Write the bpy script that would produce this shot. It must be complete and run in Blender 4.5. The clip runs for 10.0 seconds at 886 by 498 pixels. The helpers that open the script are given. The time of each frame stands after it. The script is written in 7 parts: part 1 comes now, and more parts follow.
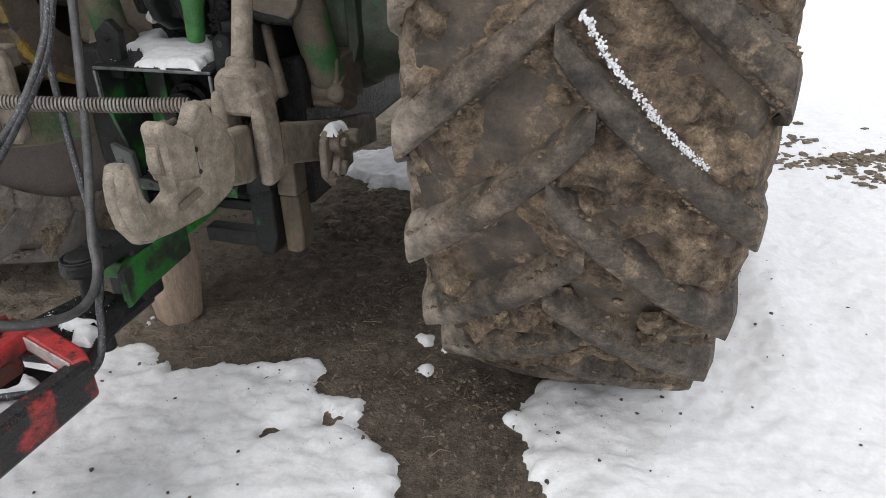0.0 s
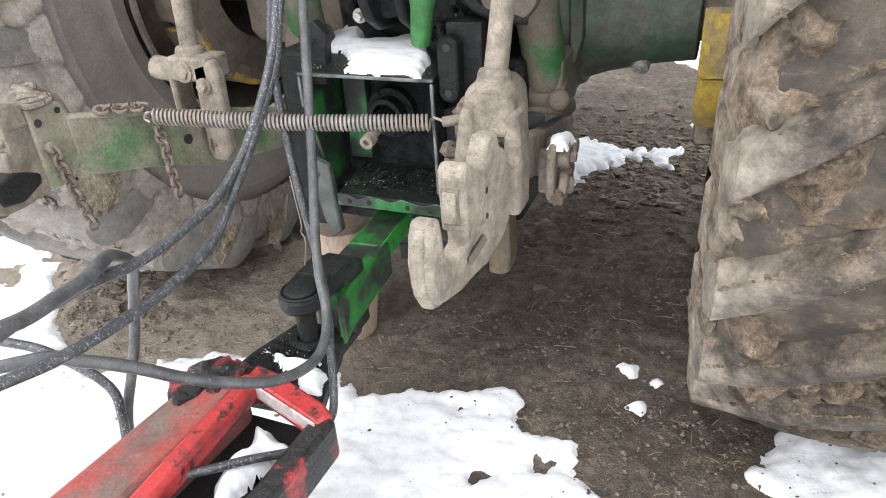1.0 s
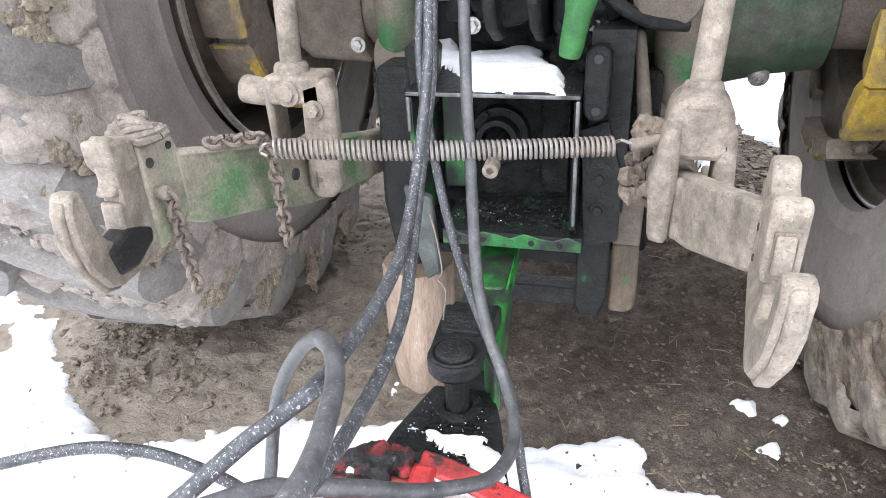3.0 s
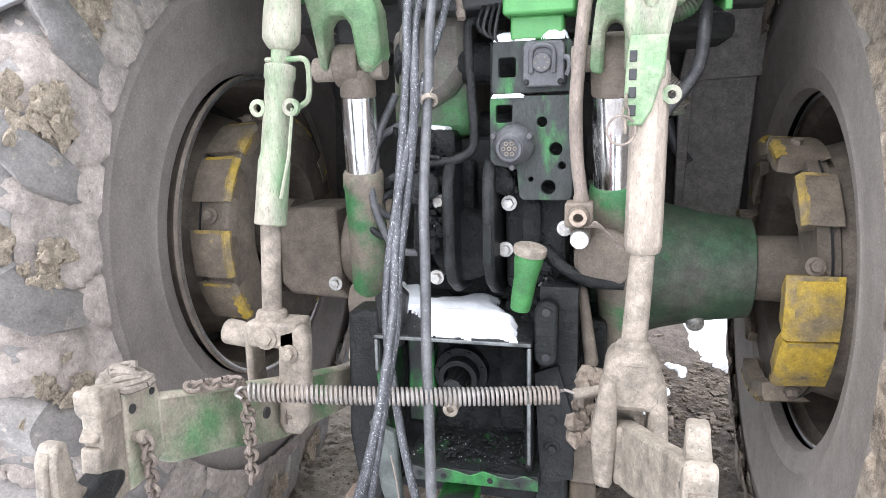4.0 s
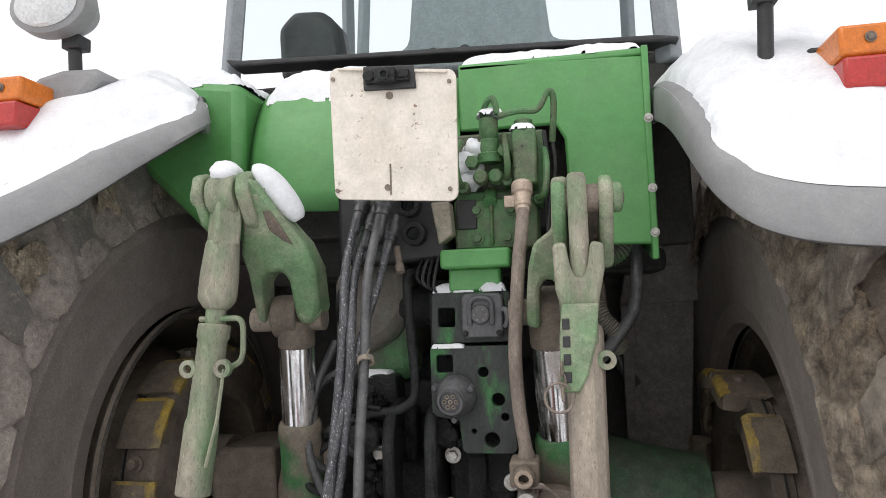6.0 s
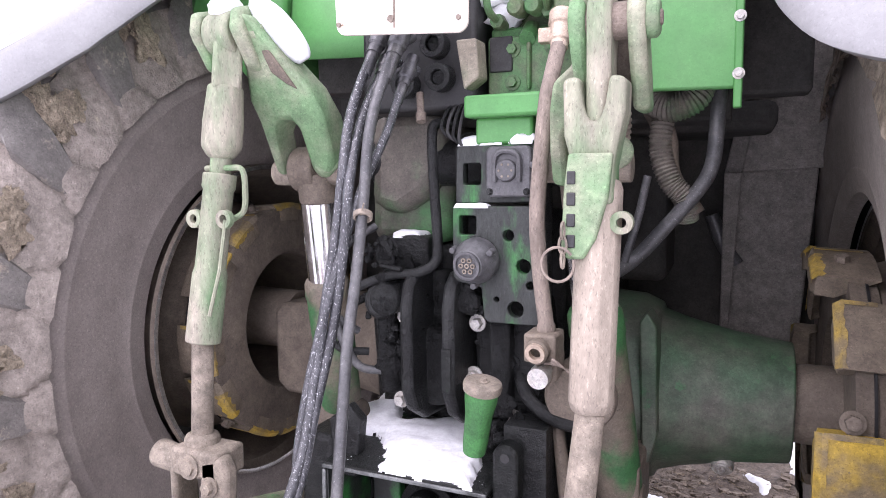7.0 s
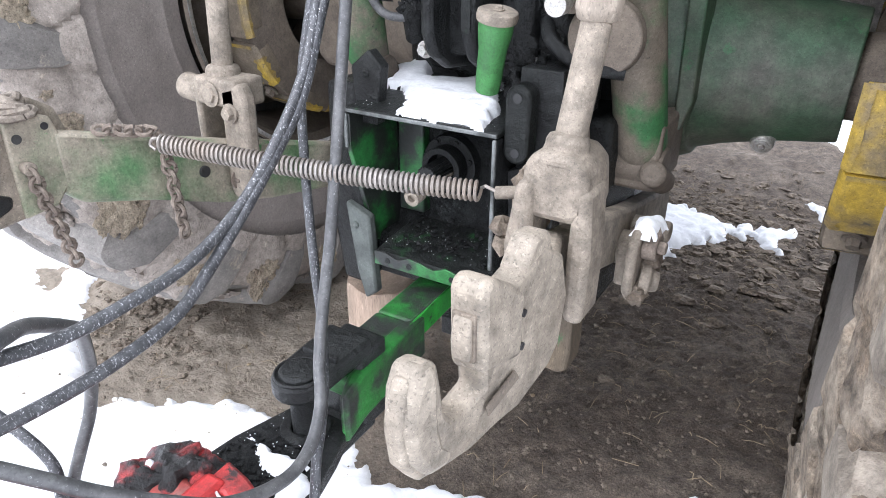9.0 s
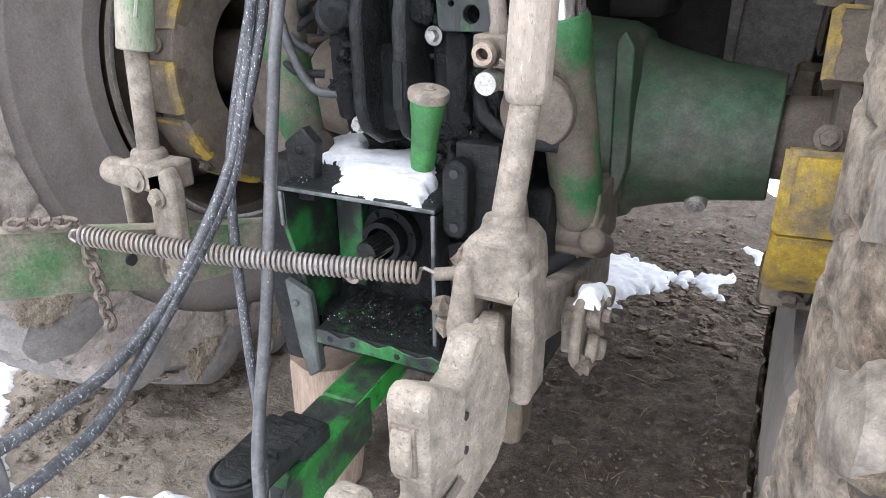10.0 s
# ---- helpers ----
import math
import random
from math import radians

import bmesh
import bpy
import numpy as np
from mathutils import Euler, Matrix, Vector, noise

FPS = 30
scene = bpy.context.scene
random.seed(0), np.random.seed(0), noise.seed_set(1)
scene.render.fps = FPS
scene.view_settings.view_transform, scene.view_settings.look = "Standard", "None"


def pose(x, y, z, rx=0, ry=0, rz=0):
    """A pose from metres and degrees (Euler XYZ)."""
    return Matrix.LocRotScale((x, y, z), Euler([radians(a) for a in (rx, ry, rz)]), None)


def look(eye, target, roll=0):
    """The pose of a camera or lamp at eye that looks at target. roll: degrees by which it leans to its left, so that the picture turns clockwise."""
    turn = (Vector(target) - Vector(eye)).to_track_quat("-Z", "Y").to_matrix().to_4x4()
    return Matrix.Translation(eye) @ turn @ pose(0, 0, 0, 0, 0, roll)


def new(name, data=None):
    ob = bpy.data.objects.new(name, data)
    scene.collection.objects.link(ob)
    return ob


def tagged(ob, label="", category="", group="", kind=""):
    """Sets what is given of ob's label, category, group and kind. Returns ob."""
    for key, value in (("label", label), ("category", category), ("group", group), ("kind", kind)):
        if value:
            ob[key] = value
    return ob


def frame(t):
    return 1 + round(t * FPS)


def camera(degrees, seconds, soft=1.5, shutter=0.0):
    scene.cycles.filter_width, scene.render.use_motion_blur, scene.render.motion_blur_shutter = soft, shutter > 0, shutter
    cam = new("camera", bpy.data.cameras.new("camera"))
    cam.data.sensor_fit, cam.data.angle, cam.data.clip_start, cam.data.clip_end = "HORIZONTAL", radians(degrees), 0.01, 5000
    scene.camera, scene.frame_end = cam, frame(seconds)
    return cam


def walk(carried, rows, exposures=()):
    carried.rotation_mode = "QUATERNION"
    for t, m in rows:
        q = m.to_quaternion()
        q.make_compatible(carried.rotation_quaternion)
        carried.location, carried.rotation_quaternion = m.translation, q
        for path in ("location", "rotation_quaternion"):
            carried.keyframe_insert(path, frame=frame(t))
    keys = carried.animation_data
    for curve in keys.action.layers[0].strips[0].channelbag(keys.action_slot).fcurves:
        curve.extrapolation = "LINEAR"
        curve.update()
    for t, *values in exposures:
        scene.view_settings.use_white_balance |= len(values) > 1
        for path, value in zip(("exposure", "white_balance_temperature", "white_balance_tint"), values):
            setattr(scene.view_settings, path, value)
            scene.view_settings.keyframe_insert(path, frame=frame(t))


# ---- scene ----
from mathutils.geometry import delaunay_2d_cdt

cam = camera(67.2, 10.0, soft=0.8)
PATH = [
    (0, (1.137, -1.533, 1.248), (0.651, 0.168, 0.316), -1.1),
    (0.5, (0.922, -1.481, 1.239), (0.271, 0.161, 0.301), -1.6),
    (1, (0.721, -1.415, 1.275), (0.022, 0.176, 0.285), -3.8),
    (1.5, (0.454, -1.393, 1.278), (0.014, 0.317, 0.339), -1.9),
    (2, (0.277, -1.341, 1.253), (-0.097, 0.317, 0.198), -1.0),
    (2.2, (0.245, -1.316, 1.234), (-0.183, 0.313, 0.156), -1.1),
    (3.3, (0.257, -1.381, 1.24), (-0.283, 0.37, 0.439), -2.9),
    (3.5, (0.276, -1.402, 1.275), (-0.259, 0.409, 0.615), -2.8),
    (4, (0.304, -1.43, 1.337), (-0.185, 0.474, 0.964), -1.2),
    (4.5, (0.299, -1.434, 1.39), (-0.142, 0.515, 1.314), 1.2),
    (5, (0.317, -1.415, 1.436), (-0.063, 0.543, 1.572), -0.7),
    (5.2, (0.316, -1.409, 1.438), (-0.006, 0.549, 1.684), -1.3),
    (6.3, (0.37, -1.35, 1.486), (-0.07, 0.6, 1.568), -2.7),
    (6.5, (0.403, -1.31, 1.48), (-0.177, 0.604, 1.497), -3.6),
    (7, (0.542, -1.168, 1.434), (-0.267, 0.65, 1.232), -0.6),
    (7.5, (0.601, -1.102, 1.395), (-0.398, 0.579, 0.973), -1.0),
    (8, (0.629, -1.11, 1.351), (-0.393, 0.487, 0.715), -0.7),
    (8.5, (0.648, -1.121, 1.28), (-0.315, 0.445, 0.492), 0.7),
    (9, (0.662, -1.123, 1.232), (-0.271, 0.397, 0.328), 0.2),
    (9.5, (0.683, -1.141, 1.221), (-0.237, 0.387, 0.316), 0.8),
    (10, (0.654, -1.076, 1.266), (-0.179, 0.57, 0.495), -0.6),
]
walk(cam, [(t, look(eye, target, roll)) for t, eye, target, roll in PATH],
     exposures=[(0, 0.27, 6500, 11), (0.3, 1.12, 6500, 10), (0.5, 1.22, 6500, 10), (1.0, 1.40, 6350, 10), (2.2, 1.70, 6050, 13), (3.3, 1.68, 6050, 13), (4.0, 1.88, 6000, 13), (4.5, 1.63, 6150, 11), (4.9, 1.02, 6200, 6), (5.05, 0.67, 6250, 8), (5.2, 0.27, 6300, 10), (6.4, 0.28, 6600, 14), (7.0, 1.52, 6150, 27), (7.5, 1.98, 6200, 25), (8.0, 2.0, 5950, 14), (8.6, 1.66, 5950, 13), (9.0, 1.71, 5950, 13), (10, 1.58, 5950, 13)])

# ---- world and light: an overcast winter day ----
world = bpy.data.worlds.new("winter_sky")
scene.world = world
world.use_nodes = True
wn, wl = world.node_tree.nodes, world.node_tree.links
sky = wn.new("ShaderNodeTexSky")
sky.sky_type, sky.sun_disc = "NISHITA", False
sky.sun_elevation, sky.sun_rotation = radians(55), radians(200)
sky.dust_density, sky.air_density = 6.0, 1.0
pale = wn.new("ShaderNodeHueSaturation")
pale.inputs["Saturation"].default_value = 0.15
wl.new(sky.outputs[0], pale.inputs["Color"])
clouds = wn.new("ShaderNodeMix")
clouds.data_type = "RGBA"
clouds.inputs[0].default_value = 0.8
clouds.inputs[7].default_value = (6.6, 6.7, 6.9, 1)
wl.new(pale.outputs[0], clouds.inputs[6])
wl.new(clouds.outputs[2], wn["Background"].inputs["Color"])
wn["Background"].inputs["Strength"].default_value = 0.15
sun = new("sun", bpy.data.lights.new("sun", "SUN"))
sun.data.energy, sun.data.angle, sun.data.color = 0.5, radians(50), (1.0, 0.98, 0.96)
sun.matrix_world = look((0, 0, 10), (0 + 10 * math.sin(radians(20)) * 0.7, 10 * math.cos(radians(20)) * 0.7, 0.0))


# ---- materials ----
def surface(name, base, other, scale=9.0, mix=0.5, sharp=0.25, rough=0.7, metal=0.0, bump=0.42, grain=160.0,
            third=None, third_at=0.62, third_scale=30.0, stretch=(1, 1, 1), fleck=0.22, rough_other=None, metal_other=None, tone_low=0.80, tone_high=1.20, deep=0.004, grime=0.27, dust=None):
    """base paint or metal, broken up by patches of other (dust, wear) and specks of third."""
    m = bpy.data.materials.new(name)
    m.use_nodes = True
    n, k = m.node_tree.nodes, m.node_tree.links
    b = n["Principled BSDF"]
    co, mp, info = n.new("ShaderNodeTexCoord"), n.new("ShaderNodeMapping"), n.new("ShaderNodeObjectInfo")
    mp.inputs["Scale"].default_value = stretch
    sh = n.new("ShaderNodeVectorMath")
    sh.operation = "MULTIPLY_ADD"
    sh.inputs[1].default_value = (7.0, 5.0, 3.0)
    k.new(info.outputs["Random"], sh.inputs[0])
    k.new(co.outputs["Object"], sh.inputs[2])
    k.new(sh.outputs[0], mp.inputs["Vector"])

    def noise_at(s, detail=6.0, r=0.6):
        x = n.new("ShaderNodeTexNoise")
        x.inputs["Scale"].default_value, x.inputs["Detail"].default_value, x.inputs["Roughness"].default_value = s, detail, r
        k.new(mp.outputs[0], x.inputs["Vector"])
        return x.outputs["Fac"]

    def step(v, lo, hi):
        x = n.new("ShaderNodeMapRange")
        x.interpolation_type = "SMOOTHSTEP"
        x.inputs[1].default_value, x.inputs[2].default_value = lo, hi
        k.new(v, x.inputs[0])
        return x.outputs[0]

    def blend(f, a, c):
        x = n.new("ShaderNodeMix")
        x.data_type = "RGBA"
        k.new(f, x.inputs[0])
        for s, v in ((6, a), (7, c)):
            if isinstance(v, tuple):
                x.inputs[s].default_value = (*v, 1)
            else:
                k.new(v, x.inputs[s])
        return x.outputs[2]

    big, fine = noise_at(scale), noise_at(grain, 4.0, 0.7)
    where = step(big, 1 - mix - sharp + 0.0, 1 - mix + sharp)
    col = blend(where, base, other)
    if third:
        col = blend(step(noise_at(third_scale, 8.0, 0.75), third_at, third_at + 0.08), col, third)
    shade = n.new("ShaderNodeMix")
    shade.data_type, shade.blend_type = "RGBA", "MULTIPLY"
    shade.inputs[0].default_value = 1.0
    tone = n.new("ShaderNodeMapRange")
    tone.inputs[1].default_value, tone.inputs[2].default_value, tone.inputs[3].default_value, tone.inputs[4].default_value = 0.28, 0.72, tone_low, tone_high
    k.new(fine, tone.inputs[0])
    k.new(col, shade.inputs[6])
    k.new(tone.outputs[0], shade.inputs[7])
    grimed = n.new("ShaderNodeMix")
    grimed.data_type, grimed.blend_type = "RGBA", "MULTIPLY"
    grimed.inputs[0].default_value = 1.0
    patchy = n.new("ShaderNodeMapRange")
    patchy.inputs[1].default_value, patchy.inputs[2].default_value, patchy.inputs[3].default_value, patchy.inputs[4].default_value = 0.36, 0.64, 1 - grime, 1 + 0.75 * grime
    k.new(noise_at(max(22.0, scale * 2.6), 10.0, 0.74), patchy.inputs[0])
    k.new(shade.outputs[2], grimed.inputs[6])
    k.new(patchy.outputs[0], grimed.inputs[7])
    final = grimed.outputs[2]
    # pits and flecks of grit
    for at, low, high, gain in ((310.0, 0.57, 0.66, 1 - 1.3 * fleck), (230.0, 0.60, 0.68, 1 + 1.5 * fleck)):
        grit = n.new("ShaderNodeMix")
        grit.data_type, grit.blend_type = "RGBA", "MULTIPLY"
        grit.inputs[7].default_value = (gain, gain, gain, 1)
        k.new(step(noise_at(at, 3.0, 0.6), low, high), grit.inputs[0])
        k.new(final, grit.inputs[6])
        final = grit.outputs[2]
    if dust:
        # dust settled towards one side of the thing
        x0, x1, tint = dust
        sep, spread = n.new("ShaderNodeSeparateXYZ"), n.new("ShaderNodeMath")
        k.new(co.outputs["Object"], sep.inputs[0])
        spread.operation = "MULTIPLY_ADD"
        spread.inputs[1].default_value = 0.45
        k.new(noise_at(9.0, 8.0, 0.7), spread.inputs[0])
        k.new(sep.outputs[0], spread.inputs[2])
        final = blend(step(spread.outputs[0], x1 + 0.225, x0 + 0.225), tint, final)
        light = n.new("ShaderNodeMix")
        light.data_type, light.blend_type = "RGBA", "MULTIPLY"
        light.inputs[0].default_value = 1.0
        k.new(final, light.inputs[6])
        k.new(patchy.outputs[0], light.inputs[7])
        final = light.outputs[2]
    k.new(final, b.inputs["Base Color"])
    for key, one, two in (("Roughness", rough, rough_other), ("Metallic", metal, metal_other)):
        b.inputs[key].default_value = one
        if two is not None:
            x = n.new("ShaderNodeMapRange")
            x.inputs[3].default_value, x.inputs[4].default_value = one, two
            k.new(where, x.inputs[0])
            k.new(x.outputs[0], b.inputs[key])
    if bump:
        bp = n.new("ShaderNodeBump")
        bp.inputs["Strength"].default_value, bp.inputs["Distance"].default_value = bump, deep
        s = n.new("ShaderNodeMath")
        s.operation = "ADD"
        k.new(noise_at(grain * 0.35, 8.0, 0.7), s.inputs[0])
        k.new(big, s.inputs[1])
        k.new(s.outputs[0], bp.inputs["Height"])
        k.new(bp.outputs[0], b.inputs["Normal"])
    return m


green_dusty = surface("green_paint_dusty", (0.06, 0.165, 0.06), (0.285, 0.25, 0.192), 5, 0.58, 0.14, 0.6, third=(0.05, 0.23, 0.06), third_at=0.61, third_scale=13)
green_clean = surface("green_paint", (0.088, 0.29, 0.082), (0.135, 0.30, 0.118), 5, 0.35, 0.3, 0.45, bump=0.05, third=(0.16, 0.15, 0.11), third_at=0.74, third_scale=14, grime=0.10, tone_low=0.95, tone_high=1.05, fleck=0.07)
green_valve = surface("green_paint_oil_stained", (0.066, 0.18, 0.062), (0.115, 0.125, 0.075), 9, 0.48, 0.15, 0.5, third=(0.03, 0.03, 0.026), third_at=0.60, third_scale=22, bump=0.4, grime=0.3, tone_low=0.8, tone_high=1.2)
green_bright = surface("green_paint_bright", (0.026, 0.15, 0.036), (0.018, 0.02, 0.018), 13, 0.56, 0.10, 0.45, third=(0.033, 0.23, 0.042), third_at=0.63, third_scale=15)
green_oily = surface("green_paint_oily", (0.014, 0.0155, 0.0145), (0.035, 0.14, 0.045), 12, 0.36, 0.07, 0.34, third=(0.06, 0.24, 0.075), third_at=0.68, third_scale=18, bump=0.9, deep=0.008, fleck=0.35)
green_neck = surface("green_paint_scuffed", (0.05, 0.19, 0.052), (0.03, 0.09, 0.033), 16, 0.4, 0.2, 0.55, third=(0.16, 0.24, 0.14), third_at=0.66, third_scale=24)
green_arm = surface("green_paint_chalky", (0.14, 0.25, 0.12), (0.32, 0.31, 0.23), 10, 0.45, 0.22, 0.7, third=(0.08, 0.27, 0.08), third_at=0.66, third_scale=22, tone_low=0.86, tone_high=1.12)
green_rod = surface("green_paint_dust_streaked", (0.085, 0.20, 0.08), (0.31, 0.275, 0.22), 9, 0.55, 0.2, 0.75, stretch=(1, 1, 0.35), tone_low=0.86, tone_high=1.12)
steel_dusty = surface("steel_under_dust", (0.255, 0.217, 0.172), (0.155, 0.129, 0.10), 11, 0.42, 0.22, 0.8, third=(0.125, 0.104, 0.082), third_at=0.65, third_scale=60, bump=0.6, tone_low=0.84, tone_high=1.14, grime=0.40)
steel_hook = surface("cast_hook_steel", (0.275, 0.236, 0.186), (0.17, 0.142, 0.108), 10, 0.42, 0.22, 0.7, third=(0.155, 0.165, 0.125), third_at=0.66, third_scale=32, bump=0.4, tone_low=0.84, tone_high=1.14, grime=0.42, fleck=0.28)
green_vivid = surface("fresh_green_paint", (0.028, 0.27, 0.03), (0.03, 0.17, 0.035), 12, 0.4, 0.2, 0.45, third=(0.02, 0.02, 0.018), third_at=0.60, third_scale=20, bump=0.2)
green_bar = surface("green_paint_rubbed", (0.03, 0.19, 0.035), (0.03, 0.031, 0.029), 9, 0.50, 0.10, 0.45, third=(0.24, 0.25, 0.25), third_at=0.67, third_scale=42, bump=0.7, fleck=0.35)
green_plate = surface("oily_green_plate", (0.04, 0.044, 0.041), (0.05, 0.185, 0.058), 14, 0.43, 0.10, 0.45, third=(0.18, 0.185, 0.18), third_at=0.67, third_scale=45, bump=0.7, stretch=(1.3, 1, 0.5))
green_axle = surface("axle_green_oily", (0.038, 0.088, 0.044), (0.105, 0.097, 0.08), 5, 0.48, 0.2, 0.5, third=(0.045, 0.135, 0.056), third_at=0.60, third_scale=7, bump=0.4, tone_low=0.82, tone_high=1.18, grime=0.35)
green_barrel = surface("barrel_green_dusty", (0.04, 0.15, 0.05), (0.175, 0.147, 0.112), 7, 0.52, 0.1, 0.6, third=(0.03, 0.03, 0.027), third_at=0.62, third_scale=16, bump=0.3)
wood_old = surface("old_painted_wood", (0.15, 0.115, 0.075), (0.075, 0.06, 0.045), 9, 0.5, 0.2, 0.85, third=(0.05, 0.12, 0.05), third_at=0.62, third_scale=14, stretch=(1, 1, 0.3))
red_greasy = surface("red_paint_under_grease", (0.016, 0.0155, 0.0155), (0.42, 0.045, 0.045), 13, 0.40, 0.07, 0.30, third=(0.30, 0.28, 0.27), third_at=0.68, third_scale=40, bump=1.0, deep=0.010, fleck=0.35)
rubber_bare = surface("bare_tread_rubber", (0.048, 0.040, 0.033), (0.125, 0.096, 0.07), 9, 0.55, 0.15, 0.55, third=(0.23, 0.172, 0.115), third_at=0.55, third_scale=18, bump=1.0, grain=150, deep=0.008)
cheek_grey = surface("worn_grey_casting", (0.10, 0.112, 0.102), (0.045, 0.05, 0.046), 9, 0.45, 0.2, 0.6, third=(0.05, 0.17, 0.06), third_at=0.68, third_scale=14, bump=0.4)
rim_worn = surface("rubbed_grey_edge", (0.19, 0.20, 0.195), (0.035, 0.038, 0.036), 16, 0.45, 0.15, 0.4, metal=0.3, third=(0.04, 0.15, 0.05), third_at=0.66, third_scale=30)
steel_worn = surface("bright_worn_steel", (0.55, 0.54, 0.52), (0.35, 0.33, 0.30), 30, 0.4, 0.2, 0.35, metal=0.9)
spring_steel = surface("spring_steel", (0.36, 0.34, 0.32), (0.22, 0.175, 0.135), 8, 0.5, 0.25, 0.45, metal=0.7, bump=0.1, metal_other=0.2)
coupler_steel = surface("oily_dark_steel", (0.10, 0.10, 0.105), (0.20, 0.195, 0.19), 30, 0.4, 0.25, 0.4, metal=0.6, bump=0.2, third=(0.16, 0.125, 0.095), third_at=0.66, third_scale=40)
rust = surface("rusty_steel", (0.145, 0.115, 0.092), (0.25, 0.205, 0.165), 20, 0.45, 0.2, 0.8, bump=0.6)
# pale third specks put wet glints into the next two black colours
grease = surface("black_grease", (0.010, 0.0105, 0.0105), (0.028, 0.030, 0.029), 14, 0.4, 0.2, 0.26, third=(0.20, 0.205, 0.21), third_at=0.635, third_scale=120, bump=1.0, grain=150, deep=0.014, fleck=0.35)
grease_plain = surface("oily_cast_iron", (0.014, 0.0145, 0.0145), (0.033, 0.035, 0.034), 10, 0.42, 0.2, 0.30, third=(0.17, 0.17, 0.17), third_at=0.65, third_scale=85, bump=0.9, grain=140, deep=0.010, fleck=0.35)
# shade of deep hollows is put into this near-black colour
hollow_shade = surface("shaded_hollow", (0.052, 0.051, 0.048), (0.09, 0.084, 0.075), 5, 0.4, 0.3, 0.9)
chrome = surface("chrome_rod", (0.75, 0.75, 0.75), (0.36, 0.31, 0.27), 22, 0.42, 0.15, 0.14, metal=1.0, bump=0.05, stretch=(1, 1, 0.3), rough_other=0.5, metal_other=0.4, grime=0.15, fleck=0.07)
rubber = surface("tyre_rubber", (0.066, 0.055, 0.045), (0.135, 0.106, 0.078), 7, 0.52, 0.20, 0.7, third=(0.24, 0.182, 0.122), third_at=0.57, third_scale=13, bump=1.0, grain=200, tone_low=0.65, tone_high=1.3, deep=0.010, dust=(-0.19, -0.36, (0.36, 0.31, 0.25)), grime=0.45)
rubber_side = surface("tyre_sidewall", (0.22, 0.192, 0.168), (0.32, 0.282, 0.248), 2.5, 0.5, 0.3, 0.8, third=(0.38, 0.335, 0.285), third_at=0.70, third_scale=14, bump=0.25, tone_low=0.8, tone_high=1.15, grime=0.14)
mud = surface("dried_mud", (0.215, 0.158, 0.105), (0.125, 0.093, 0.066), 8, 0.45, 0.25, 0.95, third=(0.34, 0.258, 0.17), third_at=0.58, third_scale=12, bump=1.0, grain=110, tone_low=0.65, tone_high=1.32, deep=0.018, dust=(-0.24, -0.40, (0.40, 0.335, 0.26)), grime=0.5, fleck=0.35)
rim_brown = surface("rim_under_dirt", (0.122, 0.099, 0.077), (0.19, 0.156, 0.12), 7, 0.45, 0.25, 0.8)
tooth_brown = surface("hub_tooth_dirt", (0.155, 0.125, 0.092), (0.22, 0.18, 0.132), 9, 0.45, 0.25, 0.75, third=(0.46, 0.31, 0.04), third_at=0.63, third_scale=12)
yellow = surface("yellow_paint_worn", (0.48, 0.325, 0.04), (0.20, 0.155, 0.09), 11, 0.50, 0.16, 0.6, third=(0.12, 0.10, 0.08), third_at=0.60, third_scale=35)
hose_black = surface("hose_rubber", (0.026, 0.027, 0.030), (0.07, 0.072, 0.077), 60, 0.5, 0.25, 0.30, bump=0.5, third=(0.50, 0.505, 0.52), third_at=0.555, third_scale=340, stretch=(1, 1, 0.6))
hose_grey = surface("hose_rubber_dusty", (0.058, 0.059, 0.061), (0.115, 0.114, 0.113), 24, 0.45, 0.25, 0.38, bump=0.3, third=(0.42, 0.42, 0.43), third_at=0.60, third_scale=220)
hose_tan = surface("hose_under_dust", (0.245, 0.20, 0.165), (0.16, 0.132, 0.108), 14, 0.4, 0.25, 0.85, stretch=(1, 1, 0.4))
red_paint = surface("red_paint_worn", (0.52, 0.045, 0.045), (0.12, 0.035, 0.033), 8, 0.42, 0.12, 0.42, third=(0.03, 0.022, 0.022), third_at=0.53, third_scale=22, bump=0.5)
red_dirty = surface("red_paint_dirty", (0.15, 0.12, 0.10), (0.33, 0.058, 0.048), 6, 0.52, 0.12, 0.7, third=(0.06, 0.05, 0.045), third_at=0.60, third_scale=22, bump=0.4)
wood = surface("sawn_log_wood", (0.42, 0.325, 0.25), (0.29, 0.21, 0.155), 8, 0.45, 0.25, 0.85, stretch=(1, 1, 0.15), third=(0.15, 0.10, 0.06), third_at=0.66, third_scale=30)
plastic_grey = surface("grey_fender_plastic", (0.235, 0.235, 0.235), (0.30, 0.30, 0.295), 6, 0.4, 0.3, 0.6, bump=0.1, third=(0.33, 0.33, 0.33), third_at=0.68, third_scale=30, tone_low=0.93, tone_high=1.06, grime=0.10, fleck=0.07)
plastic_black = surface("black_plastic", (0.02, 0.02, 0.021), (0.045, 0.044, 0.042), 12, 0.4, 0.25, 0.5, bump=0.15)
cab_grey = surface("cab_lining_grey", (0.23, 0.25, 0.26), (0.28, 0.30, 0.31), 3, 0.4, 0.3, 0.7, bump=0.03, grime=0.10, fleck=0.07)
plate_white = surface("weathered_white_board", (0.70, 0.64, 0.56), (0.59, 0.52, 0.42), 9, 0.4, 0.3, 0.6, third=(0.24, 0.16, 0.10), third_at=0.60, third_scale=46, bump=0.15, grime=0.12, tone_low=0.9, tone_high=1.08, fleck=0.07)
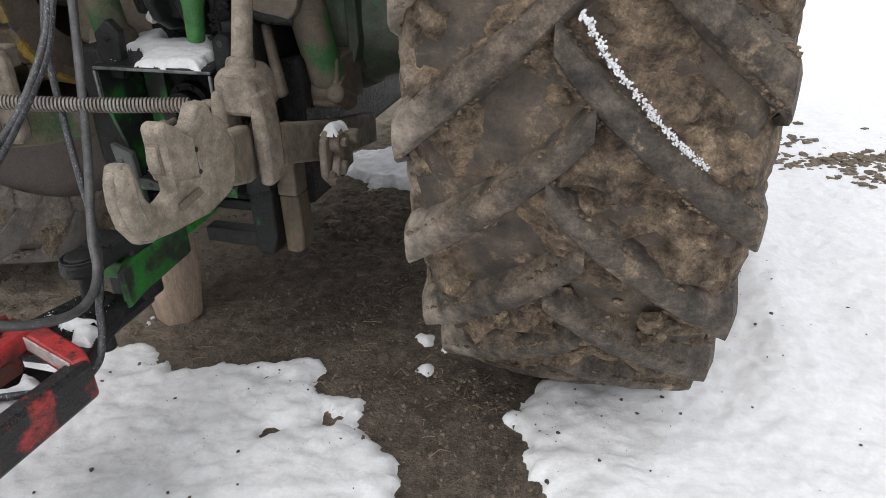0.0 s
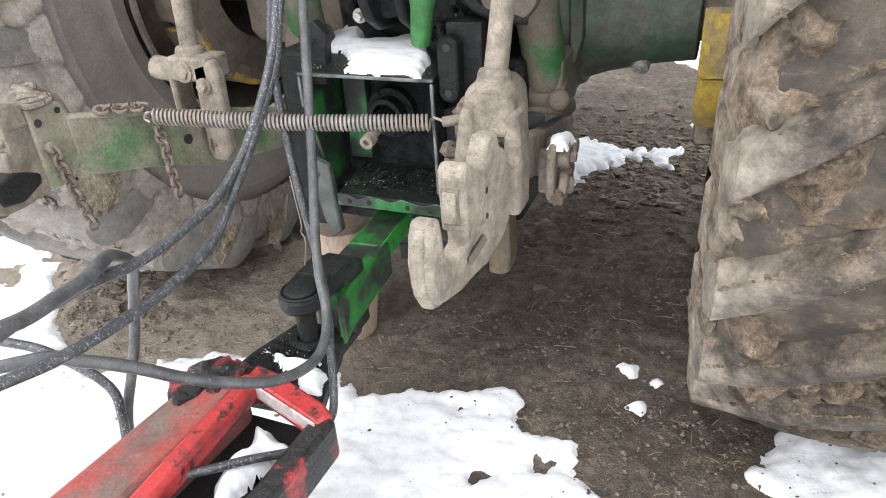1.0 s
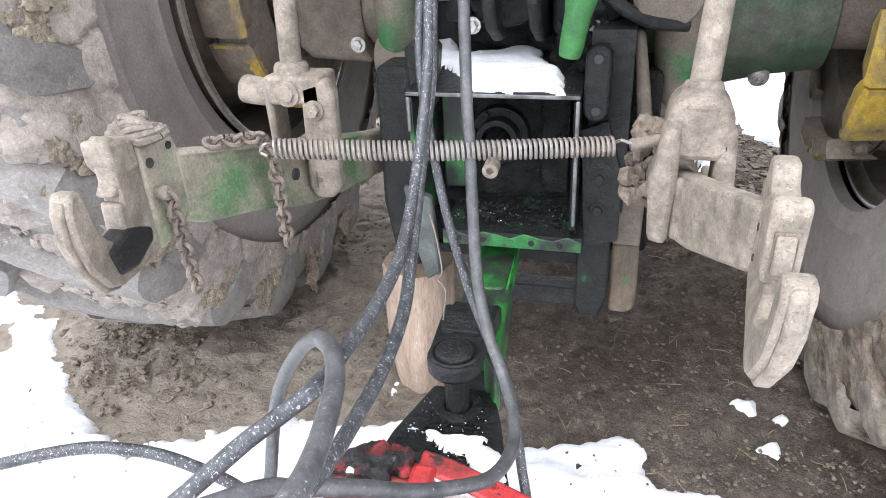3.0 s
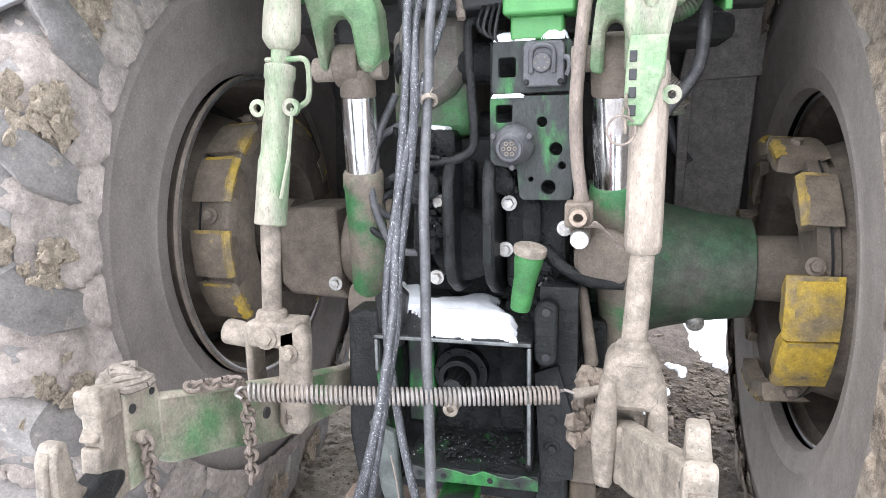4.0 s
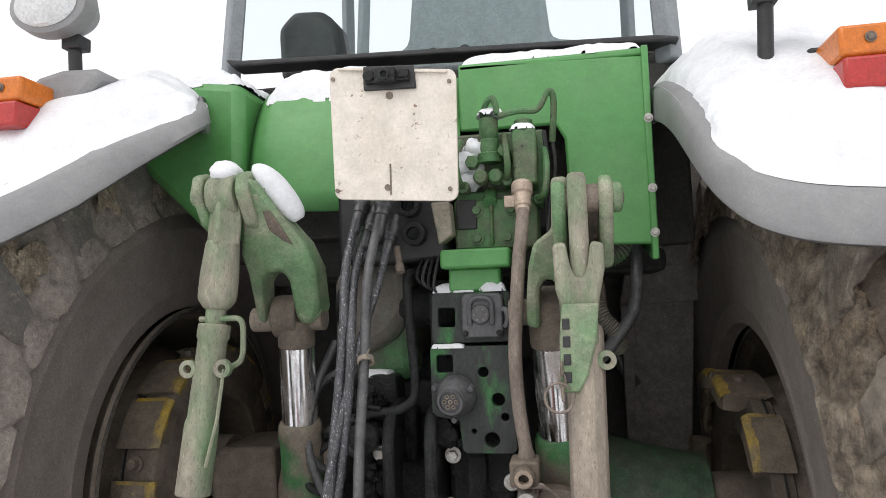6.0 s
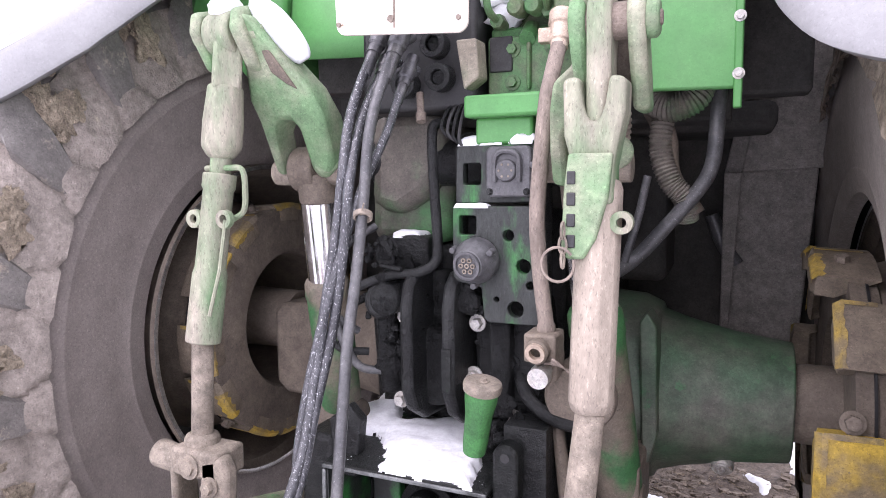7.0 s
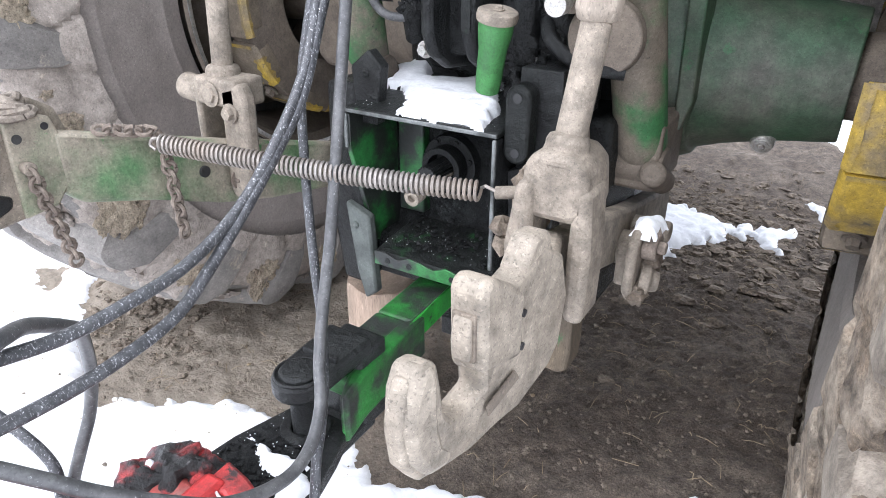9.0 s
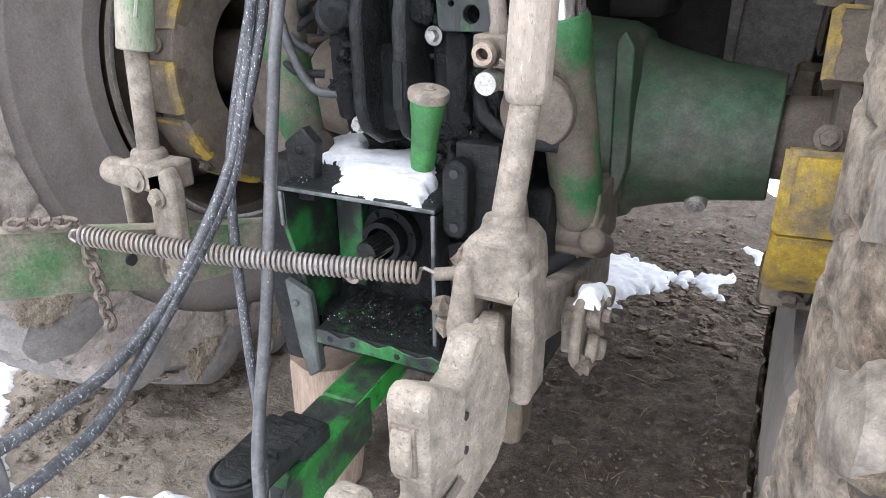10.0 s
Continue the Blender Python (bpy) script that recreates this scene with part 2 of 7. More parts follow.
amber = surface("amber_lens", (0.62, 0.17, 0.02), (0.5, 0.15, 0.03), 12, 0.3, 0.3, 0.25, bump=0.05, grime=0.10, fleck=0.07)
lamp_glass = surface("pale_lamp_lens", (0.62, 0.63, 0.62), (0.5, 0.5, 0.49), 14, 0.4, 0.3, 0.2, bump=0.1, grime=0.10, fleck=0.07)
red_lens = surface("red_lens", (0.42, 0.035, 0.03), (0.34, 0.04, 0.035), 12, 0.3, 0.3, 0.25, bump=0.05, grime=0.10, fleck=0.07)
flap_black = surface("dusty_black_rubber", (0.21, 0.195, 0.178), (0.30, 0.275, 0.25), 16, 0.45, 0.25, 0.85, bump=0.9)
brass = surface("tarnished_fitting", (0.50, 0.40, 0.31), (0.34, 0.27, 0.21), 20, 0.4, 0.25, 0.55, metal=0.25)
galvanised = surface("zinc_bolt", (0.55, 0.54, 0.51), (0.36, 0.32, 0.27), 40, 0.4, 0.2, 0.45, metal=0.6)


for wet in (grease, grease_plain, green_oily, green_plate):
    wet.node_tree.nodes["Principled BSDF"].inputs["Specular IOR Level"].default_value = 0.30


def snow_material():
    m = surface("snow", (0.80, 0.81, 0.825), (0.73, 0.745, 0.765), 5, 0.4, 0.3, 0.75, bump=0.6, grain=120, tone_low=0.9, tone_high=1.05, grime=0.08, fleck=0.04)
    b = m.node_tree.nodes["Principled BSDF"]
    b.inputs["Subsurface Weight"].default_value = 0.0
    return m


snow_white = snow_material()
snow_field = surface("snow_with_specks", (0.85, 0.86, 0.875), (0.78, 0.795, 0.815), 2.6, 0.4, 0.3, 0.8, bump=0.5, grain=60,
                     third=(0.06, 0.055, 0.05), third_at=0.685, third_scale=55, tone_low=0.93, tone_high=1.05, deep=0.010, grime=0.06, fleck=0.03)
soil = surface("damp_soil", (0.122, 0.095, 0.073), (0.225, 0.185, 0.146), 2.4, 0.42, 0.25, 0.95, third=(0.28, 0.235, 0.18), third_at=0.60, third_scale=95, bump=1.0, grain=260, tone_low=0.5, tone_high=1.5, deep=0.02, dust=(0.05, -0.55, (0.33, 0.28, 0.222)), fleck=0.36)
mud_pale = surface("pale_dry_mud", (0.35, 0.305, 0.265), (0.26, 0.226, 0.197), 6, 0.45, 0.2, 0.95, third=(0.55, 0.475, 0.37), third_at=0.62, third_scale=20, bump=1.0, grain=70, tone_low=0.72, tone_high=1.22, deep=0.010, grime=0.2)
rubber_pale = surface("dusty_grey_rubber", (0.158, 0.147, 0.135), (0.235, 0.217, 0.197), 4, 0.5, 0.25, 0.7, third=(0.34, 0.295, 0.24), third_at=0.59, third_scale=10, bump=0.6, tone_low=0.78, tone_high=1.18, grime=0.28)
side_pale = surface("dusty_brown_sidewall", (0.205, 0.176, 0.158), (0.275, 0.24, 0.216), 2.5, 0.5, 0.3, 0.8, third=(0.40, 0.35, 0.30), third_at=0.70, third_scale=16, bump=0.25, tone_low=0.82, tone_high=1.15, grime=0.12)
sleeve_dust = surface("sleeve_under_dust", (0.33, 0.28, 0.225), (0.20, 0.28, 0.16), 8, 0.25, 0.15, 0.8, stretch=(1, 1, 0.4), tone_low=0.86, tone_high=1.12)
mud_heap = surface("pale_mud_clods", (0.42, 0.35, 0.26), (0.30, 0.245, 0.185), 14, 0.45, 0.2, 0.95, third=(0.17, 0.135, 0.10), third_at=0.60, third_scale=34, bump=1.0, grain=110, tone_low=0.62, tone_high=1.3, deep=0.018, fleck=0.35)
bare_edge = surface("bare_scratched_edge", (0.55, 0.50, 0.48), (0.40, 0.10, 0.08), 30, 0.4, 0.2, 0.5)
rope_muddy = surface("muddy_rope", (0.25, 0.215, 0.175), (0.15, 0.125, 0.10), 40, 0.5, 0.2, 0.95, bump=1.0, grain=220)
socket_grey = surface("grey_black_plastic", (0.07, 0.07, 0.073), (0.13, 0.13, 0.132), 18, 0.4, 0.25, 0.5, bump=0.3, third=(0.3, 0.3, 0.3), third_at=0.68, third_scale=70)
housing_dusty = surface("dusty_cast_housing", (0.135, 0.12, 0.10), (0.06, 0.19, 0.065), 5, 0.40, 0.12, 0.65, third=(0.20, 0.13, 0.09), third_at=0.64, third_scale=8, bump=0.4)
clod_mat = surface("soil_clods", (0.14, 0.112, 0.086), (0.21, 0.172, 0.132), 12, 0.5, 0.25, 0.95, bump=0.8, grain=90, tone_low=0.5, tone_high=1.5, deep=0.006)
straw = surface("straw", (0.34, 0.27, 0.17), (0.22, 0.16, 0.10), 20, 0.5, 0.3, 0.8)
glass = bpy.data.materials.new("cab_glass")
glass.use_nodes = True
gb = glass.node_tree.nodes["Principled BSDF"]
gb.inputs["Base Color"].default_value, gb.inputs["Roughness"].default_value = (0.86, 0.93, 0.92, 1), 0.03
gb.inputs["Transmission Weight"].default_value, gb.inputs["IOR"].default_value = 1.0, 1.05


# ---- builders ----
TABLES = {}


def fbm(x, y, scale, octaves=4, seed=0, rough=0.5):
    """Smooth noise over numpy arrays, about -1 to 1."""
    if seed not in TABLES:
        TABLES[seed] = np.random.RandomState(seed).rand(256, 256) * 2 - 1
    table = TABLES[seed]
    out, amp, total = np.zeros_like(np.asarray(x, float)), 1.0, 0.0
    for o in range(octaves):
        u, v = np.asarray(x, float) * scale + 17.3 * o, np.asarray(y, float) * scale + 9.1 * o
        i, j = np.floor(u).astype(int), np.floor(v).astype(int)
        fu, fv = u - i, v - j
        fu, fv = fu * fu * (3 - 2 * fu), fv * fv * (3 - 2 * fv)
        a, b_ = table[i % 256, j % 256], table[(i + 1) % 256, j % 256]
        c, d = table[i % 256, (j + 1) % 256], table[(i + 1) % 256, (j + 1) % 256]
        out += amp * ((a * (1 - fu) + b_ * fu) * (1 - fv) + (c * (1 - fu) + d * fu) * fv)
        total += amp
        amp *= rough
        scale *= 2.03
    return out / total * 1.6


def frame_of(axis):
    w = Vector(axis).normalized()
    u = w.orthogonal().normalized()
    if abs(w.z) < 0.95:
        u = Vector((0, 0, 1)).cross(w).normalized()
    return u, w.cross(u), w


class Shape:
    """Gathers vertices and faces of one mesh."""

    def __init__(self):
        self.v, self.f = [], []

    def add(self, verts, faces):
        k = len(self.v)
        self.v += [tuple(p) for p in verts]
        self.f += [tuple(i + k for i in f) for f in faces]
        return self

    def box(self, lo, hi, m=None):
        (a, b, c), (d, e, g) = lo, hi
        p = [(a, b, c), (d, b, c), (d, e, c), (a, e, c), (a, b, g), (d, b, g), (d, e, g), (a, e, g)]
        if m is not None:
            p = [m @ Vector(q) for q in p]
        return self.add(p, [(0, 3, 2, 1), (4, 5, 6, 7), (0, 1, 5, 4), (1, 2, 6, 5), (2, 3, 7, 6), (3, 0, 4, 7)])

    def beam(self, p, q, w, h, w2=None, h2=None):
        """A square bar from p to q, w across and h high."""
        u, v, a = frame_of(Vector(q) - Vector(p))
        pts = []
        for c, ww, hh in ((Vector(p), w, h), (Vector(q), w2 or w, h2 or h)):
            pts += [c - u * ww / 2 - v * hh / 2, c + u * ww / 2 - v * hh / 2, c + u * ww / 2 + v * hh / 2, c - u * ww / 2 + v * hh / 2]
        return self.add(pts, [(0, 3, 2, 1), (4, 5, 6, 7), (0, 1, 5, 4), (1, 2, 6, 5), (2, 3, 7, 6), (3, 0, 4, 7)])

    def cyl(self, p, q, r, r2=None, n=20, caps=True):
        return self.turned(p, q, [(0, r), (1, r if r2 is None else r2)], n, caps)

    def turned(self, p, q, profile, n=20, caps=True):
        """A turned body along p to q: (share of the way, radius) rows."""
        p, q = Vector(p), Vector(q)
        u, v, w = frame_of(q - p)
        verts, faces, m = [], [], len(profile)
        for s, r in profile:
            c = p.lerp(q, s)
            verts += [c + (u * math.cos(2 * math.pi * i / n) + v * math.sin(2 * math.pi * i / n)) * r for i in range(n)]
        for j in range(m - 1):
            faces += [(j * n + i, j * n + (i + 1) % n, (j + 1) * n + (i + 1) % n, (j + 1) * n + i) for i in range(n)]
        if caps:
            faces += [tuple(range(n - 1, -1, -1)), tuple(range((m - 1) * n, m * n))]
        return self.add(verts, faces)

    def ring(self, p, q, r_in, r_out, n=24):
        """A hollow collar."""
        p, q = Vector(p), Vector(q)
        u, v, w = frame_of(q - p)
        verts, faces = [], []
        for c, r in ((p, r_in), (p, r_out), (q, r_out), (q, r_in)):
            verts += [c + (u * math.cos(2 * math.pi * i / n) + v * math.sin(2 * math.pi * i / n)) * r for i in range(n)]
        for j in range(4):
            faces += [(j * n + i, j * n + (i + 1) % n, (j + 1) % 4 * n + (i + 1) % n, (j + 1) % 4 * n + i) for i in range(n)]
        return self.add(verts, faces)

    def prism(self, outline, lo, hi, axis="x", put=None):
        """An outline of (a, b) pairs pushed along an axis from lo to hi. x: (y, z); y: (x, z); z: (x, y)."""
        place = {"x": lambda a, b, c: (c, a, b), "y": lambda a, b, c: (a, c, b), "z": lambda a, b, c: (a, b, c)}[axis]
        n = len(outline)
        area = sum(outline[i][0] * outline[(i + 1) % n][1] - outline[(i + 1) % n][0] * outline[i][1] for i in range(n))
        pts = [place(a, b, lo) for a, b in outline] + [place(a, b, hi) for a, b in outline]
        if put:
            pts = [put(p) for p in pts]
        faces = [tuple(range(n - 1, -1, -1)), tuple(range(n, 2 * n))] + [(i, (i + 1) % n, (i + 1) % n + n, i + n) for i in range(n)]
        if (area < 0) != (axis == "y"):
            faces = [f[::-1] for f in faces]
        return self.add(pts, faces)

    def tube(self, pts, r, n=10, caps=True):
        """A round tube through points; r may be a list."""
        pts = [Vector(p) for p in pts]
        m = len(pts)
        rs = r if isinstance(r, (list, tuple)) else [r] * m
        verts, faces, u = [], [], None
        for i, c in enumerate(pts):
            w = (pts[min(i + 1, m - 1)] - pts[max(i - 1, 0)]).normalized()
            u = w.orthogonal().normalized() if u is None else (u - w * u.dot(w)).normalized()
            v = w.cross(u)
            verts += [c + (u * math.cos(2 * math.pi * j / n) + v * math.sin(2 * math.pi * j / n)) * rs[i] for j in range(n)]
        for i in range(m - 1):
            faces += [(i * n + j, i * n + (j + 1) % n, (i + 1) * n + (j + 1) % n, (i + 1) * n + j) for j in range(n)]
        if caps:
            faces += [tuple(range(n - 1, -1, -1)), tuple(range((m - 1) * n, m * n))]
        return self.add(verts, faces)

    def lump(self, c, size, seed=0, n=10, rough=0.25):
        """An uneven stone-like lump."""
        rng = random.Random(seed)
        o = Vector((rng.random() * 50, rng.random() * 50, rng.random() * 50))
        verts, faces = [], []
        for i in range(n + 1):
            for j in range(2 * n):
                th, ph = math.pi * i / n, math.pi * j / n
                d = Vector((math.sin(th) * math.cos(ph), math.sin(th) * math.sin(ph), math.cos(th)))
                k = 1 + rough * noise.noise(d * 1.6 + o) * 1.6 + rough * 0.5 * noise.noise(d * 4 + o)
                verts.append((c[0] + d.x * size[0] * k, c[1] + d.y * size[1] * k, c[2] + d.z * size[2] * k))
        for i in range(n):
            for j in range(2 * n):
                a, b = i * 2 * n + j, i * 2 * n + (j + 1) % (2 * n)
                faces.append((a, a + 2 * n, b + 2 * n, b))
        return self.add(verts, faces)

    def bolt(self, c, axis, r=0.011, h=0.009):
        c, a = Vector(c), Vector(axis).normalized()
        self.cyl(c, c + a * h * 0.25, r * 1.5, n=16)
        return self.cyl(c + a * h * 0.25, c + a * h, r, r * 0.93, n=6)


def smooth_path(pts, steps=8):
    """Catmull-Rom through the points."""
    p = [Vector(q) for q in pts]
    p = [2 * p[0] - p[1]] + p + [2 * p[-1] - p[-2]]
    out = []
    for i in range(1, len(p) - 2):
        a, b, c, d = p[i - 1: i + 3]
        for s in range(steps):
            t = s / steps
            out.append(0.5 * (2 * b + (c - a) * t + (2 * a - 5 * b + 4 * c - d) * t * t + (3 * b - a - 3 * c + d) * t ** 3))
    return out + [p[-2]]


def mesh_of(name, shape, material, smooth=38):
    me = bpy.data.meshes.new(name)
    me.from_pydata([tuple(p) for p in shape.v], [], shape.f)
    me.materials.append(material)
    if smooth:
        me.shade_smooth()
        me.set_sharp_from_angle(angle=radians(smooth))
    me.update()
    return me


def attach(ob, parent):
    ob.parent = parent
    if parent.parent is None:
        ob.matrix_parent_inverse = parent.matrix_basis.inverted()
    return ob


def part(name, shape, material, parent, label="", bevel=0.0, smooth=38):
    ob = new(name, mesh_of(name, shape, material, smooth))
    attach(ob, parent)
    if bevel:
        md = ob.modifiers.new("worn_edges", "BEVEL")
        md.width, md.segments, md.limit_method, md.angle_limit = bevel, 2, "ANGLE", radians(35)
        md.harden_normals = False
    return tagged(ob, label)


def thing(name, base, label, category, group=""):
    ob = new(name)
    ob.empty_display_size = 0.1
    ob.matrix_basis = Matrix.Translation(base)
    return tagged(ob, label, category, group)


def single(name, shape, material, label, category, group="", kind="", bevel=0.0, smooth=38):
    ob = new(name, mesh_of(name, shape, material, smooth))
    if bevel:
        md = ob.modifiers.new("worn_edges", "BEVEL")
        md.width, md.segments, md.limit_method, md.angle_limit = bevel, 2, "ANGLE", radians(35)
    return tagged(ob, label, category, group, kind)


def inside(px, py, poly):
    """Signed distance to a polygon over arrays: positive inside."""
    px, py = np.asarray(px, float), np.asarray(py, float)
    d, ins = np.full(px.shape, 1e9), np.zeros(px.shape, bool)
    for i in range(len(poly)):
        (ax, ay), (bx, by) = poly[i], poly[(i + 1) % len(poly)]
        ex, ey = bx - ax, by - ay
        t = np.clip(((px - ax) * ex + (py - ay) * ey) / (ex * ex + ey * ey + 1e-12), 0, 1)
        d = np.minimum(d, np.hypot(px - ax - t * ex, py - ay - t * ey))
        if ay != by:
            ins ^= ((ay > py) != (by > py)) & (px < (bx - ax) * (py - ay) / (by - ay) + ax)
    return np.where(ins, d, -d)


def snow_patch(outline, height, thick=0.02, cell=0.006, seed=1, ragged=0.012, label="", put=None):
    """Snow lying on a thing inside an outline (x, y), on the surface height(x, y)."""
    xs, ys = [p[0] for p in outline], [p[1] for p in outline]
    gx, gy = np.arange(min(xs) - 0.02, max(xs) + 0.02, cell), np.arange(min(ys) - 0.02, max(ys) + 0.02, cell)
    X, Y = np.meshgrid(gx, gy)
    D = inside(X, Y, outline) + ragged * fbm(X, Y, 22, 4, seed)
    edge = thick * 1.1
    Z = height(X, Y) + thick * np.sqrt(np.clip(D / edge, 0, 1)) * (1 + 0.3 * fbm(X, Y, 18, 3, seed + 5)) + np.where(D < 0, -0.004, 0.0)
    s, keep, w = Shape(), D > -cell, len(gx)
    index = -np.ones(X.shape, int)
    use = np.zeros(X.shape, bool)
    cells = keep[:-1, :-1] & keep[1:, :-1] & keep[:-1, 1:] & keep[1:, 1:]
    use[:-1, :-1] |= cells
    use[1:, :-1] |= cells
    use[:-1, 1:] |= cells
    use[1:, 1:] |= cells
    index[use] = np.arange(use.sum())
    pts = np.c_[X[use], Y[use], Z[use]]
    s.v = [put(p) if put else tuple(p) for p in pts]
    for j, i in zip(*np.nonzero(cells)):
        s.f.append((index[j, i], index[j, i + 1], index[j + 1, i + 1], index[j + 1, i]))
    return single("snow_patch", s, snow_white, label or "patch of fresh white snow on a tractor part", "snow", "snow on the machine", smooth=80)


# ---- ground and snow cover ----
BARE = [(-2.3, 0.40), (-1.6, 0.10), (-1.43, -0.07), (-1.28, -0.22), (-1.06, -0.33), (-0.93, -0.38), (-0.72, -0.22), (-0.62, -0.16),
        (-0.38, -0.17), (-0.27, -0.09), (-0.19, -0.20), (-0.05, -0.16), (0.06, -0.13), (0.29, -0.06), (0.36, -0.20), (0.50, -0.21), (0.58, -0.30),
        (0.72, -0.44), (0.80, -0.80), (0.92, -1.30), (1.10, -1.30), (1.10, -0.80), (1.05, -0.40), (0.97, -0.28), (0.92, -0.15), (0.94, -0.05), (1.02, 0.07), (1.20, 0.12),
        (1.36, 0.22), (1.42, 0.60), (1.46, 1.2), (1.30, 2.0), (0.98, 2.15), (0.80, 2.4), (0.78, 3.2), (0.3, 3.7), (-0.3, 3.8), (-0.9, 3.5), (-1.5, 2.2), (-1.9, 1.0)]
PATCHES = [[(-0.05, 1.84), (0.10, 1.92), (0.34, 1.80), (0.59, 1.91), (0.57, 1.64), (0.42, 1.72), (0.27, 1.62), (0.14, 1.36), (-0.04, 1.27), (-0.20, 1.44), (-0.32, 1.66)],
           [(0.60, 2.30), (0.72, 2.22), (0.69, 2.08)], [(0.55, 0.16), (0.62, 0.17), (0.61, 0.10)], [(0.655, 0.12), (0.69, 0.12), (0.68, 0.085)],
           [(0.60, 0.005), (0.655, 0.02), (0.65, -0.03)], [(-0.36, 0.02), (-0.33, 0.03), (-0.34, -0.01)]]
DIRTY = [[(0.41, -0.24), (0.47, -0.25), (0.45, -0.30)], [(0.18, -0.16), (0.24, -0.16), (0.22, -0.19)], [(0.28, -0.36), (0.32, -0.36), (0.30, -0.39)], [(-1.9, -0.05), (-1.6, -0.12), (-1.7, 0.02)]]


def stretch_axis(lo, hi, cell, far):
    mid = np.arange(lo, hi, cell)
    grow = np.cumsum(cell * 1.15 ** np.arange(1, 90))
    grow = grow[grow < far]
    return np.r_[lo - grow[::-1], mid, hi + grow]


GX, GY = np.meshgrid(stretch_axis(-1.9, 2.7, 0.0125, 420), stretch_axis(-1.35, 2.2, 0.0125, 420))
near = np.exp(-np.clip(np.hypot(GX, GY) - 3, 0, None) / 4)
rise = 0.05 * np.exp(-(((GX + 1.25) / 0.35) ** 2 + ((GY - 0.05) / 0.22) ** 2)) + 0.035 * np.exp(-(((GX + 1.0) / 0.7) ** 2 + ((GY - 0.5) / 0.6) ** 2))
Z_SOIL = 0.010 * fbm(GX, GY, 1.3, 3, 2) * near + near * (0.010 * fbm(GX, GY, 7, 5, 3, 0.6) + 0.013 * fbm(GX, GY, 24, 4, 4, 0.8)) + rise - 0.008
Z_SOIL += near * rise * 6 * 0.05 * fbm(GX, GY, 16, 3, 12)
open_soil = inside(GX, GY, BARE) + 0.055 * fbm(GX, GY, 6.5, 6, 7, 0.7) * np.exp(-np.clip(np.hypot(GX, GY) - 2.5, 0, None))
for patch in PATCHES:
    size = 0.075 if len(patch) > 4 else 0.009
    open_soil = np.minimum(open_soil, -(inside(GX, GY, patch) + size * fbm(GX, GY, 8 if len(patch) > 4 else 30, 6, 8, 0.7)))
for patch in DIRTY:
    open_soil = np.maximum(open_soil, inside(GX, GY, patch) + 0.05 * fbm(GX, GY, 12, 6, 9, 0.7))
lump_snow = 0.007 * fbm(GX, GY, 9, 4, 21) * near + 0.02 * fbm(GX, GY, 0.7, 3, 22) * np.exp(-np.clip(np.hypot(GX, GY) - 30, 0, None) / 30)
# the edge of the rut beside the wheel
lump_snow += 0.05 * np.exp(-(((GX - 1.66) / 0.13) ** 2)) * (GY > -0.2) * np.clip((GY + 0.2) / 0.5, 0, 1) * np.exp(-np.clip(GY - 2, 0, None))
Z_SNOW = Z_SOIL * 0.6 + np.where(open_soil < 0, 0.034 * np.sqrt(np.clip(-open_soil / 0.07, 0, 1)), -0.9 * np.clip(open_soil, 0, 0.12) - 0.004) + lump_snow * np.clip(-open_soil / 0.06, 0, 1)


def sheet(name, Z, material, label, kind, keep=None):
    rows, cols = Z.shape
    idx = np.arange(rows * cols).reshape(rows, cols)
    q = np.stack([idx[:-1, :-1], idx[:-1, 1:], idx[1:, 1:], idx[1:, :-1]], -1)
    q = q[keep[:-1, :-1] | keep[1:, 1:] | keep[:-1, 1:] | keep[1:, :-1]] if keep is not None else q.reshape(-1, 4)
    me = bpy.data.meshes.new(name)
    pts = np.c_[GX.ravel(), GY.ravel(), Z.ravel()]
    if keep is not None:
        used, q = np.unique(q, return_inverse=True)
        pts, q = pts[used], q.reshape(-1, 4)
    me.from_pydata(pts.tolist(), [], q.tolist())
    me.materials.append(material)
    me.shade_smooth()
    return tagged(new(name, me), label, name.replace("_", " "), kind=kind)


sheet("ground", Z_SOIL, soil, "bare damp brown soil with crumbs under the tractor", "structure")
sheet("snow_cover", Z_SNOW, snow_field, "thin trampled snow with ragged edges and dark specks on soil", "structure", open_soil < 0.03)

rng = random.Random(5)
clods = Shape()
for i in range(2400):
    x, y = (rng.gauss(-1.2, 0.22), rng.gauss(-0.06, 0.13)) if i < 550 else (rng.uniform(-1.3, 1.0), rng.uniform(-0.25, 1.3))
    if inside(np.array([x]), np.array([y]), BARE)[0] < 0.02:
        continue
    r = 0.003 + 0.013 * rng.random() ** 3 if i < 550 else rng.uniform(0.002, 0.007)
    lift = 0.05 * math.exp(-(((x + 1.25) / 0.35) ** 2 + ((y - 0.05) / 0.22) ** 2)) + 0.03 * math.exp(-(((x + 1.0) / 0.7) ** 2 + ((y - 0.5) / 0.6) ** 2))
    clods.lump((x, y, lift - r * 0.25 - 0.003), (r, r * rng.uniform(0.7, 1.3), r * 0.6), i, 4, 0.5)
single("soil_clods", clods, clod_mat, "loose crumbled clods of brown soil beside the wheels", "soil clods", kind="stuff", smooth=0)
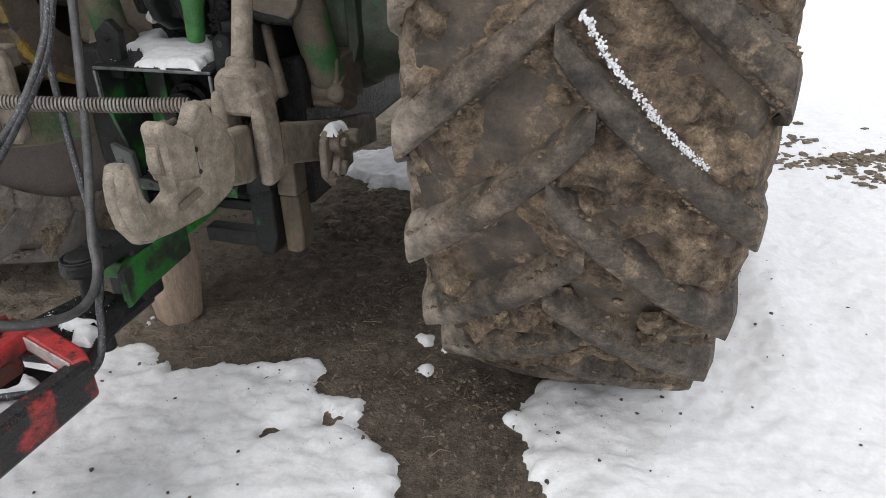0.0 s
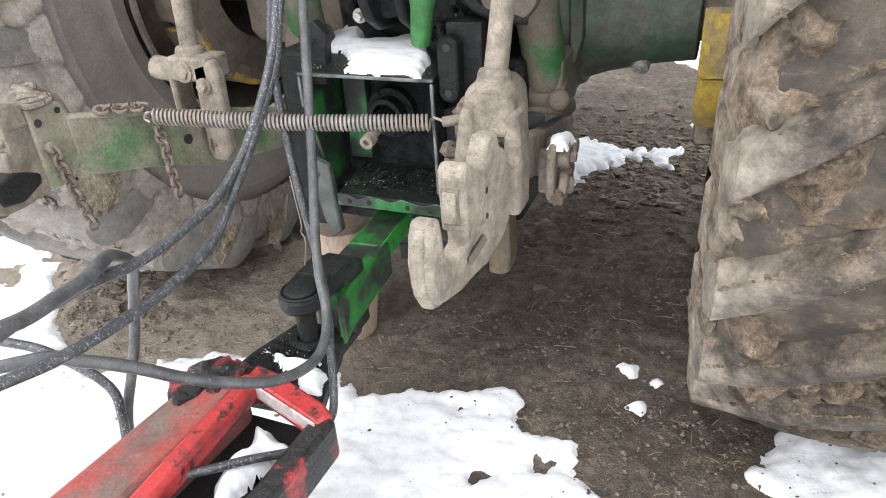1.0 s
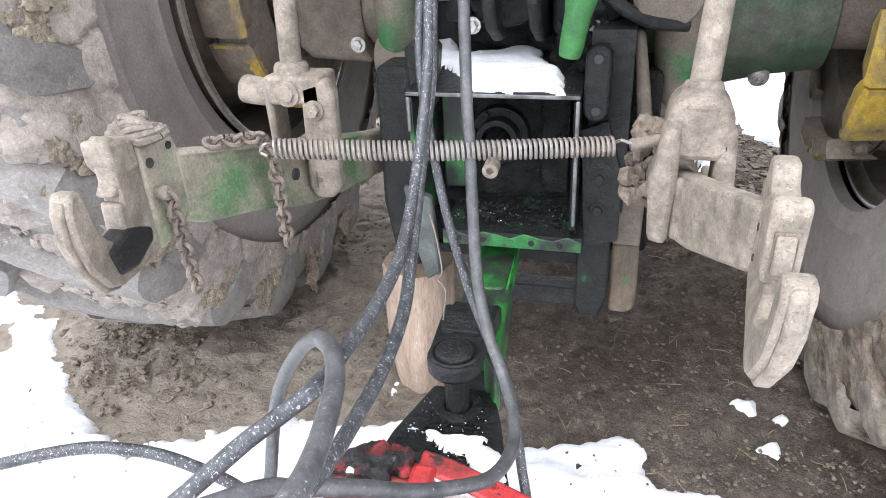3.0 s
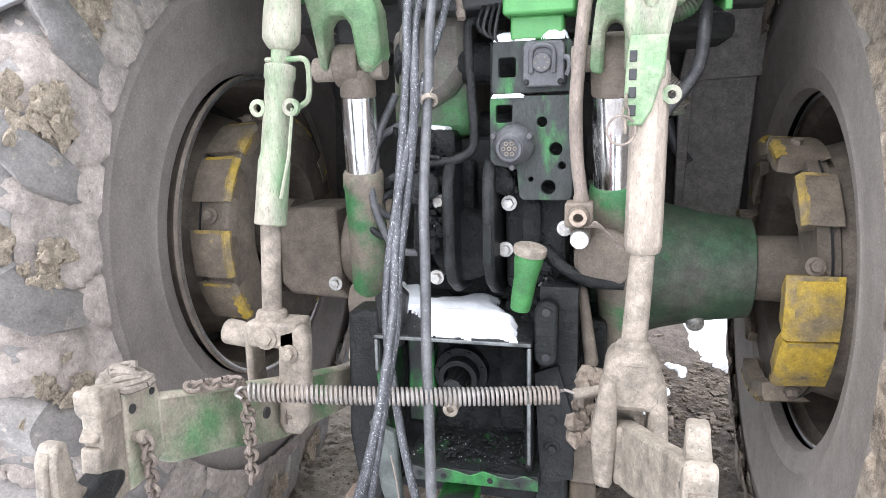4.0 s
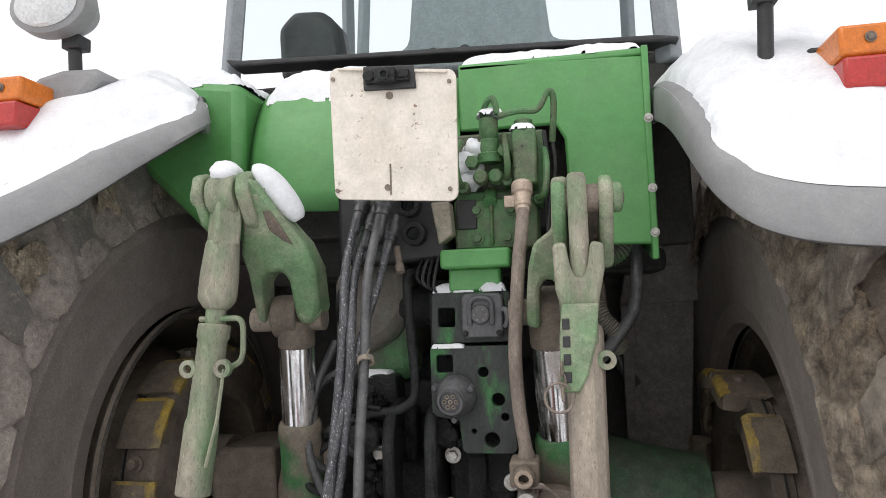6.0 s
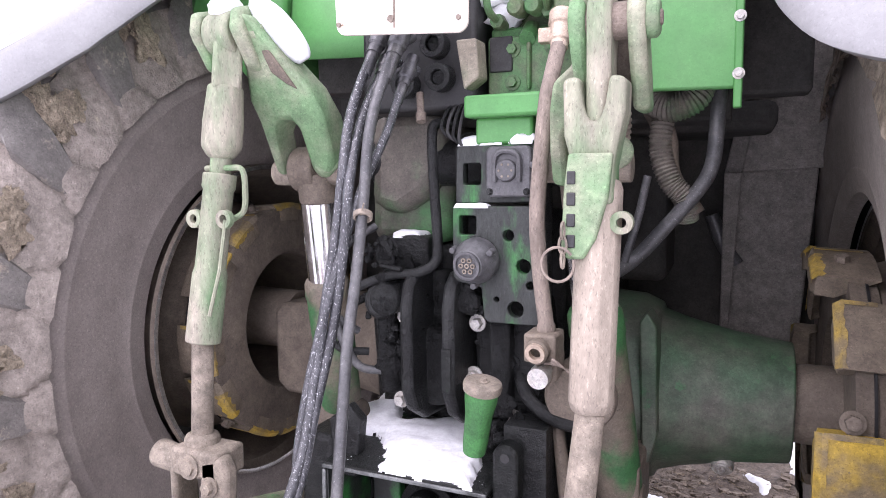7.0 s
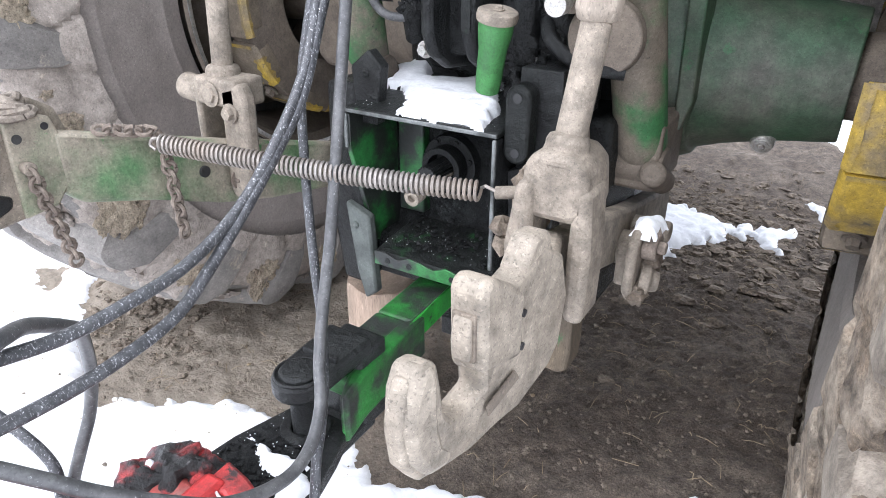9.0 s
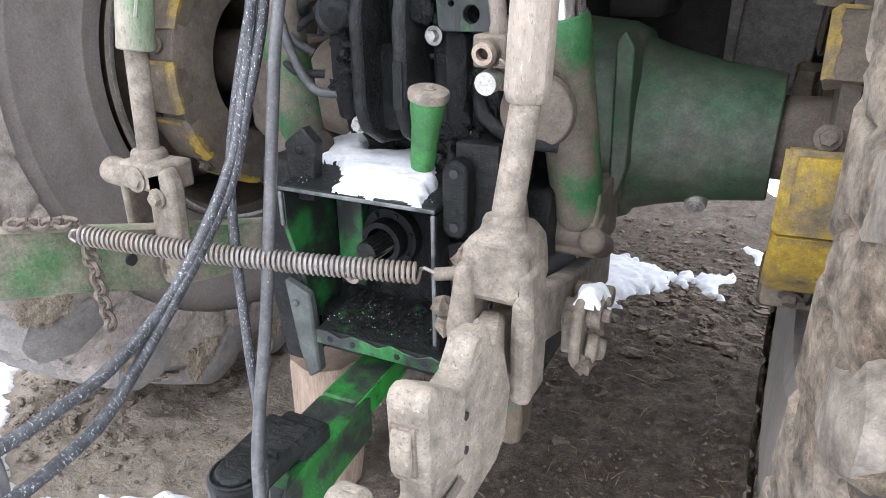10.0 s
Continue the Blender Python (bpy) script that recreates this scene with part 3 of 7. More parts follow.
# broken soil along the furrow beyond the axle
furrow = Shape()
for i in range(1500):
    x, y = rng.uniform(-0.1, 1.3), rng.gauss(1.75, 0.32)
    a, b = int(np.searchsorted(GX[0], x)), int(np.searchsorted(GY[:, 0], y))
    if open_soil[b, a] < 0.01:
        continue
    r = 0.005 + 0.022 * rng.random() ** 2.5
    furrow.lump((x, y, Z_SOIL[b, a] + r * 0.05), (r * rng.uniform(0.9, 1.8), r, r * 0.55), 7000 + i, 4, 0.6)
single("soil_clumps", furrow, clod_mat, "broken brown soil clumps along a furrow", "soil clumps", kind="stuff", smooth=0)
# crumbled soil in front of the wheel
tilth = Shape()
for i in range(1500):
    x, y = rng.uniform(0.35, 1.15), rng.uniform(-0.5, 0.02)
    if inside(np.array([x]), np.array([y]), BARE)[0] < 0.012:
        continue
    r = 0.0016 + 0.0065 * rng.random() ** 4
    a, b = int(np.searchsorted(GX[0], x)), int(np.searchsorted(GY[:, 0], y))
    tilth.lump((x, y, Z_SOIL[b, a] + r * 0.1), (r, r * rng.uniform(0.7, 1.3), r * 0.6), i, 4, 0.4)
single("soil_crumbs", tilth, clod_mat, "small brown soil crumbs scattered on bare damp ground", "soil crumbs", kind="stuff", smooth=0)
# bits of straw and stalk trodden into the soil
stalks = Shape()
for i in range(520):
    x, y = rng.uniform(-0.9, 1.9), rng.uniform(-0.4, 2.4)
    a, b = int(np.searchsorted(GX[0], x)), int(np.searchsorted(GY[:, 0], y))
    if open_soil[b, a] < 0.01:
        continue
    turn, half = rng.uniform(0, math.pi), rng.uniform(0.008, 0.035)
    stalks.lump((x, y, Z_SOIL[b, a] + 0.002), (half * abs(math.cos(turn)) + 0.0014, half * abs(math.sin(turn)) + 0.0014, 0.0016) if rng.random() < 0.25 else (0.0035, 0.003, 0.002), i, 4, 0.3) if half < 0.012 else stalks.tube([(x - half * math.cos(turn), y - half * math.sin(turn), Z_SOIL[b, a] + 0.002), (x, y, Z_SOIL[b, a] + 0.007), (x + half * math.cos(turn), y + half * math.sin(turn), Z_SOIL[b, a] + 0.003)], 0.0011, 4)
single("straw_bits", stalks, straw, "pale bits of straw and stalk trodden into soil", "straw", kind="stuff", smooth=0)
# clumps of dark soil poking out of the snow farther off
poke = Shape()
for cx_, cy_, n_, wx_, wy_ in ((2.20, 2.03, 60, 0.10, 0.05), (2.36, 2.12, 70, 0.09, 0.05), (2.33, 1.83, 60, 0.07, 0.05), (2.05, 1.97, 16, 0.09, 0.05), (1.92, 2.02, 12, 0.06, 0.06), (2.02, 2.36, 22, 0.10, 0.06), (2.7, 2.2, 90, 0.2, 0.12), (2.55, 1.8, 50, 0.12, 0.06), (3.1, 2.5, 60, 0.3, 0.1)):
    for k in range(n_):
        x, y = rng.gauss(cx_, wx_), rng.gauss(cy_, wy_)
        r = rng.uniform(0.005, 0.024)
        a, b = int(np.searchsorted(GX[0], x)), int(np.searchsorted(GY[:, 0], y))
        poke.lump((x, y, Z_SNOW[b, a]), (r * 1.4, r, r * 0.45), 3000 + k, 4, 0.6)
single("soil_clumps", poke, clod_mat, "dark broken soil clumps poking out of thin snow", "soil clumps", kind="stuff", smooth=0)
# dark crumbs of soil lying on the snow
crumbs = Shape()
ax, ay = GX[0], GY[:, 0]
for i in range(2600):
    x, y = rng.uniform(-1.6, 2.2), rng.uniform(-1.2, 0.9)
    a, b = int(np.searchsorted(ax, x)), int(np.searchsorted(ay, y))
    d = -open_soil[b, a]
    if d < 0.005 or rng.random() > math.exp(-d / 0.22) + 0.06:
        continue
    r = 0.0012 + 0.006 * rng.random() ** 4
    crumbs.lump((x, y, Z_SNOW[b, a] + r * 0.2), (r, r * rng.uniform(0.6, 1.4), r * 0.6), 3000 + i, 3, 0.5)
single("soil_crumbs", crumbs, soil, "dark crumbs of soil scattered on the snow", "soil crumbs", kind="stuff", smooth=0)
stalks = Shape()
for i in range(700):
    x, y = rng.uniform(-1.3, 1.5), rng.uniform(-1.1, 2.6)
    a, l = rng.uniform(0, 6.28), 0.012 + 0.06 * rng.random() ** 2
    if inside(np.array([x]), np.array([y]), BARE)[0] < 0.02:
        continue
    stalks.tube([(x, y, 0.008), (x + math.cos(a) * l * 0.5, y + math.sin(a) * l * 0.5, 0.018), (x + math.cos(a + 0.3) * l, y + math.sin(a + 0.3) * l, 0.010)], 0.0011, 4)
single("straw_bits", stalks, straw, "scattered short straw and root fibres on bare soil", "straw", kind="stuff", smooth=0)

# ---- tractor ----
tractor = thing("tractor", (0, 0.45, 0), "green farm tractor seen from behind, muddy rear wheels, snow-dusted three-point hitch", "tractor")
LEAN_Z = -0.042  # the tractor leans towards its right wheel
AXLE_Y, AXLE_Z = 0.45, 0.985


def wheel(side):
    """One rear wheel: tyre, lugs, rim and the castellated hub."""
    cx = 1.06 * side
    c = Vector((cx, AXLE_Y, AXLE_Z + LEAN_Z * cx))
    hub_at = thing("rear_wheel", c, "", "")
    attach(hub_at, tractor)
    hub_at.matrix_basis = Matrix.Translation(c)
    hub_at.matrix_parent_inverse = tractor.matrix_basis.inverted()

    def sub(name, shape, material, label="", bevel=0.0, smooth=38):
        ob = new(name, mesh_of(name, shape, material, smooth))
        ob.parent = hub_at
        if bevel:
            md = ob.modifiers.new("worn_edges", "BEVEL")
            md.width, md.segments, md.limit_method, md.angle_limit = bevel, 2, "ANGLE", radians(35)
        return tagged(ob, label)

    def lathe(profile, n=120, wobble=None):
        s, m = Shape(), len(profile)
        for i in range(n):
            a = 2 * math.pi * i / n
            for j, (u, r) in enumerate(profile):
                rr = r + (wobble(u, a, r) if wobble else 0)
                s.v.append((u, rr * math.cos(a), rr * math.sin(a)))
        for i in range(n):
            for j in range(m - 1):
                a, b = i * m + j, (i + 1) % n * m + j
                s.f.append((a, a + 1, b + 1, b))
        return s

    def squash(s, c=c):
        s.v = [(p[0], p[1], max(p[2], -c.z + 0.006 + 0.2 * 0)) for p in s.v]
        return s

    tread = [(u, 0.945 - 0.22 * (abs(u) / 0.29) ** 2 * 0.12) for u in np.linspace(-0.265, 0.265, 15)]
    sub("tread", squash(lathe([(-0.293, 0.875), (-0.282, 0.905)] + tread + [(0.282, 0.905), (0.293, 0.875)], 160)), rubber_bare if side > 0 else rubber_pale, "dusty black tread rubber")
    for s in (-1, 1):
        wall = [(0.293, 0.875), (0.300, 0.83), (0.312, 0.76), (0.318, 0.70), (0.316, 0.64), (0.308, 0.57), (0.300, 0.52), (0.296, 0.485), (0.290, 0.462), (0.26, 0.455)]
        ribs = []
        for u, r in wall:
            ribs.append((s * u, r))
            if r in (0.70, 0.52):
                ribs += [(s * (u + 0.0015), r - 0.004), (s * (u + 0.0015), r - 0.008), (s * u, r - 0.012)]
        sub("sidewall", squash(lathe(ribs if s > 0 else ribs[::-1], 140)), rubber_side if side > 0 else side_pale, "smooth dusty grey-brown sidewall")
    # mud packed between the lugs and in the pockets of the shoulder
    n, m, count = 460, 64, LUGS[side]
    path = [(0.323, 0.735), (0.316, 0.78), (0.306, 0.83), (0.297, 0.875), (0.278, 0.912), (0.24, 0.93), (0.12, 0.942), (0.0, 0.948)]
    path = path + [(-u, r) for u, r in path[-2::-1]]
    along = np.linspace(0, len(path) - 1, m)
    PU, PR = np.interp(along, range(len(path)), [p[0] for p in path]), np.interp(along, range(len(path)), [p[1] for p in path])
    A, J = np.meshgrid(2 * math.pi * np.arange(n) / n, np.arange(m), indexing="ij")
    U, R = PU[J], PR[J]
    K = fbm(A * 2, U * 2 + R * 2 + side * 9, 4.5, 6, 31, 0.66)
    flat_part = np.abs(U) < 0.279
    half_shift = np.where(U > 0, 0.5, 0.0)
    step_a = 2 * math.pi / count
    rel = (A - (math.pi / 2 + (0.335 if side > 0 else 0.375) + LUG_PHASE[side] + half_shift * step_a + step_a * 0.5)) / step_a
    rel = (rel - np.round(rel)) * step_a
    wide, low, high = (0.084, 0.90, 0.165) if side > 0 else (0.128, 0.885, 0.185)
    pocket = 1 - (rel / wide) ** 2 - ((R - low) / high) ** 2 + 0.12 * K
    grow = np.where(flat_part, 0.06 * K + (0.009 - 0.010 * np.clip((-U - 0.06) / 0.1, 0, 1) if side > 0 else 0.004) + 0.010 * fbm(A * 2, U * 2 + side * 9, 26, 4, 37, 0.6), np.clip(pocket * 0.09, -0.014, 0.012 + 0.012 * K))
    s = Shape()
    for i in range(n):
        a = A[i, 0]
        for j in range(m):
            u, r, k = U[i, j], R[i, j], grow[i, j]
            if flat_part[i, j]:
                r += k
            else:
                u += math.copysign(k, u)
            s.v.append((u, r * math.cos(a), r * math.sin(a)))
    for i in range(n):
        for j in range(m - 1):
            a, b = i * m + j, (i + 1) % n * m + j
            s.f.append((b, b + 1, a + 1, a))
    sub("mud", squash(s), mud if side > 0 else mud_pale, "dried brown mud packed between the lugs" if side > 0 else "pale dry mud packed between the lugs", smooth=60)
    clod = Shape()
    rg = random.Random(60 + side)
    for k in range(800):
        ang = rg.uniform(-2.75, -0.75)
        u = rg.gauss(0.02, 0.10) if side > 0 else rg.uniform(0.0, 0.26)
        r = 0.948 + rg.uniform(-0.006, 0.012) - 0.3 * max(0.0, abs(u) - 0.2)
        w = 0.004 + 0.030 * rg.random() ** 3
        # keep them between the lugs
        t = min(1.0, max(0.0, (abs(u) + 0.035) / 0.335))
        lug_at = math.pi / 2 + 0.31 * t ** 0.86
        near_lug = (ang - lug_at - LUG_PHASE[side] - (0.5 * step_a if u > 0 else 0.0)) / step_a
        near_lug = abs(near_lug - round(near_lug)) * step_a
        if near_lug < 0.055 or abs(u) > 0.27:
            continue
        before = len(clod.v)
        clod.lump((0, 0, 0), (w, w * rg.uniform(0.7, 1.5), w * 0.55), 900 + k, 5, 0.5)
        ca, sa = math.cos(ang), math.sin(ang)
        # the lump's flat side turns to the tread
        clod.v[before:] = [(u + p[0], (r + p[2]) * ca - p[1] * sa, (r + p[2]) * sa + p[1] * ca) for p in clod.v[before:]]
    tagged(sub("mud_crust", squash(clod), mud if side > 0 else mud_pale, "crumbling dried mud stuck in the tread", smooth=30), kind="stuff")
    if side < 0:
        heap = Shape()
        for k in range(count):
            mid = math.pi / 2 + 0.375 + LUG_PHASE[side] + 1.0 * step_a + k * step_a
            for j in range(9):
                ang, r = mid + rg.gauss(0.035, 0.042), rg.uniform(0.83, 0.935)
                w = rg.uniform(0.018, 0.038) if j < 4 else rg.uniform(0.006, 0.014)
                u = 0.298 + 0.028 * (0.94 - r) / 0.11 if r < 0.92 else 0.285
                before = len(heap.v)
                heap.lump((0, 0, 0), (w * 0.30, w * rg.uniform(0.8, 1.3), w * rg.uniform(0.9, 1.4)), 4000 + 10 * k + j, 12, 0.75)
                ca, sa = math.cos(ang), math.sin(ang)
                heap.v[before:] = [(u + p[0], (r + p[2]) * ca - p[1] * sa, (r + p[2]) * sa + p[1] * ca) for p in heap.v[before:]]
        tagged(sub("mud_heap", squash(heap), mud_heap, "crumbling pale mud stuck in the shoulder pockets", smooth=40), kind="stuff")
    # lugs: a curved bar from the middle to the shoulder, then down the wall
    fat = 1.0 if side > 0 else 1.12
    for half in (-1, 1):
        s = Shape()
        rows = []
        for t in np.linspace(0, 1, 15):
            u = half * (-0.035 + 0.335 * t)
            ang = -0.31 * t ** 0.86
            rows.append((u, ang, 0.996 - 0.028 * t ** 2, (0.031 + 0.008 * t) * fat, 0.935 - 0.03 * t))
        if side > 0:
            rows += [(half * 0.313, -0.335, 0.93, 0.046, 0.86), (half * 0.318, -0.35, 0.86, 0.044, 0.83), (half * 0.316, -0.36, 0.775, 0.036, 0.765)]
        else:
            rows += [(half * 0.316, -0.335, 0.93, 0.050, 0.86), (half * 0.327, -0.355, 0.88, 0.047, 0.84), (half * 0.330, -0.375, 0.82, 0.040, 0.79), (half * 0.325, -0.39, 0.765, 0.026, 0.755)]
        for k, (u, ang, r, w, low) in enumerate(rows):
            deep = u - half * (0.0 if k < 15 else 0.03)
            wob = 0.006 * noise.noise(Vector((k * 0.9, half * 5.0, side * 3.0)))
            for m_, (dw, rr, uu) in enumerate(((-w * 1.45, low, deep), (-w * 1.05, r - 0.016, u), (-w * 0.78, r - 0.003, u), (-w * 0.3, r + 0.002, u), (w * 0.3, r + 0.002, u), (w * 0.78, r - 0.003, u), (w * 1.05, r - 0.016, u), (w * 1.45, low, deep))):
                wear = 0.005 * noise.noise(Vector((k * 0.8, m_ * 2.3, half * 4.0 + side)))
                rr = rr + wear
                aa = ang + (dw + wob) / 0.97
                s.v.append((uu, rr * math.sin(aa), rr * math.cos(aa)))
        q = 8
        for i in range(len(rows) - 1):
            for j in range(q - 1):
                f = (i * q + j, i * q + j + 1, (i + 1) * q + j + 1, (i + 1) * q + j)
                s.f.append(f if half < 0 else f[::-1])
        s.f += [tuple(range(q)) if half > 0 else tuple(range(q))[::-1], tuple(range((len(rows) - 1) * q, len(rows) * q))[:: -1 if half > 0 else 1]]
        if side > 0:
            fray = Shape()
            for i in range(count):
                turn = Matrix.Rotation(2 * math.pi * (i + (0.5 if half > 0 else 0.0)) / count + LUG_PHASE[side], 3, "X")
                for k in range(380):
                    f = rg.random() * 13.98
                    j, f = int(f), f % 1.0
                    edge_w = rg.choice((-1.0, -1.0, 1.0)) * rg.gauss(0.93, 0.14)
                    u, ang, r, w = [(1 - f) * rows[j][q] + f * rows[j + 1][q] for q in range(4)]
                    aa = ang + w * edge_w / 0.97
                    p = turn @ Vector((u, (r - 0.011) * math.sin(aa), (r - 0.011) * math.cos(aa)))
                    if p.y > -0.35 or noise.noise(Vector((i * 3.1, j * 0.45 + f * 0.45, half * 2 + edge_w))) < -0.12:
                        continue
                    d = 0.0008 + 0.0026 * rg.random() ** 2
                    fray.lump(p, (d * rg.uniform(1.0, 2.4), d, d), 7000 + k, 4, 0.6)
            tagged(sub("dried_fringe", squash(fray), mud, "frayed pale mud along the lug edges", smooth=30), kind="stuff")
        me = mesh_of("lug", s, rubber if side > 0 else rubber_pale, 30)
        for i in range(count):
            a = 2 * math.pi * (i + (0.5 if half > 0 else 0.0)) / count + LUG_PHASE[side]
            ob = new("lug", me)
            ob.parent = hub_at
            ob.matrix_basis = Matrix.Rotation(a, 4, "X")
    # rim and hub, on the inner side
    i_ = -side
    deep_rim = 0.0 if side < 0 else 0.075
    rim = [(i_ * (u - (deep_rim if u > 0.19 else 0)), r) for u, r in ((0.315, 0.445), (0.318, 0.458), (0.308, 0.462), (0.296, 0.452), (0.285, 0.43), (0.24, 0.425), (0.20, 0.395), (0.05, 0.385), (-0.2, 0.40), (-0.28, 0.43), (-0.30, 0.455))]
    s = lathe(rim if side > 0 else rim[::-1], 96)
    sub("rim", s, rim_brown, "brown dirt-covered steel rim")
    s = lathe([(i_ * (u - deep_rim), r) for u, r in ((0.3195, 0.447), (0.3215, 0.453), (0.3195, 0.459))], 96)
    sub("rim_lip", s, steel_worn, "bright worn rim lip")
    drum = [(u, r) for u, r in ((0.10, 0.36), (0.255, 0.312), (0.27, 0.312), (0.275, 0.322), (0.30, 0.328), (0.38, 0.336), (0.384, 0.33), (0.384, 0.205), (0.376, 0.197), (0.20, 0.192), (0.10, 0.19))]
    if side > 0:
        drum = [(min(u, 0.325), r) for u, r in drum]
    s = lathe([(i_ * u, r) for u, r in drum], 80)
    sub("hub_drum", s, rim_brown, "dirty cast hub drum")
    # disc takes the hollow colour, which paints the drum's inside in shade
    disc = [(i_ * u, r) for u, r in ((0.10, 0.385), (0.10, 0.10), (0.06, 0.09), (0.06, 0.385))]
    sub("wheel_disc", lathe(disc, 64), hollow_shade)
    s = Shape()
    s.cyl((i_ * 0.05, 0, 0), (i_ * 0.42, 0, 0), 0.095, 0.085, 28)
    sub("axle_stub", s, rim_brown)
    # cast teeth with worn yellow paint: angle above the rear, half width, reach, yellow
    if side > 0:
        teeth = [(-28.5, 12.0, 0.385, True), (-3.0, 12.5, 0.385, True), (39.5, 11.5, 0.355, False), (73.0, 11.5, 0.385, False), (98.0, 12.0, 0.385, False), (141.0, 11.5, 0.355, False), (-72.0, 11.0, 0.385, False),
                 (-97.0, 11.5, 0.385, False), (-140.0, 11.5, 0.355, False), (172.0, 11.5, 0.385, False), (197.0, 11.5, 0.385, False)]
    else:
        teeth = [(-17.0 + 60 * k + d, 11.0, 0.386, False) for k in range(6) for d in (-12.6, 12.6)]
    for i, (mid, half_w, reach, bright) in enumerate(teeth):
        half_a = radians(half_w)
        s, e = Shape(), Shape()
        steps = 5
        for k in range(steps + 1):
            a = -half_a + 2 * half_a * k / steps
            bev = 0.006 if k in (0, steps) else 0
            for u, r in ((0.345, 0.296), (reach - bev, 0.296 + bev), (reach - bev, 0.334), (reach - 0.010, 0.346), (0.27, 0.340)):
                s.v.append((i_ * u, r * math.sin(a), r * math.cos(a)))
        for k in range(steps):
            s.f += [(k * 5 + j, k * 5 + j + 1, (k + 1) * 5 + j + 1, (k + 1) * 5 + j) for j in range(4)]
        s.f += [tuple(range(5)), tuple(range(5 * steps, 5 * steps + 5))[::-1]]
        rg = random.Random(40 + i)
        span = 1.0 if i % 3 else 0.72
        for k in range(13):
            a = -half_a * 0.98 + 2 * half_a * 0.98 * span * k / 12
            w = (0.004 + 0.007 * rg.random()) * (1.6 if i % 3 == 0 else 1)
            for u, r in ((reach - 0.010 - w, 0.3470), (reach - 0.0095, 0.3472), (reach + 0.0008, 0.3362), (reach + 0.0008, 0.3362 - w)):
                e.v.append((i_ * u, r * math.sin(a), r * math.cos(a)))
        for k in range(12):
            e.f += [(k * 4 + j, k * 4 + j + 1, k * 4 + j + 5, k * 4 + j + 4) for j in range(3)]
        # paint worn back to yellow along one flank
        a0, a1 = (half_a * 1.004, half_a * 0.86)
        base = len(e.v)
        for a in (a0, a1):
            for u in (0.285, 0.31, 0.34, reach - 0.012):
                r = 0.3475 - (0.346 - 0.340) * max(0.0, (reach - 0.010 - u) / (reach - 0.28))
                e.v.append((i_ * u, (r + 0.0006) * math.sin(a), (r + 0.0006) * math.cos(a)))
        e.f += [(base + j, base + j + 1, base + j + 5, base + j + 4) for j in range(3)]
        if i_ > 0:
            s.f, e.f = [f[::-1] for f in s.f], [f[::-1] for f in e.f]
        turn = Matrix.Rotation(radians(90 - mid), 4, "X")
        for name, shape, mat in (("hub_tooth", s, yellow if bright else tooth_brown), ("worn_edge", e, yellow)):
            ob = new(name, mesh_of(name, shape, mat, 30))
            ob.parent = hub_at
            ob.matrix_basis = turn
    # the dark joint between drum and ring
    sub("drum_joint", lathe([(i_ * u, r) for u, r in ((0.292, 0.3305), (0.292, 0.3335), (0.297, 0.3345), (0.297, 0.3310))], 80), plastic_black, "dark joint round the drum")
    s = Shape().bolt((0, 0, 0.336), (0, 0, 1), 0.014, 0.02)
    me = mesh_of("hub_bolt", s, rim_brown)
    for k in range(6):
        ob = new("hub_bolt", me)
        ob.parent = hub_at
        ob.matrix_basis = Matrix.Rotation(radians(137 + 60 * k), 4, "X") @ Matrix.Translation((i_ * 0.33, 0, 0))
    return hub_at


LUGS, LUG_PHASE = {1: 25, -1: 20}, {1: 0.0595, -1: 0.156}
for side in (-1, 1):
    tagged(wheel(side), "muddy ribbed rear tractor tyre on a castellated hub" if side < 0 else "large rear tyre caked with dried mud, castellated yellow hub")


def zl(x, z):
    return z + LEAN_Z * x


# axle housings
for side in (-1, 1):
    s = Shape()
    if side > 0:
        s.turned((0.18, 0.46, zl(0.18, 0.95)), (0.66, 0.46, zl(0.66, 0.965)), [(0, 0.235), (0.34, 0.222), (0.42, 0.205), (0.43, 0.190), (0.54, 0.172), (0.75, 0.148), (1, 0.132)], 40)
        s.prism([(0.36, 1.14), (0.375, 1.16), (0.395, 1.13), (0.40, 0.90), (0.385, 0.84), (0.37, 0.84)], 0.235, 0.32, "y")
        ob = part("axle_housing", s, green_axle, tractor, "green axle housing under oily dust", 0.004)
        c, a = Vector((0.525, 0.400, 0.808)), Vector((0.0, -0.85, -0.5))
        s = Shape().turned(c, c + a * 0.028, [(0, 0.024), (0.75, 0.024), (1, 0.021)], 26).ring(c + a * 0.027, c + a * 0.031, 0.010, 0.016, 24).bolt(c + a * 0.026, a, 0.007, 0.008)
        part("drain_plug", s, galvanised, ob, "pale dusty drain plug")
    else:
        s.turned((-0.18, 0.46, zl(-0.18, 0.96)), (-0.46, 0.46, zl(-0.46, 0.96)), [(0, 0.22), (0.3, 0.17), (0.6, 0.14), (1, 0.125)], 36)
        s.prism([(-0.46, 0.86), (-0.44, 0.83), (-0.62, 0.84), (-0.655, 0.87), (-0.655, 1.075), (-0.63, 1.10), (-0.47, 1.105)], 0.34, 0.58, "y")
        ob = part("axle_housing", s, rim_brown, tractor, "brown dirt-covered axle housing", 0.012)
        part("drain_plug", Shape().bolt((-0.477, 0.338, 0.879), (0, -1, 0), 0.014, 0.014), galvanised, ob, "dusty bolt")

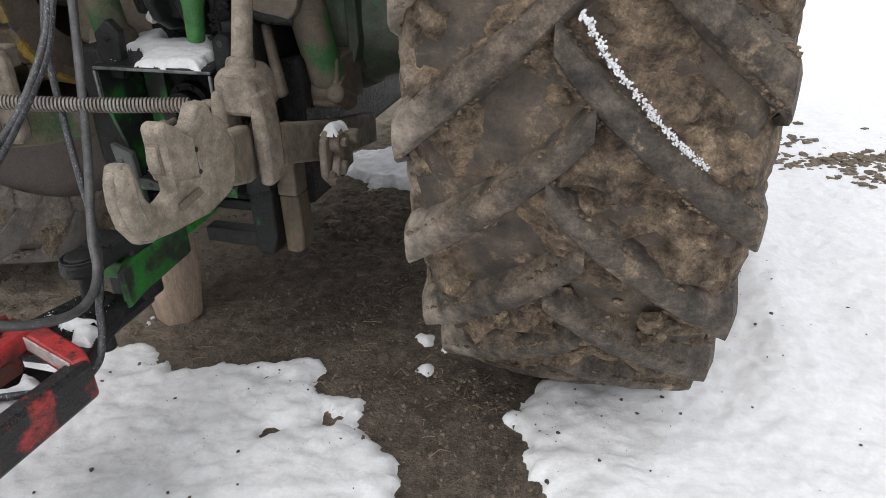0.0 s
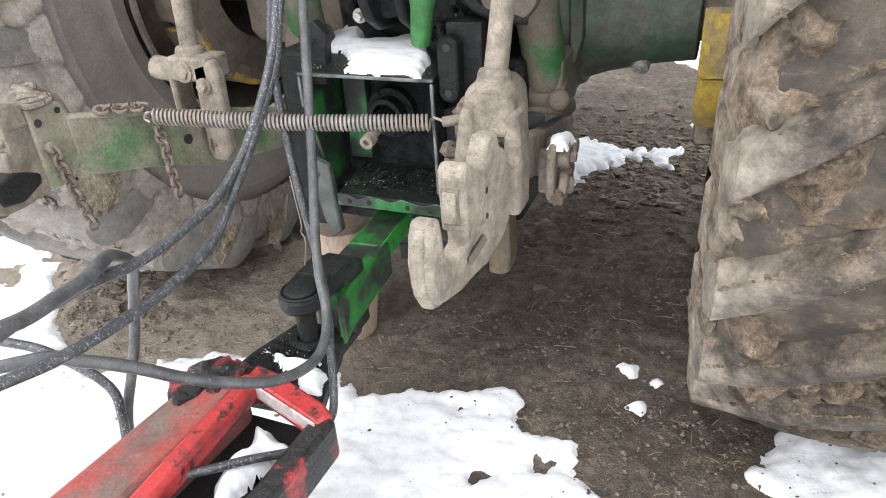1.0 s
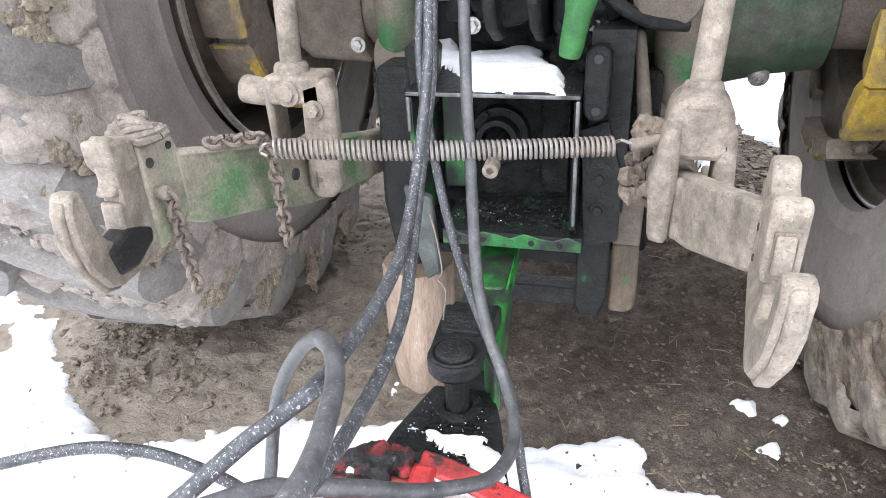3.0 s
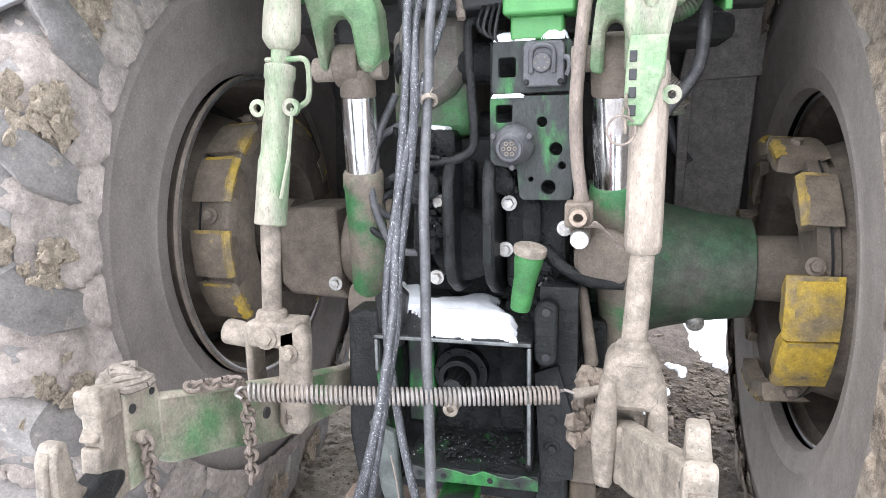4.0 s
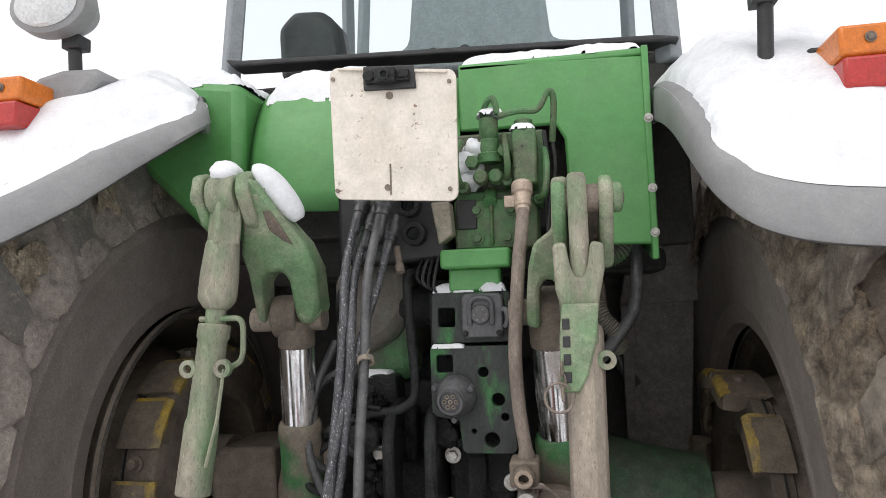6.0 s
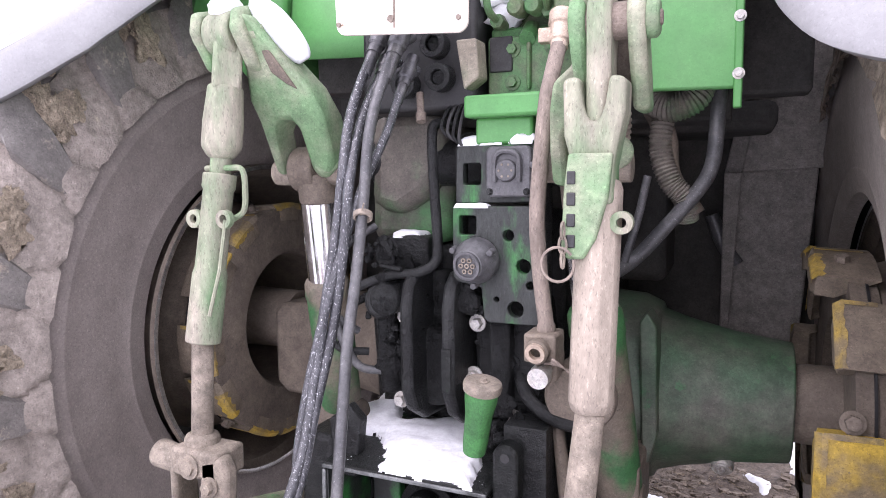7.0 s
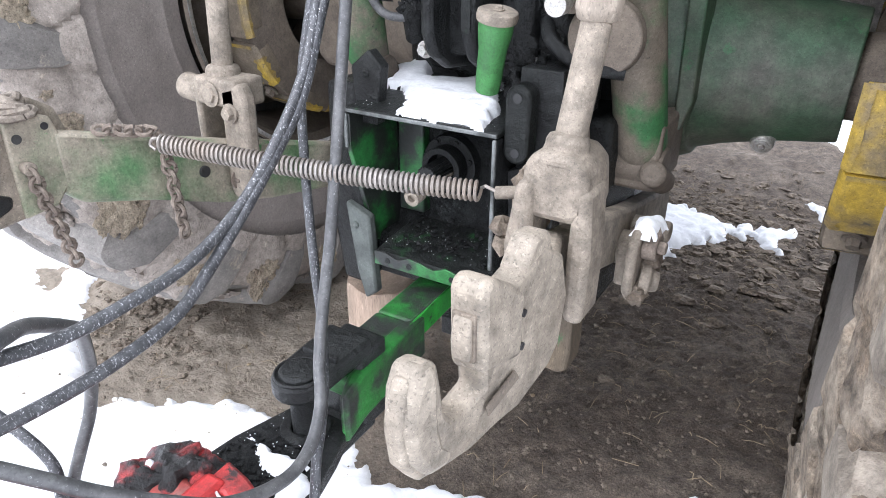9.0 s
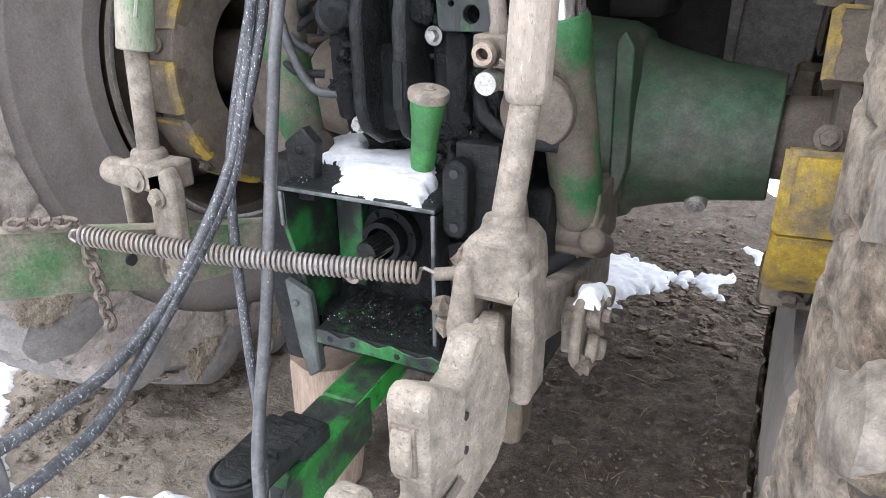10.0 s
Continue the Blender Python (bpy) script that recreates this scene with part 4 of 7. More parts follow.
# the rear casing behind everything
s = Shape()
s.box((-0.21, 0.16, 0.50), (0.22, 1.5, 1.30))
s.prism([(-0.24, 0.62), (0.24, 0.62), (0.27, 1.1), (0.16, 1.36), (-0.2, 1.36), (-0.27, 1.1)], 0.22, 0.6, "y")
case = part("transmission_case", s, grease_plain, tractor, "black oily cast-iron transmission case", 0.02)
for x, z in ((0.083, 1.159), (0.075, 1.055), (0.16, 0.978), (-0.075, 1.161), (-0.078, 1.103), (-0.086, 0.985), (0.205, 1.105)):
    part("case_bolt", Shape().bolt((x, 0.028, z), (0, -1, 0), 0.0115, 0.018).cyl((x, 0.03, z), (x, 0.15, z), 0.009, n=10), galvanised, case, "dusty bolt head")
for x, z in ((0.144, 1.146), (0.188, 1.03), (0.115, 1.035), (0.15, 1.085)):
    part("case_bolt", Shape().bolt((x, 0.036, z), (0, -1, 0), 0.011, 0.014), grease_plain, case, "oily bolt head")
FIN = [(0.12, 1.27), (0.0, 1.262), (-0.030, 1.238), (-0.044, 1.195), (-0.045, 1.03), (-0.028, 0.985), (0.02, 0.955), (0.12, 0.945)]
for x, name in ((0.034, "painted"), (-0.054, "oily")):
    fin = part("casing_fin", Shape().prism(FIN, x, x + 0.025, put=lambda p: (p[0] + 0.10 * max(0.0, 1.03 - p[2]), p[1], p[2])), grease_plain, case, "upright oily casting fin", 0.009)
    if name == "painted":
        part("worn_strip", Shape().box((x + 0.003, -0.0468, 1.035), (x + 0.022, -0.044, 1.12)), green_oily, case, "strip of green paint on the fin", 0.001)
part("side_casting", Shape().prism([(0.07, 1.21), (0.13, 1.22), (0.205, 1.18), (0.21, 1.0), (0.16, 0.955), (0.075, 0.965)], 0.036, 0.13, "y"), grease_plain, case, "oily cast side cover", 0.012)
s = Shape().turned((-0.116, 0.05, 1.194), (-0.116, -0.012, 1.192), [(0, 0.030), (0.5, 0.034), (0.9, 0.036), (1, 0.030)], 26).ring((-0.116, -0.01, 1.192), (-0.116, -0.018, 1.192), 0.012, 0.024, 22)
part("elbow_fitting", s, grease_plain, case, "round greasy elbow fitting", 0.002)
part("elbow_pipe", Shape().tube(smooth_path([(-0.116, 0.03, 1.19), (-0.112, 0.02, 1.13), (-0.118, 0.03, 1.06), (-0.13, 0.06, 1.0)], 6), 0.022, 14), grease, case, "thick pipe under grease")
part("cast_shelf", Shape().prism([(-0.185, 1.26), (-0.05, 1.25), (-0.055, 1.318), (-0.09, 1.322), (-0.18, 1.315)], 0.09, 0.20, "y"), grease_plain, case, "oily cast shelf", 0.008)
part("tee_handle", Shape().cyl((-0.088, 0.0, 1.262), (-0.086, -0.008, 1.305), 0.0055, n=10).cyl((-0.112, -0.006, 1.268), (-0.062, -0.012, 1.262), 0.005, n=10), grease_plain, case, "small tee handle")
for k, loop in enumerate(([(-0.15, 0.06, 1.205), (-0.20, 0.02, 1.175), (-0.238, 0.0, 1.12), (-0.21, 0.0, 1.085), (-0.165, 0.03, 1.078)], [(-0.17, 0.08, 1.34), (-0.215, 0.03, 1.30), (-0.232, 0.01, 1.22), (-0.215, 0.0, 1.15), (-0.19, 0.03, 1.12)])):
    part("rubber_line", Shape().tube(smooth_path(loop, 7), 0.0085, 10), hose_grey if k else grease_plain, case, "bent rubber line")
for k in range(4):
    wire = [(0.035 + 0.012 * k, 0.06, 1.585), (0.03 + 0.013 * k, 0.015 - 0.004 * k, 1.57), (0.022 + 0.012 * k, 0.0, 1.535 - 0.008 * k), (0.04 + 0.012 * k, 0.01, 1.515 - 0.006 * k), (0.06 + 0.008 * k, 0.04, 1.525)]
    part("wire_loop", Shape().tube(smooth_path(wire, 6), 0.0035, 7), plastic_black if k % 2 else grease_plain, case, "loop of black wiring")
part("hanging_bolt", Shape().turned((-0.018, -0.01, 1.60), (-0.006, -0.03, 1.545), [(0, 0.007), (0.7, 0.007), (0.72, 0.010), (1, 0.009)], 12), rust, case, "rusty dangling bolt")
s = Shape()
s.prism([(-0.14, 0.93), (0.20, 0.90), (0.22, 1.0), (0.20, 1.20), (-0.12, 1.24), (-0.16, 1.1)], 0.12, 0.2, "y")
s.cyl((-0.02, 0.10, 1.06), (-0.02, 0.02, 1.06), 0.085, 0.08, 32)
s.box((-0.045, 0.06, 1.0), (-0.005, 0.13, 1.25))
s.box((0.115, 0.0, 0.98), (0.155, 0.13, 1.17))
part("rear_cover", s, grease, case, "grease-blackened rear cover with ribs", 0.01)
# floor of the cab; shade of the hollow above the axle is put into colour
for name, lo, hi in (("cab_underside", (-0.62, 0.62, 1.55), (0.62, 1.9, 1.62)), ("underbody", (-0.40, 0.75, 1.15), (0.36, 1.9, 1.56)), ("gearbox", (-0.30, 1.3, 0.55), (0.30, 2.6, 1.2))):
    part(name, Shape().box(lo, hi), hollow_shade, tractor, "underside of the cab and gearbox, darkened by painted shade", 0.02)
s = Shape()
s.prism([(0.515, 0.955), (0.70, 0.945), (0.735, 1.45), (0.755, 1.75), (0.56, 1.75), (0.50, 1.45)], 0.90, 0.925, "y")
s.prism([(0.545, 1.45), (0.745, 1.46), (0.79, 1.95), (0.63, 1.95)], 0.87, 0.90, "y")
s.prism([(0.50, 0.965), (0.52, 0.955), (0.545, 1.45), (0.50, 1.45)], 0.86, 0.90, "y")
s.prism([(0.53, 0.93), (0.69, 0.92), (0.69, 0.955), (0.53, 0.965)], 0.84, 0.92, "y")
part("inner_guard", s, flap_black, tractor, "dusty black rubber inner guard", 0.004)
# added dark sheets stand in for shade and keep sky from showing through
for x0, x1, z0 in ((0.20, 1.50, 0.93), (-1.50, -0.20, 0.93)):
    part("splash_panel", Shape().prism([(x0, z0), (x1, z0), (x1, 2.25), (x0, 2.25)], 1.02, 1.05, "y"), hollow_shade, tractor, "dark sheet added for the shaded hollow above the axle")

# ---- drawbar block with the power take-off ----
block = thing("hitch_block", (0, 0, 0), "", "")
attach(block, tractor)
block.matrix_basis = Matrix.Translation((0, 0, 0))
tagged(block, "black greasy cast block with green paint round the power take-off")


def bsub(name, shape, material, label="", bevel=0.004, smooth=38, parent=None):
    ob = new(name, mesh_of(name, shape, material, smooth))
    ob.parent = parent or block
    if bevel:
        md = ob.modifiers.new("worn_edges", "BEVEL")
        md.width, md.segments, md.limit_method, md.angle_limit = bevel, 2, "ANGLE", radians(35)
    return tagged(ob, label)


s = Shape()
s.prism([(-0.105, 0.872), (-0.105, 0.884), (0.0, 0.893), (0.16, 0.905), (0.16, 0.872)], -0.195, 0.150)
bsub("top_plate", s, green_oily, "black and green top plate")
s = Shape().prism([(-0.105, 0.870), (-0.105, 0.80), (-0.03, 0.56), (0.12, 0.50), (0.12, 0.871)], -0.197, -0.185)
bsub("shield_side", s, green_bright, "green inner shield wall under grease", 0.002)
s = Shape().prism([(-0.105, 0.870), (-0.105, 0.60), (0.0, 0.50), (0.12, 0.50), (0.12, 0.871)], 0.137, 0.150)
bsub("shield_side", s, grease, "grease-black shield wall", 0.002)
s = Shape()
s.box((-0.30, 0.06, 0.47), (0.30, 0.30, 0.885))
s.prism([(-0.20, 0.50), (0.155, 0.50), (0.155, 0.575), (-0.20, 0.575)], -0.02, 0.08, "y")
bsub("casting", s, grease, "grease-caked casting behind the shaft", 0.015)
for x0, x1 in ((-0.165, -0.10), (0.06, 0.118)):
    bsub("inner_panel", Shape().box((x0, 0.035, 0.62), (x1, 0.065, 0.85)), grease if x0 > 0 else green_bright, "green wall streaked with grease", 0.004)
s = Shape()
s.cyl((-0.035, 0.07, 0.748), (-0.035, 0.035, 0.748), 0.066, 0.064, 36)
s.ring((-0.035, 0.05, 0.748), (-0.035, 0.0, 0.748), 0.033, 0.046, 32)
for k in range(7):
    a = 2 * math.pi * k / 7 + 0.3
    s.bolt((-0.035 + 0.056 * math.cos(a), 0.035, 0.748 + 0.056 * math.sin(a)), (0, -1, 0), 0.006, 0.007)
bsub("shaft_flange", s, grease_plain, "oily flange with bolts", 0.002)
s = Shape()
for k in range(42):
    r = 0.0235 if k % 2 else 0.020
    a = 2 * math.pi * k / 42
    s.v += [(-0.035 + r * math.cos(a), 0.05, 0.748 + r * math.sin(a)), (-0.035 + r * math.cos(a), -0.055, 0.748 + r * math.sin(a))]
s.f += [(2 * k, 2 * k + 1, (2 * k + 3) % 84, (2 * k + 2) % 84) for k in range(42)] + [tuple(range(1, 84, 2))]
bsub("splined_shaft", s, grease_plain, "splined power take-off shaft", 0, 20)
s = Shape().ring((-0.022, -0.098, 0.734), (-0.022, -0.128, 0.730), 0.008, 0.0165, 24).cyl((-0.022, -0.10, 0.734), (-0.022, 0.05, 0.740), 0.008, n=10).cyl((-0.022, -0.112, 0.733), (-0.022, -0.118, 0.733), 0.009, n=12)
bsub("eye_bolt", s, steel_dusty, "pale eye bolt", 0)
# worn front rim round the opening
for x0, x1, z0 in ((-0.196, -0.188, 0.80), (0.141, 0.149, 0.61)):
    bsub("opening_rim", Shape().box((x0, -0.112, z0), (x1, -0.104, 0.872)), rim_worn, "edge worn to grey metal", 0.003)
bsub("opening_rim", Shape().box((-0.196, -0.110, 0.874), (0.149, -0.1052, 0.882)), rim_worn, "edge worn to grey metal", 0.002)
# lower lip
s = Shape()
s.prism([(-0.105, 0.565), (-0.10, 0.578), (0.06, 0.60), (0.06, 0.55), (-0.09, 0.548)], -0.135, 0.165)
for x in (-0.10, -0.045, 0.06, 0.12):
    s.bolt((x, -0.102, 0.563), (0, -1, 0), 0.008, 0.008)
bsub("lower_lip", s, green_oily, "greasy lower lip with bolts", 0.004)
s = Shape()
torn = [(-0.135 + 0.03 * k, 0.004 * math.sin(2.3 * k) - 0.003 * (k % 3)) for k in range(11)]
s.prism([(x, 0.580 + d) for x, d in torn] + [(0.165, 0.549), (-0.135, 0.547)], -0.109, -0.1045, "y")
bsub("lip_edge", s, green_bright, "torn green front edge of the lip", 0.002)
s = Shape()
for k in range(150):
    x, y = rng.uniform(-0.12, 0.13), rng.uniform(-0.08, 0.05)
    r = rng.uniform(0.002, 0.006)
    s.lump((x, y, 0.590 + 0.10 * (y + 0.09)), (r, r, r * 0.6), k, 4, 0.5)
tagged(bsub("grease_crust", s, grease, "crumbly crust of black grease", 0, 0), kind="stuff")
# side plates that carry the drawbar
s = Shape()
s.prism([(-0.285, 0.62), (-0.275, 0.92), (-0.20, 0.92), (-0.195, 0.56), (-0.20, 0.455), (-0.262, 0.455)], -0.065, 0.05, "y")
bsub("side_cheek", s, grease_plain, "oily cast side cheek", 0.012)
s = Shape()
s.prism([(-0.228, 0.665), (-0.165, 0.64), (-0.152, 0.455), (-0.185, 0.430), (-0.205, 0.50)], -0.085, -0.06, "y")
s.cyl((-0.20, -0.095, 0.615), (-0.20, -0.08, 0.615), 0.008, n=12)
bsub("side_lug", s, cheek_grey, "chipped black lug", 0.006)
s = Shape()
capsule = [(0.177 + 0.024 * math.cos(radians(a)), 0.945 + 0.024 * math.sin(radians(a))) for a in range(0, 181, 15)] + [(0.176 + 0.024 * math.cos(radians(a)), 0.850 + 0.024 * math.sin(radians(a))) for a in range(180, 361, 15)]
s.prism(capsule, -0.090, -0.05, "y")
bsub("lobed_plate", s, green_oily, "worn green lobed bracket plate", 0.006)
for z in (0.946, 0.848):
    bsub("bored_hole", Shape().cyl((0.177, -0.07, z), (0.177, -0.0915, z), 0.0085, n=18), plastic_black, "dark bored hole", 0)
s = Shape().prism([(-0.21, 0.955), (-0.165, 0.99), (-0.135, 0.96), (-0.15, 0.84), (-0.20, 0.84)], -0.06, -0.03, "y")
s.cyl((-0.172, -0.066, 0.945), (-0.172, -0.058, 0.945), 0.009, n=14)
bsub("lobed_plate", s, grease_plain, "oily lobed bracket plate", 0.006)
s = Shape()
s.box((0.16, -0.045, 0.62), (0.24, 0.15, 0.99))
s.prism([(0.15, 0.80), (0.20, 0.82), (0.235, 0.70), (0.235, 0.56), (0.165, 0.54)], -0.06, 0.05, "y")
for z in (0.70, 0.63):
    s.bolt((0.19, -0.062, z), (0, -1, 0), 0.011, 0.01)
bsub("right_casting", s, grease_plain, "oily cast bracket", 0.012)
s = Shape()
s.prism([(0.150, 0.66), (0.220, 0.66), (0.222, 0.40), (0.205, 0.345), (0.160, 0.345), (0.150, 0.37)], -0.035, 0.06, "y")
bsub("hanger_plate", s, green_oily, "black and green drawbar hanger", 0.006)
s = Shape()
s.prism([(0.226, 0.72), (0.268, 0.715), (0.285, 0.66), (0.283, 0.521), (0.224, 0.521)], -0.005, 0.09, "y")
bsub("hanger_plate", s, rim_brown, "brown dirty drawbar hanger plate", 0.005)
s = Shape().box((-0.02, -0.02, 0.358), (0.16, 0.03, 0.405)).box((-0.22, 0.0, 0.46), (0.16, 0.06, 0.49))
bsub("cross_strap", s, grease_plain, "dark cross strap", 0.004)
# filler neck
s = Shape().turned((0.125, -0.105, 0.955), (0.147, -0.12, 1.078), [(0, 0.020), (0.15, 0.022), (0.6, 0.024), (0.85, 0.029), (1, 0.029)], 24)
neck = bsub("filler_neck", s, green_neck, "dirty green filler neck", 0.002)
s = Shape().turned((0.146, -0.119, 1.075), (0.149, -0.121, 1.092), [(0, 0.033), (0.5, 0.0345), (0.85, 0.033), (1, 0.028)], 28).bolt((0.149, -0.121, 1.092), (0.1, -0.1, 1), 0.007, 0.006)
bsub("filler_cap", s, steel_dusty, "dusty round cap", 0)

# drawbar
s = Shape().beam((-0.03, 0.25, 0.485), (-0.02, -0.20, 0.475), 0.085, 0.05).beam((-0.02, -0.20, 0.475), (-0.016, -0.40, 0.465), 0.085, 0.05, 0.09, 0.05)
s.prism([(0.03, -0.16), (0.045, -0.38), (0.06, -0.45), (0.05, -0.46), (0.02, -0.40), (0.0, -0.22)], 0.40, 0.50, "z")
drawbar = part("drawbar", s, green_bar, tractor, "green drawbar, paint rubbed to black grease", 0.008)
s = Shape().beam((0.0145, 0.0, 0.478), (0.0245, -0.20, 0.474), 0.005, 0.053).beam((0.0245, -0.20, 0.474), (0.0325, -0.42, 0.464), 0.005, 0.053)
part("bar_side", s, green_vivid, drawbar, "bright green painted side of the bar", 0.002)
head = [(-0.066, -0.34), (0.034, -0.34)] + [(-0.010 + 0.047 * math.cos(a), -0.484 + 0.048 * math.sin(a)) for a in np.linspace(0.2, -math.pi - 0.2, 13)]
s = Shape().prism(head, 0.512, 0.548, "z")
s.prism(head, 0.350, 0.380, "z")
s.box((-0.06, -0.38, 0.36), (0.035, -0.30, 0.53))
part("clevis_head", s, grease_plain, drawbar, "greasy black drawbar clevis", 0.008)
s = Shape().cyl((-0.008, -0.486, 0.30), (-0.008, -0.486, 0.54), 0.0215, n=24).turned((-0.008, -0.486, 0.546), (-0.008, -0.486, 0.557), [(0, 0.034), (0.7, 0.034), (1, 0.030)], 32).ring((-0.008, -0.486, 0.546), (-0.008, -0.486, 0.552), 0.038, 0.043, 30).prism([(-0.045, -0.437), (0.03, -0.437), (0.028, -0.428), (-0.043, -0.428)], 0.546, 0.558, "z")
part("hitch_pin", s, grease_plain, drawbar, "dark steel hitch pin", 0.002)

# ---- lower links ----
HOOK = [(-0.766, 0.906), (-0.744, 0.902), (-0.738, 0.872), (-0.732, 0.840), (-0.715, 0.818), (-0.690, 0.810), (-0.670, 0.824), (-0.671, 0.858), (-0.672, 0.93), (-0.658, 0.938), (-0.619, 0.914), (-0.553, 0.930),
        (-0.512, 0.904), (-0.492, 0.845), (-0.503, 0.785), (-0.526, 0.765), (-0.592, 0.750), (-0.681, 0.752), (-0.72, 0.757), (-0.746, 0.769), (-0.770, 0.807), (-0.780, 0.848), (-0.777, 0.885)]


def lower_link(side):
    link = thing("lower_link", (0, 0, 0), "", "")
    attach(link, tractor)
    link.matrix_basis = Matrix.Translation((0, 0, 0))
    tagged(link, "dust-coated lower link with an open quick hook" if side > 0 else "dusty green lower link with an open quick hook")

    def lsub(name, shape, material, label="", bevel=0.005, smooth=38):
        ob = new(name, mesh_of(name, shape, material, smooth))
        ob.parent = link
        if bevel:
            md = ob.modifiers.new("worn_edges", "BEVEL")
            md.width, md.segments, md.limit_method, md.angle_limit = bevel, 2, "ANGLE", radians(28)
        return tagged(ob, label)

    def put(p):
        x, y, z = p
        if side > 0:
            return (x + 0.065 * (y + 0.55) - 0.12 * max(0.0, 0.85 - z) * (y < -0.68), y, z)
        return (-x + 0.018 - 0.24 * (y + 0.62), y - 0.042, z + 0.048)

    def forged(outline, lo, hi):
        s = Shape().prism(outline, lo, hi, put=put)
        if side < 0:
            s.f = [f[::-1] for f in s.f]
        return s

    mat = steel_hook
    lsub("hook", forged(HOOK, 0.407, 0.438), mat, "cast steel open hook", 0.006)
    lsub("jaw_lip", forged([(-0.768, 0.905), (-0.745, 0.904), (-0.740, 0.874), (-0.738, 0.83), (-0.724, 0.80), (-0.705, 0.78), (-0.69, 0.755), (-0.72, 0.757), (-0.746, 0.767), (-0.772, 0.805), (-0.782, 0.848), (-0.779, 0.885)], 0.4085, 0.440), mat, "smooth jaw lip", 0.010)
    lsub("jaw_rib", forged([(-0.772, 0.90), (-0.785, 0.880), (-0.788, 0.848), (-0.777, 0.802), (-0.75, 0.763), (-0.72, 0.752), (-0.70, 0.757), (-0.74, 0.775), (-0.765, 0.81), (-0.772, 0.85)], 0.414, 0.432), mat, "", 0.004)
    if side > 0:
        lsub("latch_housing", forged([(-0.676, 0.935), (-0.660, 0.943), (-0.622, 0.918), (-0.595, 0.90), (-0.595, 0.82), (-0.672, 0.84)], 0.400, 0.4395), mat, "", 0.008)
        lsub("latch", forged([(-0.681, 0.904), (-0.668, 0.904), (-0.668, 0.860), (-0.683, 0.858), (-0.685, 0.88)], 0.409, 0.4285), steel_hook, "sliding latch tongue", 0.003)
        # thin raised strip, coloured dark as the shaded recess of the latch
        lsub("latch_slot", forged([(-0.678, 0.907), (-0.673, 0.908), (-0.673, 0.856), (-0.6772, 0.855)], 0.4065, 0.4312), rim_brown, "brown strip painted as the shaded slot round the latch", 0.001)
        lsub("latch_lever", forged([(-0.60, 0.915), (-0.575, 0.948), (-0.545, 0.945), (-0.53, 0.905), (-0.56, 0.89)], 0.406, 0.436), mat, "", 0.006)
        lsub("side_groove", forged([(-0.665, 0.80), (-0.61, 0.81), (-0.60, 0.795), (-0.66, 0.785)], 0.4375, 0.439), rim_brown, "", 0)
    for y, z in ((-0.60, 0.875), (-0.60, 0.835)) if side > 0 else ():
        for xx in (0.4395, 0.4000):
            lsub("pin_hole", Shape().cyl(put((xx - 0.001, y, z)), put((xx + 0.001, y, z)), 0.0045, n=10), plastic_black, "", 0)
    if side > 0:
        s = Shape().prism([(-0.545, 0.882), (-0.42, 0.848), (-0.29, 0.818), (-0.28, 0.695), (-0.36, 0.712), (-0.45, 0.745), (-0.53, 0.775)], -0.02, 0.018, put=lambda p: (0.333 + p[0] - 0.345 * (p[1] + 0.28), p[1], p[2]))
        lsub("link_end", s, steel_hook, "bent dusty end of the link", 0.008)
        s = Shape().prism([(-0.33, 0.82), (-0.10, 0.765), (0.14, 0.70), (0.50, 0.62), (0.50, 0.52), (0.14, 0.585), (-0.10, 0.66), (-0.33, 0.71)], 0.318, 0.358, put=lambda p: (p[0] - 0.03 * (p[1] + 0.33), p[1], p[2]))
        lsub("link_bar", s, steel_dusty, "dust-coated flat link bar", 0.008)
        s = Shape().cyl((0.27, 0.06, 0.645), (0.40, 0.06, 0.645), 0.035, n=20).box((0.35, 0.02, 0.58), (0.40, 0.14, 0.67)).cyl((0.34, 0.14, 0.66), (0.42, 0.14, 0.66), 0.022, n=16)
        lsub("sway_bracket", s, steel_dusty, "dusty sway-block bracket", 0.006)
        s = Shape().prism([(-0.05, 0.70), (-0.02, 0.725), (0.03, 0.71), (0.05, 0.66), (0.03, 0.60), (-0.02, 0.575), (-0.055, 0.61)], 0.385, 0.405)
        lsub("sway_plate", s, steel_dusty, "dirt-crusted sway plate", 0.008)
        s = Shape().ring((0.405, 0.0, 0.69), (0.432, 0.0, 0.69), 0.012, 0.027, 20).cyl((0.40, 0.0, 0.69), (0.445, 0.0, 0.69), 0.012, n=14)
        lsub("sway_eye", s, rust, "rusty pinned eye", 0.003)
        s = Shape().turned((0.405, -0.01, 0.625), (0.44, 0.0, 0.62), [(0, 0.030), (0.5, 0.032), (0.6, 0.022), (1, 0.018)], 18)
        lsub("sway_nut", s, steel_dusty, "", 0.003)
        s = Shape().lump((0.418, 0.02, 0.655), (0.022, 0.03, 0.03), 91, 8, 0.4).lump((0.41, -0.03, 0.60), (0.018, 0.022, 0.02), 92, 8, 0.4)
        tagged(lsub("mud_crust", s, clod_mat, "dried mud crust", 0), kind="stuff")
    else:
        s = Shape()
        top = [(-0.585, 0.922), (-0.56, 0.918), (-0.43, 0.882), (-0.30, 0.845), (0.0, 0.76), (0.50, 0.66)]
        low = [(0.50, 0.55), (0.0, 0.655), (-0.20, 0.69), (-0.33, 0.725), (-0.45, 0.768), (-0.56, 0.795), (-0.585, 0.82)]
